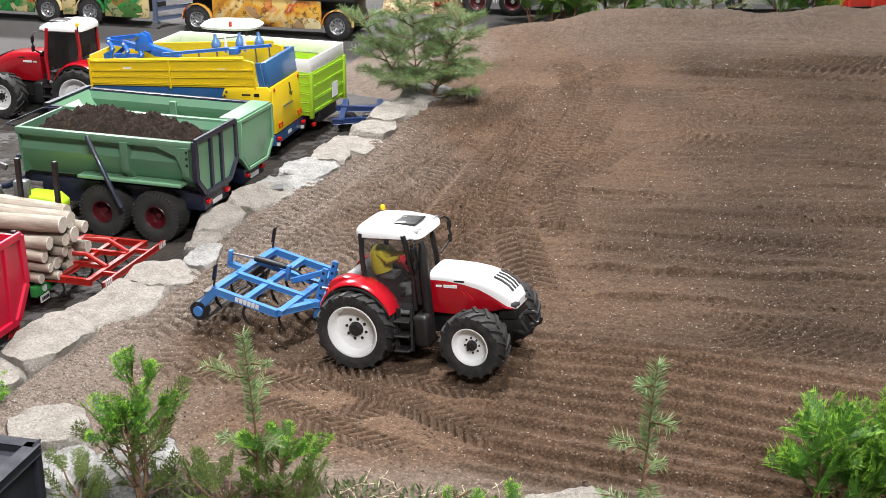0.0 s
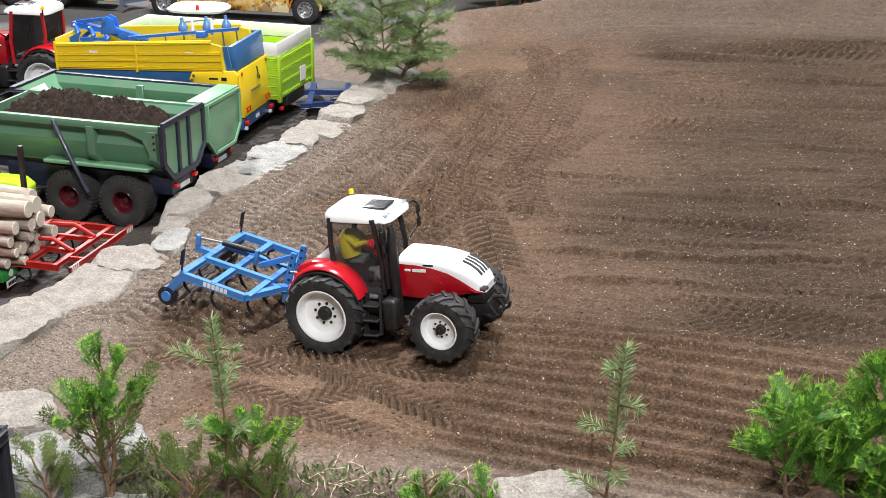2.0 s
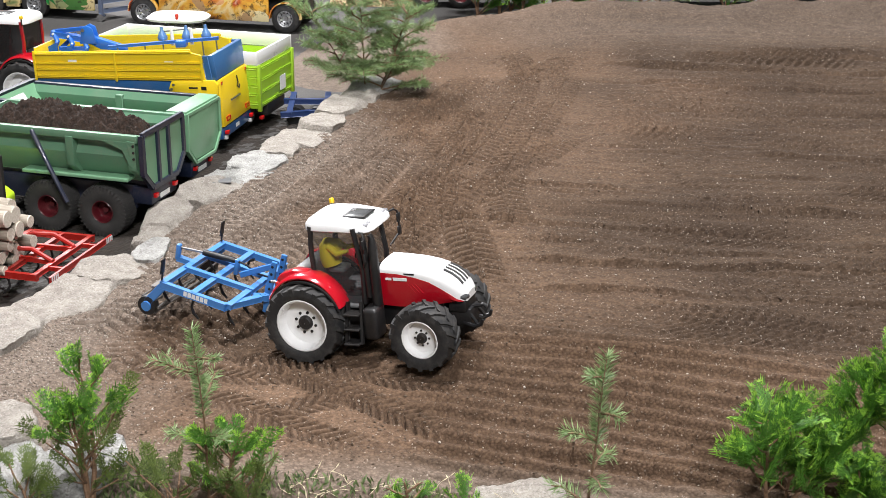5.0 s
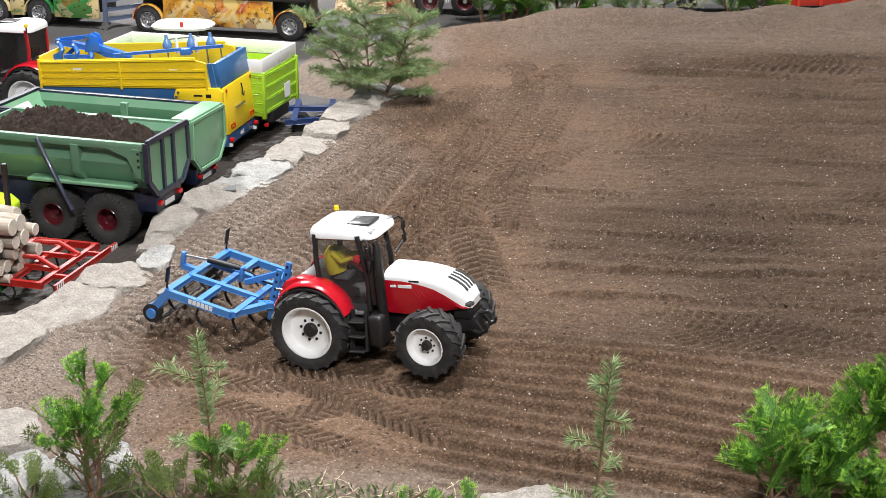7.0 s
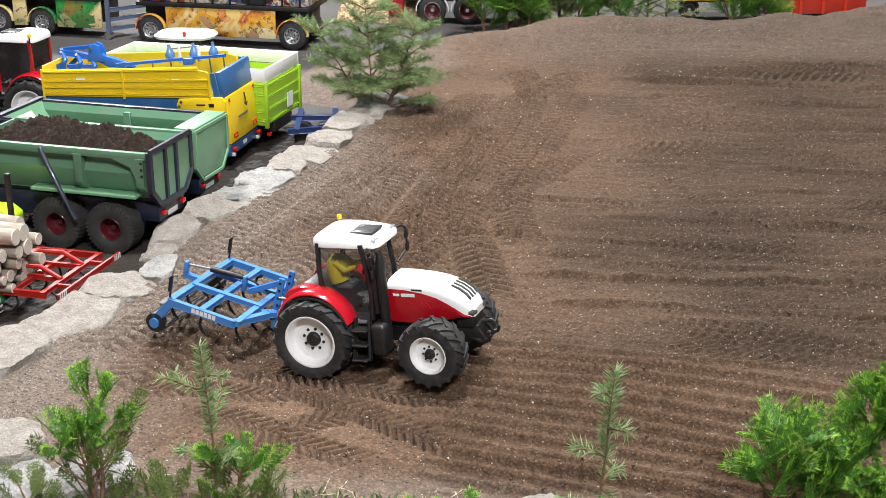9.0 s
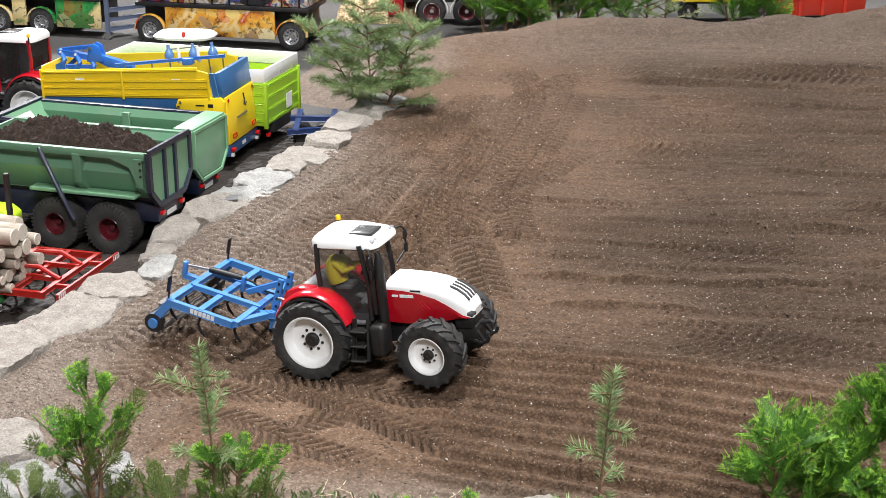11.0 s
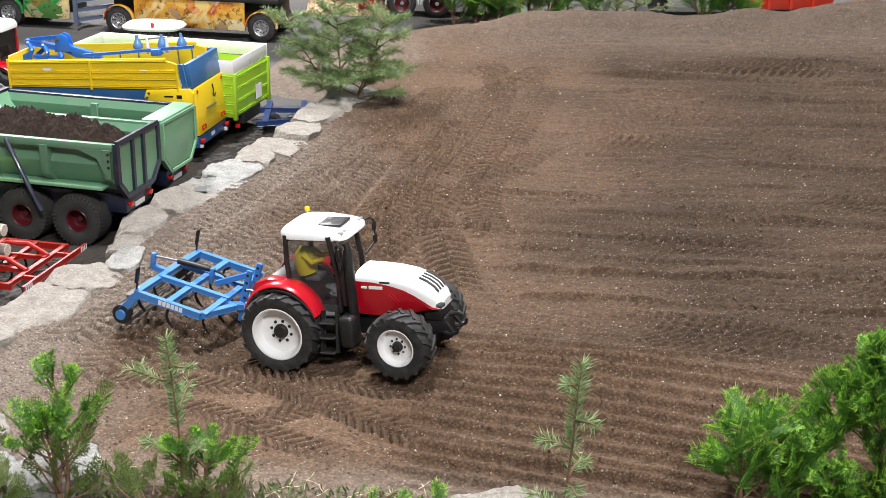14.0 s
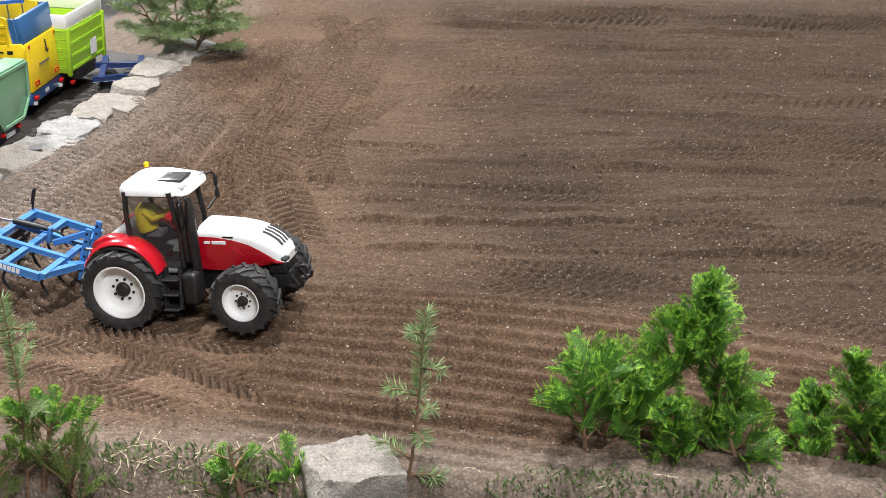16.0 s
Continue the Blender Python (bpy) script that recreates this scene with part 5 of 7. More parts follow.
        part("tailgate_cheek", bm, MAT["midblue"], wg)
    # yellow lower tailgate
    bm = BM()
    prism(bm, [(-0.01, 0.16), (0.008, 0.16), (0.012, 0.057), (-0.006, 0.055)], 0.004, W - 0.004, "y", 0.002)
    part("lower_tailgate", bm, MAT["yellow"], wg, "yellow lower tailgate")
    for y in (0.012, W - 0.02):
        bm = BM()
        box(bm, 0.009, 0.0105, y, y + 0.008, 0.148, 0.155, 0.0005)
        part("reflector", bm, MAT["lampred"], wg)
    for y in (0.02, W - 0.04):
        bm = BM()
        for a, b_, c, d in ((y, y + 0.022, 0.066, 0.068), (y, y + 0.022, 0.074, 0.076), (y, y + 0.002, 0.068, 0.074), (y + 0.02, y + 0.022, 0.068, 0.074)):
            box(bm, 0.0112, 0.0135, a, b_, c, d)
        part("plate_frame", bm, MAT["lampred"], wg)
    bm = BM()
    tube(bm, [(0.0115, W * 0.56, 0.150), (0.013, W * 0.57, 0.135), (0.013, W * 0.55, 0.126), (0.013, W * 0.59, 0.121), (0.013, W * 0.62, 0.128)], 0.0016, 6)
    part("hook", bm, MAT["black"], wg)
    bm = BM()
    beam(bm, (0.013, W * 0.3, 0.106), (0.013, W * 0.62, 0.106), 0.0015, 0.003)
    part("handle_bar", bm, MAT["steel"], wg)
    bm = BM()
    box(bm, -0.02, 0.008, 0.0, W, 0.03, 0.0545, 0.002)
    part("bumper", bm, MAT["deepblue"], wg)
    for y in (0.014, W - 0.014):
        lamp_block(wg, 0.014, y, 0.044)
        bm = BM()
        box(bm, 0.006, 0.014, y - 0.004, y + 0.004, 0.028, 0.036, 0.001)
        part("buffer", bm, MAT["white"], wg)
    bm = BM()
    box(bm, 0.0085, 0.0095, W * 0.5 - 0.01, W * 0.5 + 0.01, 0.038, 0.046)
    part("number_plate", bm, MAT["white"], wg)
    bm = BM()
    box(bm, -L, -0.02, 0.04, W - 0.04, 0.05, 0.1, 0.003)
    part("chassis", bm, MAT["black"], wg)
    trailer_wheels(wg, (-0.175, -0.075), W, 0.045, 0.022, 0.04, MAT["deepblue"], 0.006)
    return wg


YW = pose(-0.467, 2.935, GROUND + 0.005, 0, -2.3, -13)
wagon = forage_wagon(YW)


# ---------- lime trailer with white boards ----------
def lime_trailer(m):
    L, W = 0.43, 0.203
    lt = thing("grain_trailer", m, "lime green grain trailer with white extension boards", "trailer", "trailers on the lot")
    for y0, s in ((0.0, 1), (W, -1)):
        ya, yb = sorted((y0, y0 + s * 0.005))
        bm = BM()
        box(bm, -L, 0, ya, yb, 0.062, 0.16, 0.001)
        part("side_panel", bm, MAT["lime"], lt)
        for k in range(5):
            bm = BM()
            z = 0.075 + 0.02 * k
            beam(bm, (-L, y0, z), (-0.002, y0, z), 0.003, 0.005, 0.0012)
            part("side_rib", bm, MAT["lime"], lt)
        bm = BM()
        box(bm, -L, 0.0, ya, yb, 0.162, 0.192, 0.001)
        part("side_board", bm, MAT["white"], lt, "white extension board")
    for x, nm in ((-0.005, "tail"), (-L, "front")):
        bm = BM()
        box(bm, x, x + 0.005, 0.0055, W - 0.0055, 0.062, 0.16, 0.001)
        part(nm + "_panel", bm, MAT["lime"], lt)
        bm = BM()
        box(bm, x, x + 0.005, 0.0055, W - 0.0055, 0.162, 0.192, 0.001)
        part(nm + "_board", bm, MAT["white"], lt, "white extension board")
    for z in (0.07, 0.098, 0.126, 0.153):
        bm = BM()
        beam(bm, (0.0, 0.006, z), (0.0, W - 0.006, z), 0.003, 0.004, 0.0012)
        part("tail_rib", bm, MAT["lime"], lt)
    for y in (0.004, W - 0.004):
        bm = BM()
        box(bm, -0.004, 0.005, y - 0.005, y + 0.005, 0.056, 0.162, 0.0012)
        part("corner_post", bm, MAT["lime"], lt)
        lamp_block(lt, 0.0, y * 0.9 + 0.01, 0.04)
    bm = BM()
    box(bm, 0.003, 0.0042, W * 0.58, W * 0.74, 0.078, 0.112)
    part("notice", bm, MAT["white"], lt, "white notice")
    bm = BM()
    box(bm, -L, -0.006, 0.005, W - 0.005, 0.062, 0.068)
    part("load_floor", bm, MAT["lime"], lt)
    bm = BM()
    box(bm, -L, 0.0, 0.05, W - 0.05, 0.035, 0.062, 0.003)
    part("chassis", bm, MAT["black"], lt)
    trailer_wheels(lt, (-0.18, -0.07), W, 0.04, 0.02, 0.04, MAT["black"], 0.01)
    return lt


lime = lime_trailer(pose(-0.400, 3.09, GROUND, 0, 0, -16.4))


# ---------- blue tools lying across the forage wagon ----------
def blue_plough(m):
    bp = thing("plough", m, "bright blue toy plough laid across the forage wagon", "plough")
    B = MAT["toolblue"]
    bm = BM()
    beam(bm, (-0.08, 0, 0.036), (0.02, 0, 0.016), 0.016, 0.012, 0.001)
    part("main_beam", bm, B, bp)
    bm = BM()
    prism(bm, [(0.0, 0.016), (0.012, 0.03), (0.085, 0.006), (0.088, -0.004), (0.03, 0.0)], -0.008, 0.008, "y", 0.002)
    part("drawbar_plate", bm, B, bp)
    for s in (-1, 1):
        bm = BM()
        prism(bm, [(-0.014, 0.014), (-0.008, 0.048), (0.004, 0.054), (0.016, 0.048), (0.024, 0.014)], s * 0.011 - 0.003, s * 0.011 + 0.003, "y", 0.0012)
        part("headstock_plate", bm, B, bp)
    bm = BM()
    tube(bm, [(-0.004, -0.016, 0.044), (-0.004, 0.016, 0.044)], 0.004, 10)
    part("headstock_pin", bm, MAT["steel"], bp)
    for x, z in ((-0.074, 0.034), (-0.04, 0.028), (-0.008, 0.02)):
        bm = BM()
        tube(bm, [(x, -0.004, z), (x + 0.01, -0.014, z - 0.014), (x + 0.004, -0.02, z - 0.03), (x - 0.012, -0.022, z - 0.038)], [0.0055, 0.0055, 0.0045, 0.003], 8)
        part("leg", bm, B, bp)
        bm = BM()
        rings = []
        for k in range(6):
            f = k / 5
            c = Vector((x - 0.022 + 0.034 * f, -0.024 - 0.006 * math.sin(f * 2.6), z - 0.036 + 0.012 * f))
            hh = 0.008 + 0.003 * f
            rings.append([c + Vector((0, 0, -hh)), c + Vector((0.002, -0.004 * f, hh)), c + Vector((0.002, 0.002, hh)), c + Vector((0, 0.003, -hh))])
        loft(bm, rings)
        part("mouldboard", bm, B, bp)
        bm = BM()
        tube(bm, [(x, -0.012, z + 0.002), (x, -0.008, z + 0.002)], 0.0026, 8)
        part("bolt", bm, MAT["white"], bp)
    for p, q in (((-0.002, 0, 0.046), (-0.07, 0, 0.04)), ((-0.06, -0.018, 0.006), (0.0, -0.014, 0.004)), ((-0.03, 0.012, 0.03), (-0.066, 0.014, 0.002))):
        bm = BM()
        beam(bm, p, q, 0.007, 0.007)
        part("stay", bm, B, bp)
    return bp


blue_plough(YW @ pose(-0.335, 0.1, 0.203, 0, 0, 6) @ Matrix.Scale(1.02, 4))


def blue_boom(m):
    bb = thing("sprayer_boom", m, "blue spray boom with round tanks lying in the wagon", "sprayer")
    bm = BM()
    beam(bm, (-0.15, 0, 0.012), (0.09, 0, 0.02), 0.007, 0.006)
    part("rail", bm, MAT["toolblue"], bb)
    for x in (-0.035, 0.018, 0.06):
        bm = BM()
        lathe(bm, [(0.0005, 0.03), (0.004, 0.03), (0.0045, 0.021), (0.009, 0.013), (0.013, 0.004), (0.012, -0.004), (0.0005, -0.007)], 18)
        bm.transform(pose(x, 0.016, 0.022, 90, 0, 0) @ Matrix.Scale(0.8, 4))
        part("tank", bm, MAT["tankblue"], bb, "small round clouded blue tank")
    for x in (-0.012, 0.03):
        bm = BM()
        tube(bm, [(x, 0.008, 0.008), (x + 0.001, 0.008, 0.03), (x + 0.001, 0.008, 0.042)], [0.004, 0.0035, 0.0025], 10)
        part("fitting", bm, MAT["white"], bb)
    for x in (-0.13, -0.07, -0.03, 0.055, 0.085):
        bm = BM()
        tube(bm, [(x, 0, 0.018), (x, 0.0, -0.028)], 0.0018, 6)
        part("nozzle_pipe", bm, MAT["steel"], bb)
    bm = BM()
    tube(bm, [(-0.03, 0.016, 0.036), (0.04, 0.016, 0.04)], 0.0014, 6)
    part("pipe", bm, MAT["steel"], bb)
    bm = BM()
    box(bm, 0.0, 0.022, -0.012, 0.008, 0.006, 0.02, 0.002)
    part("bracket", bm, MAT["toolblue"], bb)
    return bb


blue_boom(YW @ pose(-0.115, 0.085, 0.208, 0, -2.5, 4) @ Matrix.Scale(1.06, 4))


# ---------- blue implement behind the lime trailer ----------
DARKBLUE = paint("dark_blue_steel", (0.012, 0.035, 0.13), 0.4)


def blue_frame(m):
    bf = thing("towed_frame", m, "dark blue towed steel frame behind the stones", "implement")
    for a, b_ in (((0, 0, 0.03), (0.12, 0.03, 0.035)), ((0, 0.05, 0.05), (0.13, 0.06, 0.05)), ((0.02, 0.0, 0.03), (0.02, 0.08, 0.06)), ((0.1, 0.03, 0.03), (0.1, 0.09, 0.06))):
        bm = BM()
        beam(bm, a, b_, 0.012, 0.012)
        part("tube", bm, DARKBLUE, bf)
    for x in (0.03, 0.08):
        bm = BM()
        tube(bm, [(x, 0.02, 0.022), (x, 0.05, 0.022)], 0.022, 18)
        part("disc", bm, MAT["black"], bf)
    return bf


blue_frame(pose(-0.36, 3.16, GROUND, 0, 0, -4))

# ---------- red tractor parked behind the wagons ----------
toy_tractor(pose(-0.945, 3.315, GROUND, 0, 0, 167) @ Matrix.Scale(1.17, 4), "red toy tractor with white cab roof parked on the lot", MAT["red"], MAT["red"], MAT["white"], MAT["red"], MAT["darkglass"])


# ---------- tractor seen over the lime trailer ----------
def roofed_tractor(m):
    tr = thing("tractor", m, "dark toy tractor with a broad white cab roof", "tractor")
    bm = BM()
    rings = []
    for f, sc in ((0.0, 0.97), (0.4, 1.0), (0.8, 0.9), (1.0, 0.6)):
        ring = []
        for k in range(28):
            a = 2 * math.pi * k / 28
            px, py = math.cos(a), math.sin(a)
            ring.append((0.078 * sc * abs(px) ** 0.6 * (1 if px > 0 else -1), 0.058 * sc * abs(py) ** 0.7 * (1 if py > 0 else -1), 0.185 + 0.014 * f))
        rings.append(ring)
    loft(bm, rings)
    part("roof", bm, MAT["white"], tr, "broad white cab roof")
    bm = BM()
    box(bm, -0.05, 0.05, -0.045, 0.045, 0.11, 0.184, 0.004)
    part("cab", bm, MAT["glass"], tr)
    bm = BM()
    for x in (-0.05, 0.05):
        for y in (-0.045, 0.045):
            tube(bm, [(x, y, 0.1), (x, y, 0.186)], 0.004, 8)
    box(bm, -0.09, 0.06, -0.03, 0.03, 0.05, 0.12, 0.006)
    part("body", bm, MAT["black"], tr)
    bm = BM()
    tube(bm, [(0.012, -0.05, 0.187), (0.012, -0.051, 0.204), (0.012, -0.051, 0.207)], [0.0045, 0.0045, 0.003], 12)
    part("beacon", bm, MAT["orange"], tr, "orange beacon")
    for x, R in ((0.03, 0.06), (-0.1, 0.045)):
        for s in (-1, 1):
            wheel(tr, (x, s * 0.06, R), R, R * 0.6, 0.04, 18, s, MAT["grey"], MAT["black"], MAT["oldrubber"], 0.25, 6, dots=False)
    return tr


roofed_tractor(pose(-0.645, 3.50, GROUND, 0, 0, -8))

# ---------- orange-red cultivator on the lot ----------
SIGNALRED = paint("signal_red", (0.34, 0.011, 0.007), 0.35)
red_cultivator = cultivator(pose(-0.806, 2.234, GROUND + 0.002, 0, 0, 165), SIGNALRED, "orange-red toy cultivator standing beside the granite stones", 0.155, 0.094, False, False, False, 0.0065, -0.012, 0.02)
for s in (-1, 1):
    bm = BM()
    for k in range(4):
        box(bm, -0.2305, -0.23, s * 0.092 - 0.012 + 0.006 * k, s * 0.092 - 0.009 + 0.006 * k, 0.0455, 0.0545)
    part("warning_stripe", bm, MAT["white"], red_cultivator)
bm = BM()
beam(bm, (-0.228, -0.104, 0.05), (-0.228, 0.104, 0.05), 0.003, 0.010, 0.0005)
part("warning_board", bm, SIGNALRED, red_cultivator)


for s in (-0.6, 0.6):
    bm = BM()
    beam(bm, (-0.2, s * 0.092, 0.05), (-0.228, s * 0.092, 0.05), 0.006, 0.006)
    part("board_arm", bm, SIGNALRED, red_cultivator)
    bm = BM()
    tube(bm, [(-0.195, s * 0.06, 0.054), (-0.16, s * 0.06, 0.072), (-0.12, s * 0.06, 0.07), (-0.085, s * 0.06, 0.054)], 0.0042, 8)
    part("bent_strut", bm, SIGNALRED, red_cultivator)


# ---------- timber trailer ----------
def wood_mat(name, a, b_, scale):
    m, nt, bs = material(name)
    co = coords(nt)
    mp = nt.nodes.new("ShaderNodeMapping")
    mp.inputs["Scale"].default_value = (0.12, 1, 1)
    nt.links.new(co, mp.inputs[0])
    n1 = noise_tex(nt, mp.outputs[0], scale, 5, 0.7)
    nt.links.new(mix(nt, ramp(nt, n1, [(0.34, (0, 0, 0)), (0.62, (1, 1, 1))]), a, b_), bs.inputs["Base Color"])
    bs.inputs["Roughness"].default_value = 0.8
    bump(nt, bs, n1, 0.002, 0.6)
    return m


MAT["bark"] = wood_mat("peeled_bark", (0.25, 0.212, 0.168), (0.4, 0.348, 0.283), 150)
MAT["cut"] = wood_mat("cut_wood", (0.58, 0.52, 0.42), (0.74, 0.69, 0.6), 300)


def log(m, r, L, seed):
    rnd = random.Random(seed)
    ob = thing("log", m, "peeled pale wooden log stacked on the timber trailer", "log", "logs on the timber trailer")
    pts, rs = [], []
    for k in range(9):
        x = -L * k / 8
        pts.append((x, rnd.uniform(-1, 1) * 0.0012, rnd.uniform(-1, 1) * 0.0012))
        rs.append(r * (1 + 0.1 * k / 8) * rnd.uniform(0.97, 1.03))
    part("bark", tube(BM(), pts, rs, 14), MAT["bark"], ob)
    bm = BM()
    p0 = Vector(pts[0])
    tube(bm, [p0 + Vector((-0.001, 0, 0)), p0 + Vector((0.0008, 0, 0))], r * 0.985, 14)
    part("cut_face", bm, MAT["cut"], ob, "pale sawn end")
    return ob


LT = pose(-0.69, 2.085, GROUND, 0, 0, -14)
timber = thing("timber_trailer", LT, "green timber trailer with black stakes, stacked with peeled logs", "trailer", "trailers on the lot")
GREEN2 = paint("signal_green", (0.03, 0.3, 0.06), 0.4)
bm = BM()
box(bm, -0.045, -0.033, -0.012, 0.07, 0.026, 0.044, 0.001)
part("tail_bar", bm, GREEN2, timber, "bright green tail bar")
bm = BM()
tube(bm, [(-0.033, 0.012, 0.035), (-0.0315, 0.012, 0.035)], 0.006, 14)
part("emblem", bm, MAT["white"], timber)
bm = BM()
box(bm, -0.035, -0.0335, 0.0, 0.026, 0.012, 0.024)
part("number_plate", bm, MAT["white"], timber)
bm = BM()
for k in range(5):
    box(bm, -0.0334, -0.0328, 0.003 + 0.0045 * k, 0.006 + 0.0045 * k, 0.015, 0.021)
part("plate_bar", bm, MAT["black"], timber)
bm = BM()
beam(bm, (-0.4, 0.05, 0.04), (-0.03, 0.05, 0.04), 0.03, 0.018)
part("spine", bm, MAT["black"], timber)
for x in (-0.06, -0.13, -0.3):
    for y in (-0.016, 0.122):
        bm = BM()
        top = 0.215 if y > 0 else 0.14
        beam(bm, (x, y, 0.045), (x, y * 1.0, top), 0.008, 0.008, 0.0008, (0, 1, 0))
        part("stake", bm, MAT["black"], timber, "black bunk stake")
    bm = BM()
    beam(bm, (x, -0.016, 0.048), (x, 0.122, 0.048), 0.012, 0.01)
    part("bolster", bm, MAT["black"], timber)
trailer_wheels(timber, (-0.12, -0.21), 0.11, 0.036, 0.018, 0.03, MAT["wine"], -0.002)
rnd = random.Random(4)
rows_of_logs = ((0.057, (0.0, 0.018, 0.037, 0.06, 0.08, 0.1), 0.009), (0.074, (0.008, 0.027, 0.05, 0.07, 0.088, 0.105), 0.0095), (0.092, (0.0, 0.02, 0.045, 0.07, 0.094), 0.0105),
                (0.114, (0.012, 0.04, 0.068, 0.096), 0.0122), (0.137, (0.03, 0.06, 0.09), 0.0132))
for z, ys, r0 in rows_of_logs:
    for y in ys:
        log(LT @ pose(rnd.uniform(-0.035, 0.0) + 0.004 * (z > 0.11), y + rnd.uniform(-0.003, 0.003), z + rnd.uniform(-0.002, 0.002), 0, rnd.uniform(-1.2, 1.2), rnd.uniform(-3.5, 3.5)), r0 * rnd.uniform(0.82, 1.1), 0.34, rnd.random())

# lime-yellow machine cover behind the logs
MAT["limecloth"] = paint("lime_cover", (0.5, 0.75, 0.03), 0.4, dust=0.05)


def small_loader(m):
    sl = thing("loader", m, "lime green toy loader with grey arm behind the log stack", "loader")
    bm = BM()
    prism(bm, [(-0.05, 0.06), (-0.052, 0.082), (-0.02, 0.096), (0.03, 0.093), (0.046, 0.08), (0.046, 0.06)], -0.025, 0.025, "y", 0.004)
    part("hood", bm, MAT["limecloth"], sl)
    bm = BM()
    box(bm, -0.05, 0.04, -0.02, 0.02, 0.03, 0.062, 0.003)
    part("body", bm, MAT["black"], sl)
    bm = BM()
    beam(bm, (-0.045, -0.03, 0.09), (-0.045, -0.03, 0.15), 0.008, 0.01)
    beam(bm, (-0.045, -0.03, 0.15), (-0.09, -0.03, 0.165), 0.008, 0.01)
    part("arm", bm, MAT["steel"], sl)
    bm = BM()
    box(bm, -0.036, -0.01, -0.033, -0.012, 0.094, 0.125, 0.003)
    part("grey_housing", bm, MAT["grey"], sl)
    for x in (-0.035, 0.03):
        for s in (-1, 1):
            wheel(sl, (x, s * 0.03, 0.025), 0.025, 0.013, 0.018, 14, s, MAT["grey"], MAT["black"], MAT["oldrubber"], 0.2, 6, dots=False)
    return sl


small_loader(pose(-0.815, 2.418, GROUND, 0, 0, -8))


def hitch_tool(m):
    """Black drawbar tool with a grey valve block, standing in front of the loaded trailer."""
    ht = thing("hitch_tool", m, "black drawbar tool with grey valve block on the lot", "implement")
    for a, b_ in (((-0.06, -0.03, 0.05), (0.03, -0.02, 0.05)), ((-0.06, 0.03, 0.05), (0.03, 0.02, 0.05)), ((-0.05, 0.0, 0.05), (-0.045, 0.0, 0.14)), ((-0.045, 0.0, 0.14), (0.0, 0.0, 0.1)), ((0.0, 0.0, 0.1), (0.02, 0.0, 0.05))):
        bm = BM()
        beam(bm, a, b_, 0.012, 0.012)
        part("tool_beam", bm, MAT["black"], ht)
    bm = BM()
    box(bm, 0.005, 0.03, -0.034, -0.008, 0.056, 0.088, 0.002)
    block = part("valve_block", bm, MAT["grey"], ht)
    for k in range(3):
        bm = BM()
        tube(bm, [(0.01 + 0.008 * k, -0.035, 0.06 + 0.008 * k), (0.012 + 0.008 * k, -0.04, 0.064 + 0.008 * k)], 0.003, 8)
        part("coupler", bm, MAT["steel"], block)
    bm = BM()
    tube(bm, [(-0.02, -0.02, 0.13), (0.02, -0.026, 0.11), (0.035, -0.02, 0.07)], 0.004, 8)
    part("strut", bm, MAT["steel"], ht)
    for y in (-0.045, 0.045):
        wheel(ht, (-0.03, y, 0.03), 0.03, 0.016, 0.02, 18, -1 if y < 0 else 1, MAT["grey"], MAT["black"], MAT["oldrubber"], 0.2, 6, dots=False, depth=0.5)
    return ht


hitch_tool(pose(-0.935, 2.50, GROUND, 0, 0, -14))

# ---------- crimson tipper ----------
def crimson_tipper(m):
    ct = thing("tipping_trailer", m, "crimson tipping trailer with ribbed chamfered tailgate", "trailer", "trailers on the lot")
    W, L = 0.15, 0.3
    out = [(0.0, 0.165), (W, 0.165), (W + 0.004, 0.085), (W - 0.03, 0.035), (0.03, 0.035), (-0.004, 0.085)]
    bm = BM()
    prism(bm, out, -0.004, 0.004, "x", 0.001, 1)
    part("tail_plate", bm, MAT["crimson"], ct)
    bm = BM()
    ring = out + out[:1]
    for (ya, za), (yb, zb) in zip(ring, ring[1:]):
        beam(bm, (0.005, ya, za), (0.005, yb, zb), 0.012, 0.006, 0.001, (1, 0, 0))
    part("tail_frame", bm, MAT["crimson"], ct)
    for f in (0.35, 0.7):
        bm = BM()
        beam(bm, (0.0055, W * f, 0.16), (0.0055, W * f, 0.04), 0.009, 0.005, 0.0008, (1, 0, 0))
        part("tail_post", bm, MAT["crimson"], ct)
    for y0, s in ((0.0, 1), (W, -1)):
        bm = BM()
        o = [(0, 0.165), (-0.003, 0.085), (0.03, 0.035)]
        prism(bm, [(y0 + s * a, z) for a, z in o] + [(y0 + s * (a + 0.004), z) for a, z in o[::-1]], -L, -0.004, "x")
        part("flank", bm, MAT["crimson"], ct)
    bm = BM()
    box(bm, -L, -0.004, 0.03, W - 0.03, 0.03, 0.036)
    box(bm, -L, -L + 0.004, 0.0, W, 0.035, 0.165)
    part("load_floor", bm, MAT["crimson"], ct)
    bm = BM()
    box(bm, -0.015, 0.0, 0.02, W - 0.02, 0.012, 0.03, 0.002)
    part("bumper", bm, MAT["black"], ct)
    for k in range(5):
        bm = BM()
        beam(bm, (0.0012, W - 0.055 + 0.007 * k, 0.014), (0.0012, W - 0.051 + 0.007 * k, 0.027), 0.0032, 0.001, 0.0, (1, 0, 0))
        part("warning_stripe", bm, MAT["lampred"], ct)
    trailer_wheels(ct, (-0.15, -0.08), W, 0.03, 0.016, 0.03, MAT["wine"], 0.01)
    return ct


crimson_tipper(pose(-0.752, 1.852, GROUND, 0, 0, -14))


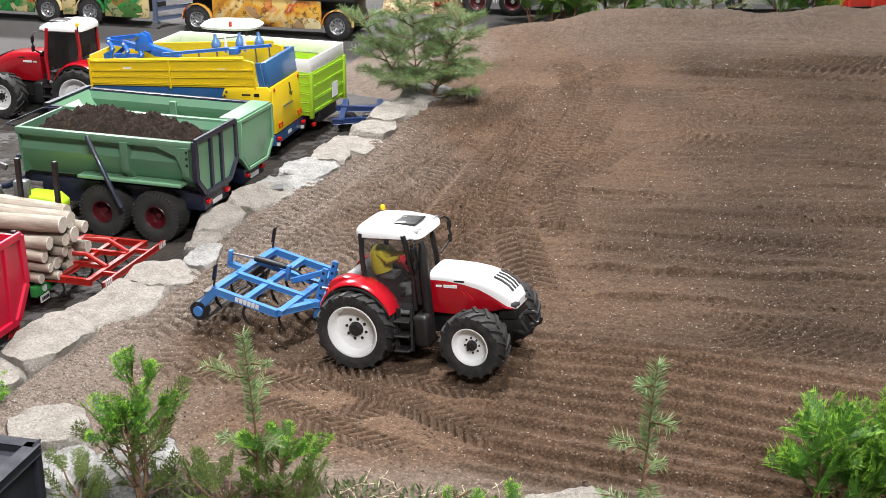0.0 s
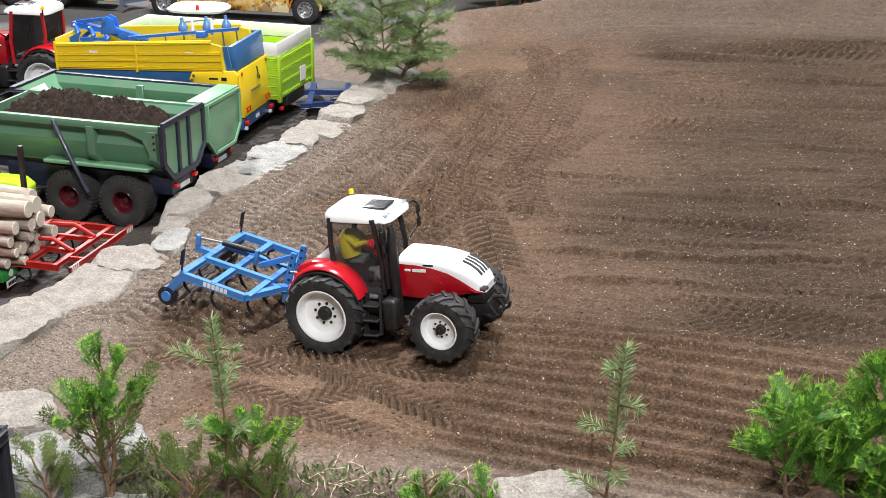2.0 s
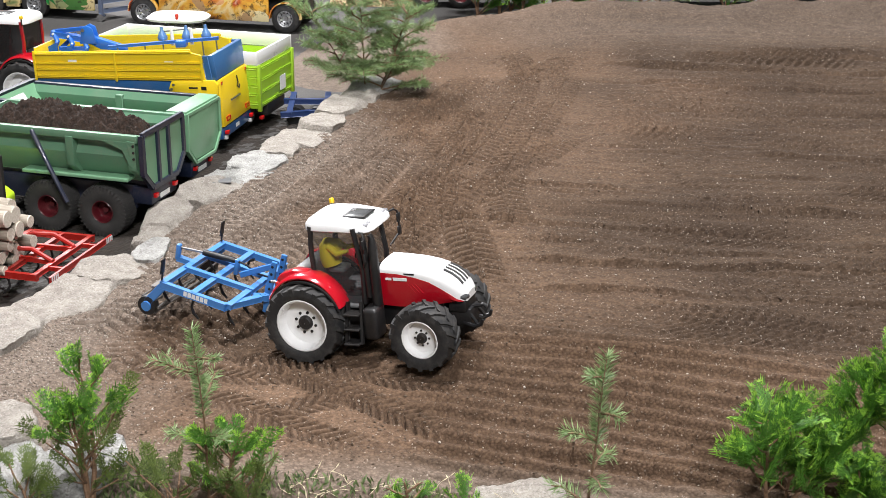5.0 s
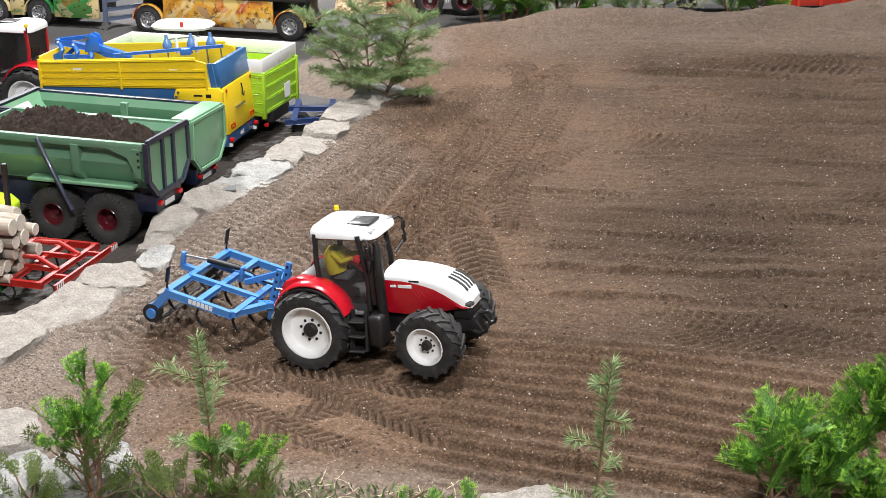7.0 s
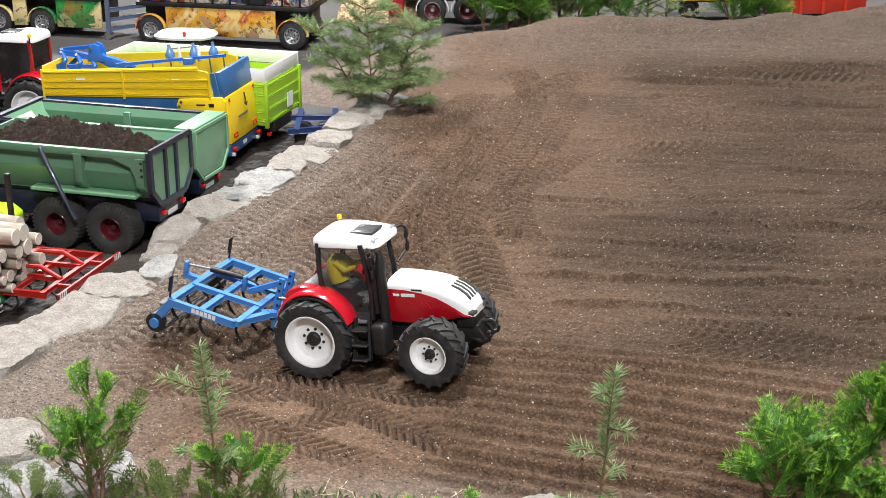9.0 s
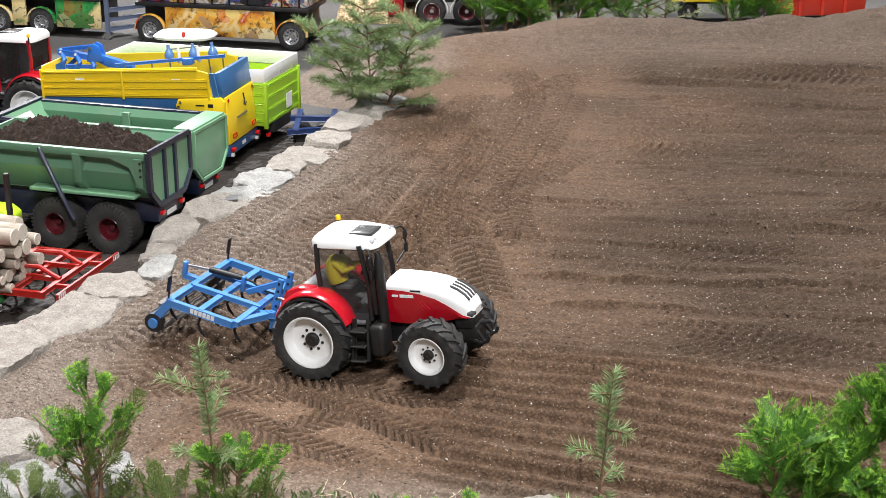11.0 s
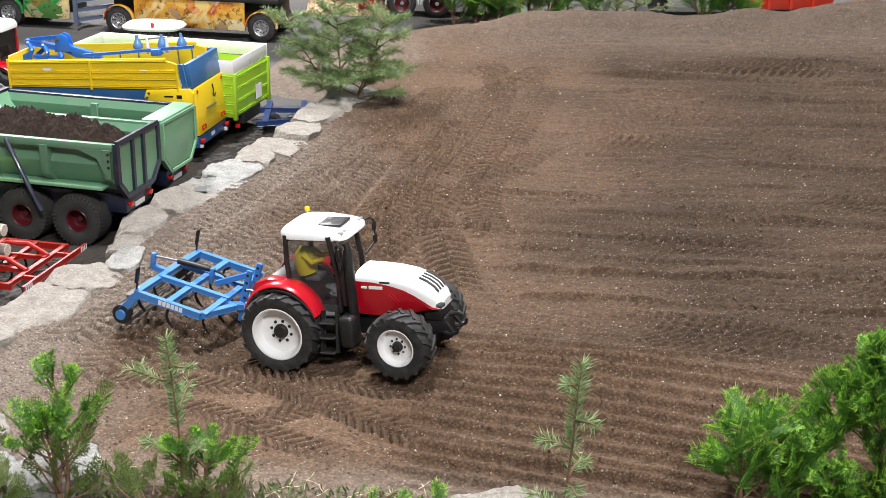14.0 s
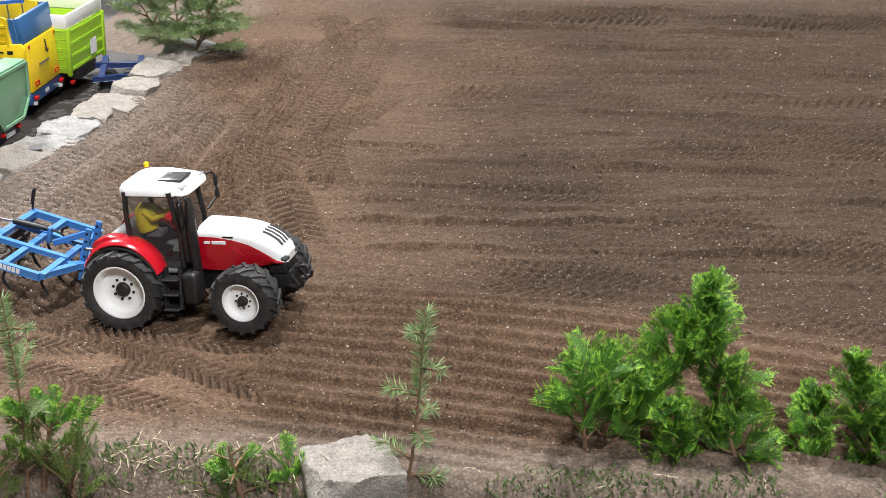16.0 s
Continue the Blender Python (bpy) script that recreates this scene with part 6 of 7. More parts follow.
# ---------- anthracite container at the field's corner ----------
def skip(m):
    sk = thing("container", m, "anthracite grey sheet metal toy container beside the corner stones", "container")
    L, W, H = 0.22, 0.2, 0.17
    for y0, y1 in ((0, 0.005), (W - 0.005, W)):
        bm = BM()
        box(bm, -L, 0, y0, y1, 0, H, 0.001)
        part("side_wall", bm, MAT["anthracite"], sk)
    for x0, x1 in ((-L, -L + 0.005), (-0.005, 0.0)):
        bm = BM()
        box(bm, x0, x1, 0.0052, W - 0.0052, 0, H, 0.001)
        part("end_wall", bm, MAT["anthracite"], sk)
    bm = BM()
    for a, b_ in (((-L, 0, H), (0.003, 0, H)), ((-L, W, H), (0.003, W, H)), ((0, 0, H), (0, W, H)), ((-L, 0, H), (-L, W, H))):
        beam(bm, a, b_, 0.014, 0.012, 0.002)
    part("rim_rail", bm, MAT["anthracite"], sk)
    for y in (0.0, W):
        bm = BM()
        beam(bm, (0.0, y, 0.0), (0.0, y, H), 0.012, 0.012, 0.002, (0, 1, 0))
        part("corner_post", bm, MAT["anthracite"], sk)
    bm = BM()
    box(bm, -L, 0, 0, W, 0.0, 0.005)
    part("bottom", bm, MAT["anthracite"], sk)
    bm = BM()
    box(bm, -L + 0.006, -0.006, 0.006, W - 0.006, H - 0.008, H - 0.003)
    part("cover", bm, MAT["anthracite"], sk)
    bm = BM()
    box(bm, -0.1, -0.05, W - 0.06, W - 0.02, H - 0.0028, H - 0.0018)
    part("label_sheet", bm, MAT["white"], sk)
    return sk


skip(pose(-0.548, 1.195, -0.09, 0, 0, -12))


# ---------- show trucks behind the lot ----------
def mural_mat(name, seed, cols, blots, share_of_blots, scale=7.0):
    """Airbrushed picture: soft clouds of colour with hard-edged blots and dark outlines over them."""
    m, nt, b = material(name)
    co = coords(nt)
    off = nt.nodes.new("ShaderNodeVectorMath")
    off.operation = "ADD"
    off.inputs[1].default_value = (seed, seed * 0.7, 0)
    nt.links.new(co, off.inputs[0])
    warp = node(nt, "ShaderNodeTexNoise", Scale=scale, Detail=4.0, Distortion=1.2)
    nt.links.new(off.outputs[0], warp.inputs["Vector"])
    n = len(cols)
    c = ramp(nt, warp.outputs[0], [(0.3 + 0.42 * k / (n - 1), cc) for k, cc in enumerate(cols)])
    push = nt.nodes.new("ShaderNodeVectorMath")
    push.operation = "MULTIPLY_ADD"
    nt.links.new(warp.outputs["Color"], push.inputs[0])
    push.inputs[1].default_value = (0.09, 0.09, 0.09)
    nt.links.new(off.outputs[0], push.inputs[2])
    cells = node(nt, "ShaderNodeTexVoronoi", Scale=scale * 3.6)
    nt.links.new(push.outputs[0], cells.inputs["Vector"])
    pick = nt.nodes.new("ShaderNodeSeparateColor")
    nt.links.new(cells.outputs["Color"], pick.inputs[0])
    k = len(blots)
    blot = ramp(nt, pick.outputs[0], [(j / k, cc) for j, cc in enumerate(blots)])
    mask = ramp(nt, pick.outputs[1], [(share_of_blots, (1, 1, 1)), (share_of_blots + 0.02, (0, 0, 0))])
    c = mix(nt, mask, c, blot)
    fine = noise_tex(nt, off.outputs[0], scale * 9, 4, 0.65)
    c = mix(nt, ramp(nt, fine, [(0.36, (0.75, 0.75, 0.75)), (0.45, (0, 0, 0))]), c, (0.025, 0.015, 0.012))
    nt.links.new(c, b.inputs["Base Color"])
    b.inputs["Roughness"].default_value = 0.25
    b.inputs["Coat Weight"].default_value = 0.5
    return m


MURAL_A = mural_mat("airbrushed_upper", 2.0, [(0.01, 0.01, 0.015), (0.03, 0.03, 0.05), (0.5, 0.03, 0.02), (0.8, 0.74, 0.62), (0.05, 0.1, 0.25), (0.75, 0.7, 0.6), (0.5, 0.2, 0.03), (0.01, 0.01, 0.01)], [(0.7, 0.66, 0.58), (0.45, 0.02, 0.02), (0.04, 0.1, 0.3), (0.75, 0.45, 0.12), (0.02, 0.02, 0.025)], 0.55, 9.0)
MURAL_B = mural_mat("airbrushed_amber", 7.0, [(0.05, 0.02, 0.01), (0.45, 0.17, 0.02), (0.72, 0.36, 0.04), (0.8, 0.62, 0.3), (0.74, 0.4, 0.05), (0.5, 0.08, 0.02), (0.8, 0.7, 0.5)], [(0.8, 0.6, 0.2), (0.3, 0.1, 0.02), (0.85, 0.72, 0.4), (0.6, 0.1, 0.03)], 0.3, 6.0)
MURAL_C = mural_mat("airbrushed_green", 4.0, [(0.72, 0.58, 0.28), (0.68, 0.56, 0.3), (0.7, 0.55, 0.25), (0.02, 0.2, 0.05), (0.03, 0.3, 0.06), (0.3, 0.05, 0.02)], [(0.75, 0.62, 0.34), (0.03, 0.22, 0.05), (0.4, 0.12, 0.03)], 0.25, 6.0)


def truck_wheel(parent, x, y, R, w, s, rimmat):
    hub = part("wheel", lathe(BM(), [(0.0005, s * w * 0.3), (R * 0.14, s * w * 0.3), (R * 0.2, s * w * 0.1)], 18), MAT["chrome"], parent)
    hub.matrix_local = pose(x, y, R)
    bm = BM()
    prof = [(R * 0.56, -0.42 * w), (R * 0.62, -0.5 * w), (R * 0.86, -0.5 * w), (R * 0.97, -0.42 * w), (R, -0.3 * w), (R, 0.3 * w), (R * 0.97, 0.42 * w), (R * 0.86, 0.5 * w), (R * 0.62, 0.5 * w), (R * 0.56, 0.42 * w)]
    lathe(bm, prof, 40)
    part("tyre", bm, MAT["rubber"], hub)
    bm = BM()
    lathe(bm, [(R * 0.58, s * 0.42 * w), (R * 0.56, s * 0.5 * w), (R * 0.5, s * 0.44 * w), (R * 0.46, s * 0.2 * w), (R * 0.3, s * 0.12 * w), (R * 0.16, s * 0.2 * w), (0.0005, s * 0.2 * w)], 36)
    part("rim", bm, rimmat, hub, "polished rim")
    for k in range(10):
        a = 2 * math.pi * k / 10
        bm = BM()
        cx, cz = R * 0.38 * math.cos(a), R * 0.38 * math.sin(a)
        tube(bm, [(cx, s * 0.1 * w, cz), (cx, s * 0.2 * w, cz)], R * 0.055, 8)
        part("rim_hole", bm, MAT["black"], hub)
    return hub


def show_trailer(m, L0, L1, wheels, R, skirt_mat, label, windows, arches):
    tr = thing("show_truck", m, label, "truck", "show trucks")
    W, z0, z1, z2 = 0.18, 0.032, 0.118, 0.30
    # skirt in pieces between the wheel arches
    xs = [L0]
    for x in wheels:
        xs += [x - R * 1.18, x + R * 1.18]
    xs.append(L1)
    for a, b_ in zip(xs[::2], xs[1::2]):
        if b_ - a > 0.015:
            bm = BM()
            box(bm, a, b_, -0.006, 0.004, z0, z1, 0.002)
            part("skirt", bm, skirt_mat, tr, "airbrushed amber skirt panel")
    if arches:
        for x in wheels:
            bm = BM()
            rings = []
            for k in range(19):
                a = math.pi * k / 18
                rings.append([(x + rr * math.cos(a), y, R + rr * math.sin(a)) for y, rr in ((-0.010, R * 1.05), (-0.010, R * 1.14), (0.006, R * 1.14), (0.006, R * 1.05))])
            loft(bm, rings)
            part("wheel_arch", bm, skirt_mat, tr)
    bm = BM()
    box(bm, L0, L1, -0.0085, W, z1, z1 + 0.012, 0.001)
    part("waist_band", bm, MAT["black"], tr)
    bm = BM()
    box(bm, L0 + 0.004, L1 - 0.004, 0.0, W, z1 + 0.0125, z2, 0.004)
    part("body", bm, MURAL_A, tr, "airbrushed upper body")
    n = max(2, int((L1 - L0) / 0.052))
    for k in range(n):
        bm = BM()
        x = L0 + (k + 0.5) * (L1 - L0) / n
        box(bm, x - 0.0025, x + 0.0025, -0.005, -0.0004, z1 + 0.013, z2 - 0.01, 0.0006)
        part("body_rib", bm, MAT["black"], tr)
    bm = BM()
    box(bm, L0 + 0.01, L1 - 0.01, 0.04, W - 0.04, 0.045, z1 - 0.002, 0.002)
    part("chassis", bm, MAT["black"], tr)
    for x in wheels:
        truck_wheel(tr, x, 0.01, R, 0.036, -1, MAT["silver"])
        truck_wheel(tr, x, W - 0.018, R, 0.034, 1, MAT["chrome"])
    return tr


show_trailer(pose(-0.454, 4.208, GROUND, 0, 0, -12.7), -0.50, 0.055, (-0.457, 0.0), 0.044, MURAL_B, "airbrushed amber and red show truck trailer with polished rims", True, True)
t1 = show_trailer(pose(-1.266, 4.425, GROUND, 0, 0, -13.5), -0.5, 0.205, (-0.15, 0.0), 0.044, MURAL_C, "airbrushed cream and green show truck trailer with polished rims", True, True)
# step and coupling at the first trailer's end
bm = BM()
for k in range(3):
    beam(bm, (0.22, 0.0, 0.03 + 0.03 * k), (0.30, 0.12, 0.03 + 0.03 * k), 0.012, 0.012)
beam(bm, (0.225, 0.0, 0.02), (0.225, 0.0, 0.13), 0.012, 0.012, 0.001, (0, 1, 0))
part("coupling_frame", bm, paint("slate_blue_steel", (0.1, 0.13, 0.2), 0.45), t1, "slate blue coupling frame")
bm = BM()
tube(bm, [(0.225, -0.01, 0.012), (0.225, 0.01, 0.012)], 0.012, 16)
part("jockey_wheel", bm, MAT["chrome"], t1)


def dark_truck(m):
    dt = thing("show_truck", m, "black toy truck with white-lined arches and red rims", "truck", "show trucks")
    R, W = 0.046, 0.18
    bm = BM()
    box(bm, -0.03, 0.42, 0.004, W, 0.075, 0.3, 0.004)
    part("body", bm, MAT["black"], dt)
    bm = BM()
    box(bm, -0.085, -0.035, 0.0, W, 0.03, 0.3, 0.006)
    part("cab_end", bm, MAT["red"], dt)
    for x in (0.06, 0.175):
        truck_wheel(dt, x, 0.012, R, 0.034, -1, MAT["wine"])
        bm = BM()
        rings = []
        for k in range(21):
            a = math.pi * (-0.02 + 1.04 * k / 20)
            rings.append([(x + rr * math.cos(a), y, R + rr * math.sin(a)) for y, rr in ((-0.004, R * 1.13), (-0.004, R * 1.19), (0.004, R * 1.19), (0.004, R * 1.13))])
        loft(bm, rings)
        part("arch_line", bm, MAT["white"], dt, "white arch line")
        bm = BM()
        lathe(bm, [(R * 0.62, -0.002), (R * 0.57, -0.004), (R * 0.55, -0.002)], 36, c=(x, 0, R))
        part("rim_ring", bm, MAT["white"], dt)
    return dt


dark_truck(pose(-0.095, 4.62, GROUND, 0, 0, -3))


# ---------- wood chips, far machines ----------
def chip_mat():
    m, nt, b = material("wood_chips")
    co = coords(nt, False)
    v = node(nt, "ShaderNodeTexVoronoi", Scale=130.0)
    nt.links.new(co, v.inputs["Vector"])
    nt.links.new(ramp(nt, v.outputs["Color"], [(0.2, (0.3, 0.2, 0.1)), (0.6, (0.62, 0.47, 0.28))]), b.inputs["Base Color"])
    b.inputs["Roughness"].default_value = 0.9
    bump(nt, b, v.outputs["Distance"], 0.01, 0.9)
    return m


heap("chip_pile", pose(-0.21, 4.80, GROUND), 0.30, 0.34, -0.01, 0.105, 9.0, chip_mat(), "heap of pale wood chips between the trucks", "wood chips", 60)


def low_loader(m):
    lo = thing("low_loader", m, "black low loader with yellow edge stripe behind the bank", "trailer")
    bm = BM()
    box(bm, 0, 0.42, 0, 0.15, 0.06, 0.085, 0.002)
    part("deck", bm, MAT["black"], lo)
    bm = BM()
    box(bm, 0.0, 0.42, -0.004, -0.0005, 0.066, 0.078, 0.0005)
    part("edge_stripe", bm, MAT["yellow"], lo)
    for k in range(3):
        bm = BM()
        box(bm, 0.02 + 0.15 * k, 0.07 + 0.15 * k, 0.02, 0.1, 0.0855, 0.097, 0.002)
        part("timber_block", bm, MAT["cut"], lo)
    for x in (0.06, 0.3):
        truck_wheel(lo, x, 0.02, 0.035, 0.03, -1, MAT["grey"])
    return lo


low_loader(pose(0.76, 4.66, GROUND + 0.005, 0, 0, 0))


def red_skip(m):
    rs = thing("skip", m, "red steel skip behind the soil bank", "container")
    bm = BM()
    prism(bm, [(-0.02, 0.0), (-0.035, 0.16), (0.3, 0.16), (0.285, 0.0)], 0.0, 0.18, "y", 0.003)
    part("body", bm, MAT["orange"], rs)
    for x in (0.05, 0.13, 0.21):
        bm = BM()
        beam(bm, (x, -0.003, 0.0), (x, -0.003, 0.155), 0.012, 0.008, 0.001, (0, 1, 0))
        part("rib", bm, MAT["orange"], rs)
    bm = BM()
    box(bm, -0.04, 0.305, -0.008, 0.188, 0.155, 0.165, 0.002)
    part("rim_rail", bm, MAT["orange"], rs)
    return rs


red_skip(pose(1.13, 4.62, GROUND + 0.03, 0, 0, 12))

# ---------- greenery ----------
def leaf_mat(name, dark, light, gloss=0.45):
    m, nt, b = material(name)
    geo = nt.nodes.new("ShaderNodeNewGeometry")
    co = coords(nt)
    n1 = noise_tex(nt, co, 30, 3, 0.6)
    c = mix(nt, geo.outputs["Random Per Island"], dark, light)
    c = mix(nt, ramp(nt, n1, [(0.35, (0, 0, 0)), (0.65, (0.7, 0.7, 0.7))]), c, light)
    nt.links.new(c, b.inputs["Base Color"])
    b.inputs["Roughness"].default_value = gloss
    tl = nt.nodes.new("ShaderNodeBsdfTranslucent")
    nt.links.new(c, tl.inputs[0])
    ms = nt.nodes.new("ShaderNodeMixShader")
    ms.inputs[0].default_value = 0.3
    nt.links.new(b.outputs[0], ms.inputs[1])
    nt.links.new(tl.outputs[0], ms.inputs[2])
    nt.links.new(ms.outputs[0], nt.nodes["Material Output"].inputs[0])
    return m


MAT["thuja"] = leaf_mat("cypress_green", (0.03, 0.105, 0.014), (0.1, 0.25, 0.03))
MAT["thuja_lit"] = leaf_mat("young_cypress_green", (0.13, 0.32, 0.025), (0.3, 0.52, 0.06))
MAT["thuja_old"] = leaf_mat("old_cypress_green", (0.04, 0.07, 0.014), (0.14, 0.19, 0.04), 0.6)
MAT["needle"] = leaf_mat("fir_needle_green", (0.1, 0.175, 0.06), (0.27, 0.38, 0.16))
MAT["moss"] = leaf_mat("moss_green", (0.035, 0.06, 0.02), (0.16, 0.21, 0.08), 0.7)
MAT["straw"] = leaf_mat("dry_straw", (0.4, 0.33, 0.2), (0.62, 0.55, 0.38), 0.7)
MAT["twig"] = wood_mat("twig_bark", (0.1, 0.055, 0.03), (0.24, 0.14, 0.08), 300)


class Leaves:
    """Gathers small leaf bodies and turns them into one mesh."""

    def __init__(self):
        self.v, self.f = [], []

    def sprig(self, p, q, w, nrm, thick=0.5):
        d = q - p
        s = d.cross(nrm)
        if s.length < 1e-9:
            s = d.orthogonal()
        s.normalize()
        n = s.cross(d).normalized()
        m = p + d * 0.45
        i = len(self.v)
        self.v += [p[:], (m + s * w)[:], (m - s * w)[:], (m + n * w * thick)[:], q[:]]
        self.f += [(i, i + 1, i + 3), (i, i + 3, i + 2), (i + 1, i + 4, i + 3), (i + 3, i + 4, i + 2)]

    def blade(self, p, q, w, nrm):
        d = q - p
        s = d.cross(nrm)
        if s.length < 1e-9:
            s = d.orthogonal()
        s.normalize()
        m = p + d * 0.5
        i = len(self.v)
        self.v += [p[:], (m + s * w)[:], q[:], (m - s * w)[:]]
        self.f += [(i, i + 1, i + 2, i + 3)]

    def object(self, name, mat, parent=None):
        me = bpy.data.meshes.new(name)
        me.from_pydata(self.v, [], self.f)
        me.materials.append(mat)
        ob = new(name, me)
        if parent:
            ob.parent = parent
        return ob


def turned(v, axis, deg):
    return Matrix.Rotation(radians(deg), 3, axis) @ v


def curve_pts(rnd, p, d, L, n, bend=0.25, lift=0.0):
    pts, d = [p.copy()], d.normalized()
    for k in range(n):
        d = (d + Vector((rnd.uniform(-1, 1), rnd.uniform(-1, 1), rnd.uniform(-1, 1))) * bend * 0.4 + Vector((0, 0, lift))).normalized()
        pts.append(pts[-1] + d * (L / n))
    return pts


def cypress_spray(lv, lit, rnd, p, d, nrm, L, w=0.00092):
    """One soft plume of scale leaves: a nodding axis with overlapping side shoots in one plane."""
    n = max(6, int(L / 0.0046))
    pts = curve_pts(rnd, p, d, L, n, 0.16, -0.012)
    for k in range(n):
        a, b = pts[k], pts[k + 1]
        t = (b - a).normalized()
        tip = k / n
        (lit if tip > 0.72 else lv).sprig(a, b + t * 0.003, w * 0.85, nrm)
        reach = L * 0.46 * math.sin(math.pi * (0.2 + 0.78 * tip)) * rnd.uniform(0.75, 1.15)
        for s in (-1, 1):
            sd = turned(t, nrm, s * rnd.uniform(34, 50))
            m = max(2, int(reach / 0.0062))
            prev = a
            for j in range(m):
                fr = (j + 1) / m
                nx = a + sd * reach * fr + t * reach * 0.32 * fr * fr + nrm * (rnd.uniform(-0.0012, 0.0012) - 0.12 * reach * fr * fr)
                tg = lit if (fr > 0.7 and tip > 0.25 and rnd.random() < 0.75) else lv
                run = nx - prev
                tg.sprig(prev, nx + run * 0.4, w * (1.1 - 0.35 * fr), nrm)
                for s2 in (-1, 1):
                    td = turned(run.normalized(), nrm, s2 * rnd.uniform(32, 46))
                    tg.sprig(prev + run * 0.2, prev + run * 0.2 + td * (0.0045 + 0.12 * reach * (1.1 - fr)), w * 0.85, nrm)
                prev = nx


def cypress(m, H, W, sprays, seed, label, lean=(0, 0), stems=1, spray_len=(0.04, 0.07), bare=0.22, cone=0.0, aged=0.0):
    rnd = random.Random(seed)
    sh = thing("cypress_sprig", m, label, "shrub", "green sprigs along the field edge")
    lv, lit, old = Leaves(), Leaves(), Leaves()
    for st in range(stems):
        ang = rnd.uniform(0, 6.28)
        d = Vector((lean[0] + 0.28 * math.cos(ang) * (stems > 1), lean[1] + 0.28 * math.sin(ang) * (stems > 1), 1.0))
        pts = curve_pts(rnd, Vector((0, 0, -0.01)), d, H * (1.0 if st == 0 else rnd.uniform(0.6, 0.85)), 10, 0.22, 0.03)
        part("stem", tube(BM(), pts, [0.0036 * (1 - 0.75 * k / 10) for k in range(11)], 7), MAT["twig"], sh, "thin brown stem")
        for k in range(sprays // stems):
            f = bare + (1 - bare) * ((k + rnd.random()) / (sprays // stems))
            i = min(9, int(f * 10))
            p = pts[i].lerp(pts[i + 1], f * 10 - i)
            az = k * 2.4 + rnd.uniform(-0.5, 0.5)
            width = W * (0.45 + 0.6 * math.sin(math.pi * min(1.0, (f - bare) / (1 - bare) * 0.85 + 0.12)))
            width *= 1 - cone * (f - bare) / (1 - bare)
            out = Vector((math.cos(az), math.sin(az), rnd.uniform(0.35, 1.1)))
            reach = width * rnd.uniform(0.25, 0.75)
            tw = curve_pts(rnd, p, out, reach, 3, 0.2, 0.1)
            if reach > 0.012:
                part("twig", tube(BM(), tw, [0.0014, 0.0012, 0.001, 0.0008], 5), MAT["twig"], sh)
            dd = (tw[-1] - tw[-2]).normalized()
            nrm = turned(dd.orthogonal().normalized(), dd, rnd.uniform(0, 360))
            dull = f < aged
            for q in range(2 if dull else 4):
                base = tw[-1 - q % 3]
                dq = (dd + Vector((rnd.uniform(-0.8, 0.8), rnd.uniform(-0.8, 0.8), rnd.uniform(-0.1, 0.7)))).normalized()
                nq = turned((nrm - dq * nrm.dot(dq)).normalized(), dq, rnd.uniform(-70, 70))
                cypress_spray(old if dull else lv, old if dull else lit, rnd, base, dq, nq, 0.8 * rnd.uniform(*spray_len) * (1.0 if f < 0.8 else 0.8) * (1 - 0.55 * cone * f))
    if aged < 1:
        lv.object("foliage", MAT["thuja"], sh)
        tips = lit.object("young_foliage", MAT["thuja_lit"], sh)
        tips["label"] = "bright yellow-green young shoots"
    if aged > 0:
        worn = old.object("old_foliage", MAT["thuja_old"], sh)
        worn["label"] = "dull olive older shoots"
    return sh


def needle_branch(lv, rnd, pts, ln=0.013, dens=0.0011, w=0.0007, start=0.1):
    total = sum((b - a).length for a, b in zip(pts, pts[1:]))
    n = int(total / dens)
    for k in range(n):
        f = start + (1 - start) * k / n
        x = f * (len(pts) - 1)
        i = min(len(pts) - 2, int(x))
        p = pts[i].lerp(pts[i + 1], x - i)
        t = (pts[i + 1] - pts[i]).normalized()
        side = t.orthogonal().normalized()
        az = rnd.choice((0, 180)) + rnd.uniform(-55, 55)
        flat = Vector((0, 0, 1)).cross(t)
        side = flat.normalized() if flat.length > 0.2 else side
        o = turned(side, t, az)
        q = p + (o + t * rnd.uniform(0.4, 0.9)).normalized() * ln * rnd.uniform(0.7, 1.1)
        lv.blade(p, q, w * 0.85, Vector((rnd.uniform(-1, 1), rnd.uniform(-1, 1), rnd.uniform(-1, 1))))


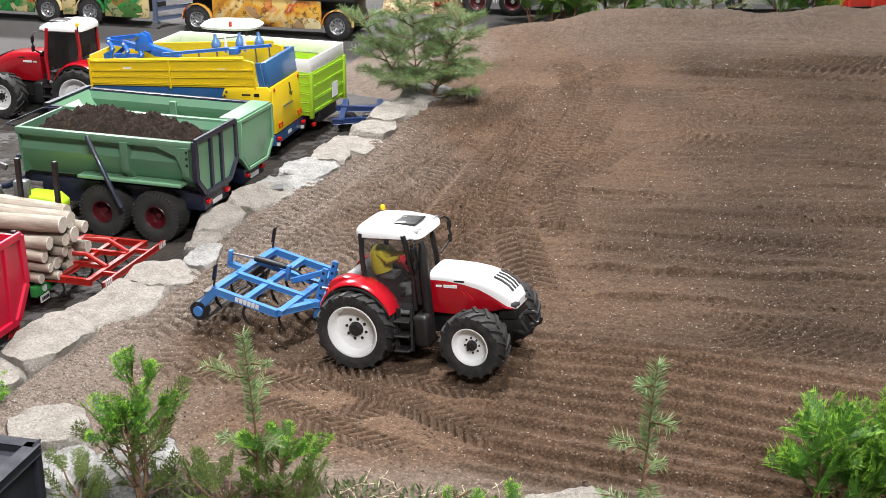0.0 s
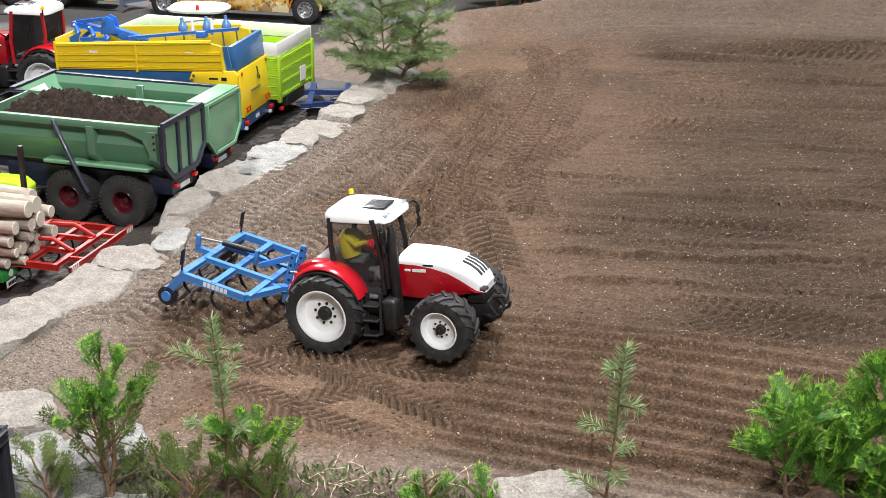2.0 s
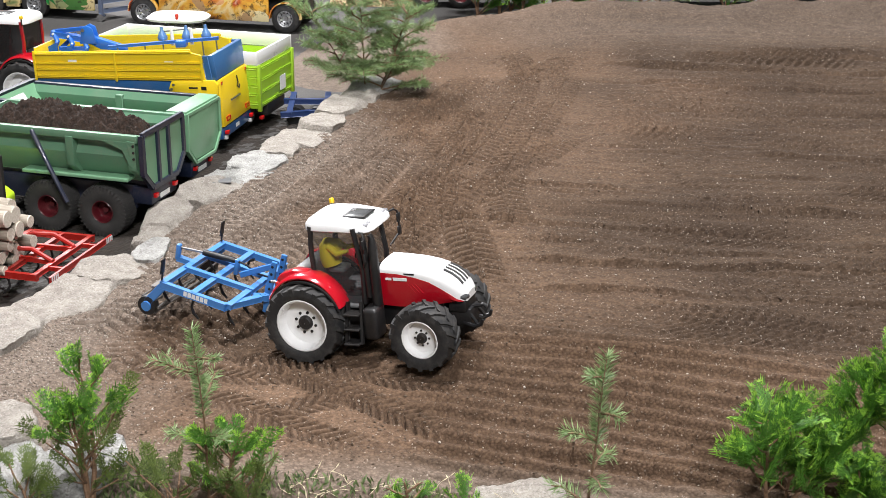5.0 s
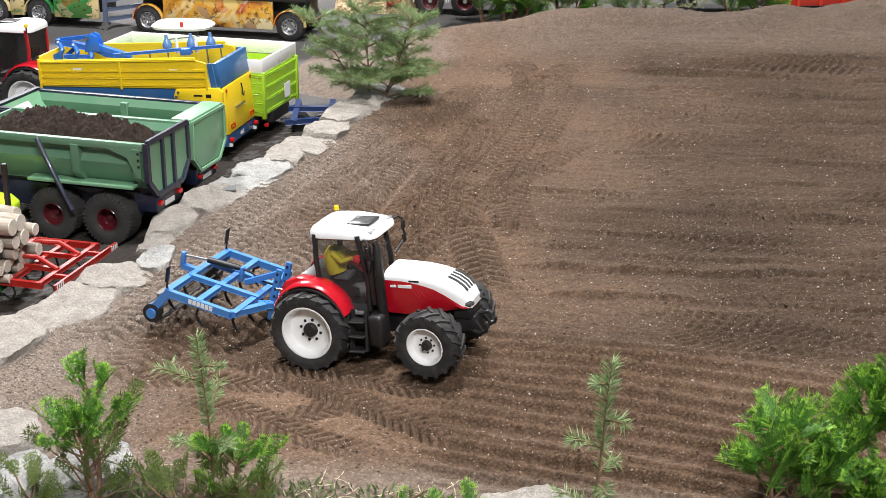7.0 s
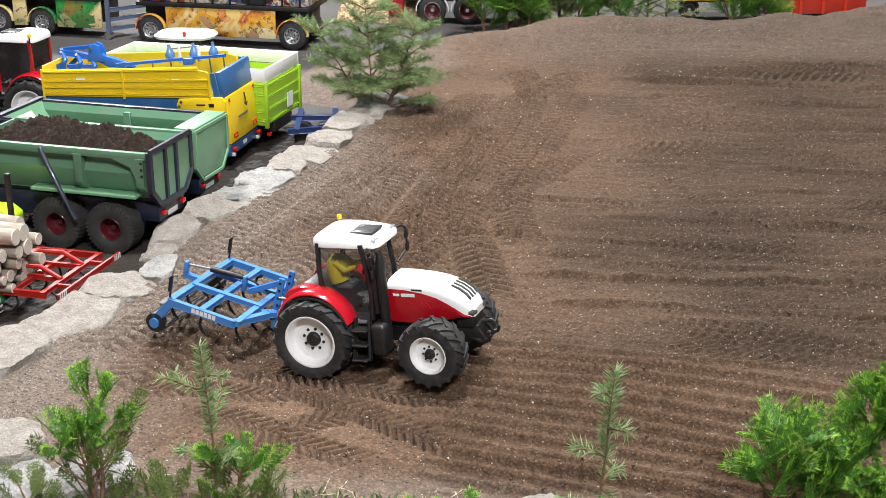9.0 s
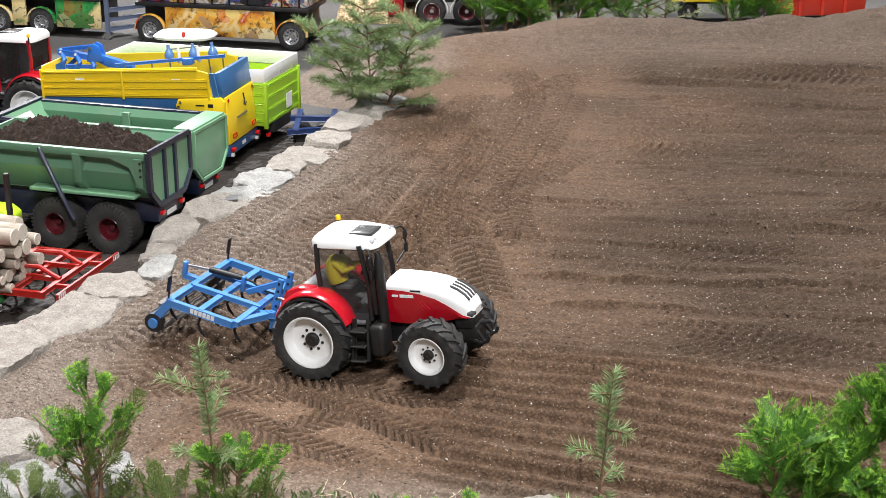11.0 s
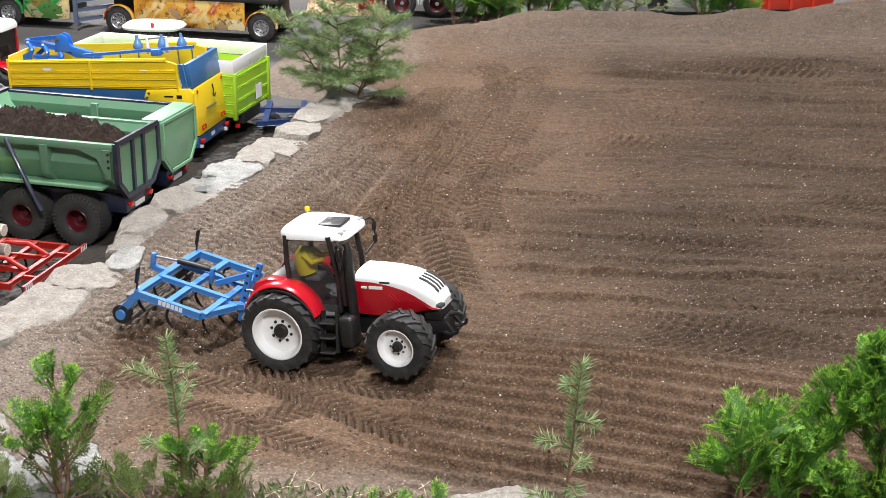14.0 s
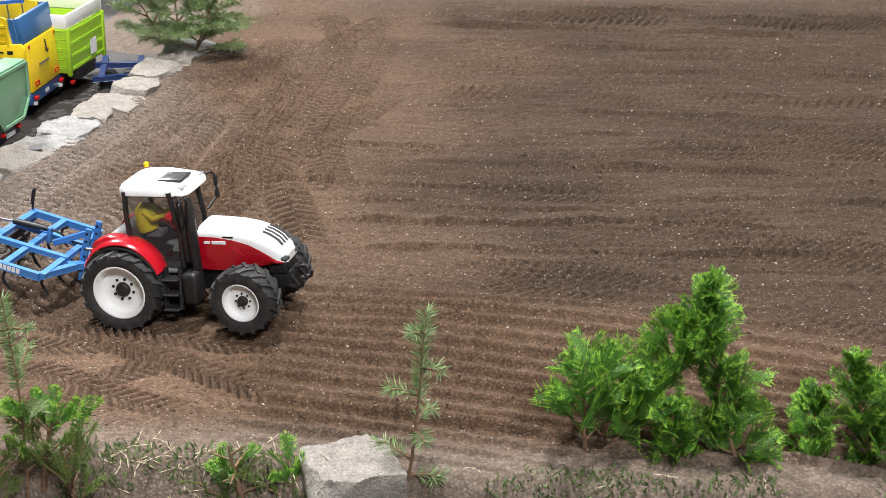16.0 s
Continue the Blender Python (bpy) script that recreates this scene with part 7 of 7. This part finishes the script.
def fir(m, H, branches, seed, label, reach=0.16, ln=0.013, lean=(0, 0), side_twigs=4, name="fir_sapling", group="", dens=0.0011, thick=0.0045):
    rnd = random.Random(seed)
    tr = thing(name, m, label, "sapling", group)
    lv = Leaves()
    pts = curve_pts(rnd, Vector((0, 0, -0.01)), Vector((lean[0], lean[1], 1)), H, 8, 0.12)
    part("trunk", tube(BM(), pts, [thick * (1 - 0.8 * k / 8) for k in range(9)], 8), MAT["twig"], tr)
    needle_branch(lv, rnd, pts, ln, dens, start=0.55)
    for k in range(branches):
        f = 0.12 + 0.8 * (k + rnd.random()) / branches
        x = f * 8
        i = min(7, int(x))
        p = pts[i].lerp(pts[i + 1], x - i)
        az = k * 2.4 + rnd.uniform(-0.4, 0.4)
        L = reach * (1.1 - 0.65 * f) * rnd.uniform(0.75, 1.15)
        bp = curve_pts(rnd, p, Vector((math.cos(az), math.sin(az), rnd.uniform(0.25, 0.8))), L, 5, 0.22, -0.05)
        part("branch", tube(BM(), bp, [0.0022, 0.002, 0.0017, 0.0014, 0.001, 0.0007], 5), MAT["twig"], tr)
        needle_branch(lv, rnd, bp, ln, dens, start=0.2)
        for j in range(side_twigs):
            g = rnd.uniform(0.25, 0.95)
            xi = min(4, int(g * 5))
            bpnt = bp[xi].lerp(bp[xi + 1], g * 5 - xi)
            t = (bp[xi + 1] - bp[xi]).normalized()
            d2 = turned(t, Vector((0, 0, 1)), rnd.choice((-1, 1)) * rnd.uniform(30, 60)) + Vector((0, 0, rnd.uniform(-0.15, 0.2)))
            sp = curve_pts(rnd, bpnt, d2, L * rnd.uniform(0.3, 0.55) * (1.15 - g * 0.5), 3, 0.2, -0.03)
            part("twig", tube(BM(), sp, [0.0013, 0.0011, 0.0009, 0.0006], 4), MAT["twig"], tr)
            needle_branch(lv, rnd, sp, ln, dens, start=0.05)
    lv.object("needles", MAT["needle"], tr)
    return tr


# sapling by the last stone
for k, (dx, dy, lx, hh, nb) in enumerate(((0.0, 0.0, -0.02, 0.32, 22), (-0.02, 0.015, -0.5, 0.25, 12), (0.03, -0.01, 0.42, 0.24, 15), (0.03, -0.03, 0.5, 0.14, 9))):
    fir(pose(-0.172 + dx, 3.335 + dy, -0.005), hh, nb, 11 + k, "young fir sapling with soft green needles beside the edging stones", 0.125, 0.019, (lx, 0.0), 9, "fir_sapling", "saplings by the last stone", 0.00075, 0.0022)
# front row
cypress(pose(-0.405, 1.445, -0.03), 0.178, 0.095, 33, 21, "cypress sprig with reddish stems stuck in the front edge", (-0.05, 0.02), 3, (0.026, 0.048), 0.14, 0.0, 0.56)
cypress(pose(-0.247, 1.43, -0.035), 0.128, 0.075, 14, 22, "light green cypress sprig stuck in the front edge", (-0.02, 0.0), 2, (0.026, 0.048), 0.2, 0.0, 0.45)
fir(pose(-0.262, 1.42, -0.03), 0.252, 6, 23, "slim fir sprig with feathery needles at the front edge", 0.085, 0.014, (0.0, 0.0), 1, "fir_sprig", "green sprigs along the field edge", 0.0005, 0.002)
fir(pose(0.166, 1.37, -0.03), 0.238, 8, 24, "thin upright fir sprig with long soft needles", 0.045, 0.018, (0.05, 0.0), 1, "fir_sprig", "green sprigs along the field edge", 0.0005, 0.0024)
cypress(pose(0.375, 1.40, -0.04), 0.275, 0.06, 30, 25, "dense bright green cypress shrub leaning along the front edge", (0.55, 0.15), 1, (0.04, 0.07), 0.3, 0.45)
cypress(pose(0.388, 1.405, -0.05), 0.165, 0.08, 26, 35, "dense bright green cypress shrub with bare reddish stems", (0.12, 0.05), 2, (0.04, 0.065), 0.42)
cypress(pose(0.575, 1.378, -0.06), 0.295, 0.062, 46, 26, "upright bright green cypress shrub at the front edge", (-0.2, 0.03), 1, (0.04, 0.07), 0.18, 0.85)
cypress(pose(0.648, 1.372, -0.06), 0.14, 0.05, 24, 27, "small cypress sprig at the front edge", (0.0, 0.0), 1, (0.03, 0.05), 0.1, 0.5)
cypress(pose(0.735, 1.364, -0.05), 0.2, 0.065, 40, 28, "leafy cypress sprig at the front edge", (-0.14, 0.0), 1, (0.035, 0.06), 0.1, 0.7)
cypress(pose(0.49, 1.385, -0.05), 0.125, 0.045, 22, 29, "small cypress sprig at the front edge", (-0.15, 0.0), 1, (0.03, 0.05), 0.12, 0.4)
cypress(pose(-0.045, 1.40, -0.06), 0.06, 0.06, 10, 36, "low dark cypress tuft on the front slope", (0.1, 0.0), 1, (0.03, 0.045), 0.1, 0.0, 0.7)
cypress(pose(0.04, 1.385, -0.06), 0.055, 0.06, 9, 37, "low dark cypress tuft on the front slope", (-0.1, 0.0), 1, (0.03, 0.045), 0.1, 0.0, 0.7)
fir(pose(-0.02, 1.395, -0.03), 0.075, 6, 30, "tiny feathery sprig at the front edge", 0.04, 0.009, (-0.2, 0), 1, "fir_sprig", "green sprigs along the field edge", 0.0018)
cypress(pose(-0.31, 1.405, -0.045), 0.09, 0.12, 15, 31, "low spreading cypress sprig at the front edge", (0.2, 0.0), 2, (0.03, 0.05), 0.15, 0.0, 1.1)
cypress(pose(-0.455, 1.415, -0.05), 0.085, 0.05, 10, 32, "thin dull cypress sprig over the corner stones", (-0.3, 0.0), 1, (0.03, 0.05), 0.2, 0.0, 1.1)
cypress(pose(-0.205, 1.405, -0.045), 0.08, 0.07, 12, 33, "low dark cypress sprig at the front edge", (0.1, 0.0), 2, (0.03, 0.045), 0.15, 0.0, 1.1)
cypress(pose(-0.69, 1.66, -0.06), 0.15, 0.06, 22, 34, "cypress sprig beside the crimson trailer", (0.0, 0.0), 1, (0.03, 0.05), 0.3)
# row behind the far bank
rnd = random.Random(77)
for k, (hx, hy, hh) in enumerate(((0.13, 4.42, 0.17), (0.2, 4.44, 0.2), (0.27, 4.43, 0.18), (0.34, 4.45, 0.19), (0.42, 4.47, 0.2), (0.5, 4.5, 0.19), (0.58, 4.47, 0.2), (0.66, 4.5, 0.19), (0.93, 4.5, 0.17), (1.03, 4.5, 0.14), (0.72, 4.52, 0.17), (0.24, 4.52, 0.22), (0.38, 4.54, 0.22))):
    if k in (3, 5, 7, 10):
        fir(pose(hx, hy, -0.03), hh, 16, 50 + k, "fir sprig behind the soil bank", 0.13, 0.016, (0, 0), 3, "fir_sprig", "sprigs behind the bank", 0.0014)
    else:
        cypress(pose(hx, hy, -0.03), hh, 0.17, 16, 50 + k, "leafy cypress sprig behind the soil bank", (rnd.uniform(-0.3, 0.3), 0), 2, (0.07, 0.1), 0.0)

# moss, weeds and straw on the front slope
rnd = random.Random(5)
lv = Leaves()
rs = np.random.RandomState(5)
X = rs.uniform(-0.62, 0.85, 15000)
Y = near_y(X) + rs.triangular(-0.15, -0.04, 0.035, 15000)
Z = field_height(X, Y)[0]
for x, y, z in zip(X, Y, Z):
    thick = noise.noise(Vector((x * 9, y * 9, 3.0)))
    if thick < -0.1 + 0.35 * (0.05 < x < 0.3):
        continue
    tall = (1.0 + 2.2 * max(0.0, thick) * (x < 0.06)) * (0.55 if y > near_y(x) - 0.03 else 1.0)
    p = Vector((x, y, z - 0.001))
    q = p + Vector((rnd.uniform(-1, 1) * 0.009, rnd.uniform(-1, 1) * 0.009, rnd.uniform(0.006, 0.024) * tall))
    lv.blade(p, q, rnd.uniform(0.0008, 0.0022), Vector((rnd.uniform(-1, 1), rnd.uniform(-1, 1), 0.3)))
tagged(lv.object("moss_and_weeds", MAT["moss"]), "short moss and weeds on the field's front slope", "weeds", kind="stuff")
lv = Leaves()
for k in range(70):
    x = rnd.choice((rnd.gauss(-0.1, 0.06), rnd.gauss(-0.05, 0.1), rnd.uniform(-0.4, 0.7)))
    y = near_y(x) + rnd.uniform(-0.04, 0.03)
    p = Vector((x, y, ground_z(x, y) + 0.003))
    a = rnd.uniform(0, 6.28)
    d = Vector((math.cos(a), math.sin(a) * 0.5, rnd.uniform(-0.1, 0.7)))
    for j in range(3):
        q = p + d.normalized() * rnd.uniform(0.006, 0.014)
        lv.sprig(p - d * 0.001, q, 0.0009, Vector((0, 0, 1)), 0.8)
        p, d = q, d + Vector((rnd.uniform(-0.4, 0.4), rnd.uniform(-0.4, 0.4), rnd.uniform(-0.6, 0.2)))
tagged(lv.object("dry_straw", MAT["straw"]), "pale dry straw bits on the front edge", "straw", kind="stuff")


# ---------- crumbs of soil and gravel ----------
def crumb_mat(name, stops):
    m, nt, b = material(name)
    geo = nt.nodes.new("ShaderNodeNewGeometry")
    n1 = noise_tex(nt, geo.outputs["Position"], 500, 3, 0.6)
    c = ramp(nt, geo.outputs["Random Per Island"], stops)
    c = mix(nt, ramp(nt, n1, [(0.35, (0.4, 0.4, 0.4)), (0.6, (0, 0, 0))]), c, (0.06, 0.045, 0.035))
    nt.links.new(c, b.inputs["Base Color"])
    b.inputs["Roughness"].default_value = 0.95
    return m


def scatter(name, count, place, size, mat, label, seed):
    rs = np.random.RandomState(seed)
    X, Y = place(rs, count)
    Z, G, D = field_height(X, Y)
    n = len(X)
    r = size(rs, n, X, Y, G)
    keep = r > 0
    X, Y, Z, r = X[keep], Y[keep], Z[keep], r[keep]
    n = len(X)
    base = np.array([(1, 0, 0), (0, 1, 0), (-1, 0, 0), (0, -1, 0), (0, 0, 0.85), (0, 0, -0.85)], float)
    jit = 1 + rs.uniform(-0.4, 0.4, (n, 6, 3))
    a = rs.uniform(0, 6.28, n)
    c, s = np.cos(a)[:, None], np.sin(a)[:, None]
    P = base[None] * jit + rs.uniform(-0.2, 0.2, (n, 6, 3))
    Q = np.stack([P[..., 0] * c - P[..., 1] * s, P[..., 0] * s + P[..., 1] * c, P[..., 2]], -1) * r[:, None, None]
    Q += np.stack([X, Y, Z + r * 0.3], -1)[:, None]
    f = np.array([(0, 1, 4), (1, 2, 4), (2, 3, 4), (3, 0, 4), (1, 0, 5), (2, 1, 5), (3, 2, 5), (0, 3, 5)])
    F = (f[None] + (np.arange(n) * 6)[:, None, None]).reshape(-1, 3)
    me = bpy.data.meshes.new(name)
    me.vertices.add(n * 6)
    me.vertices.foreach_set("co", Q.astype(np.float32).ravel())
    me.loops.add(F.size)
    me.loops.foreach_set("vertex_index", F.astype(np.int32).ravel())
    me.polygons.add(len(F))
    me.polygons.foreach_set("loop_start", np.arange(0, F.size, 3, dtype=np.int32))
    me.update(calc_edges=True)
    me.materials.append(mat)
    return tagged(new(name, me), label, "soil", kind="stuff")


def over_field(rs, n):
    Y = 1.3 * (4.3 / 1.3) ** (rs.rand(n) ** 1.15)
    X = -0.75 + rs.rand(n) * (1.55 + (Y - 1.08) * 0.46)
    ok = (X > edge_x(Y) + 0.06) & (Y > near_y(X) - 0.05)
    return X[ok], Y[ok]


scatter("soil_crumbs", 42000, over_field, lambda rs, n, X, Y, G: np.where(G > 0.6 * rs.rand(n), 0, 0.0006 + 0.0016 * rs.rand(n) ** 4 + 0.0002 * Y / 2), crumb_mat("soil_crumb", [(0.0, (0.075, 0.052, 0.036)), (0.5, (0.105, 0.072, 0.049)), (0.86, (0.17, 0.122, 0.088)), (0.95, (0.5, 0.44, 0.38))]), "loose brown crumbs of soil on the field", 3)


def by_edge(rs, n):
    Y = 1.42 + rs.rand(n) ** 1.3 * 2.0
    X = edge_x(Y) + 0.05 + np.abs(rs.normal(0, 0.16, n))
    ok = (Y > near_y(X) - 0.02)
    return X[ok], Y[ok]


scatter("gravel_bits", 38000, by_edge, lambda rs, n, X, Y, G: np.where(rs.rand(n) < G + 0.15, 0.0006 + 0.0014 * rs.rand(n) ** 2.5, 0), crumb_mat("gravel_bit", [(0.0, (0.12, 0.094, 0.076)), (0.45, (0.22, 0.18, 0.148)), (0.8, (0.32, 0.275, 0.235)), (0.95, (0.45, 0.405, 0.355))]), "fine grey gravel along the edging stones", 4)
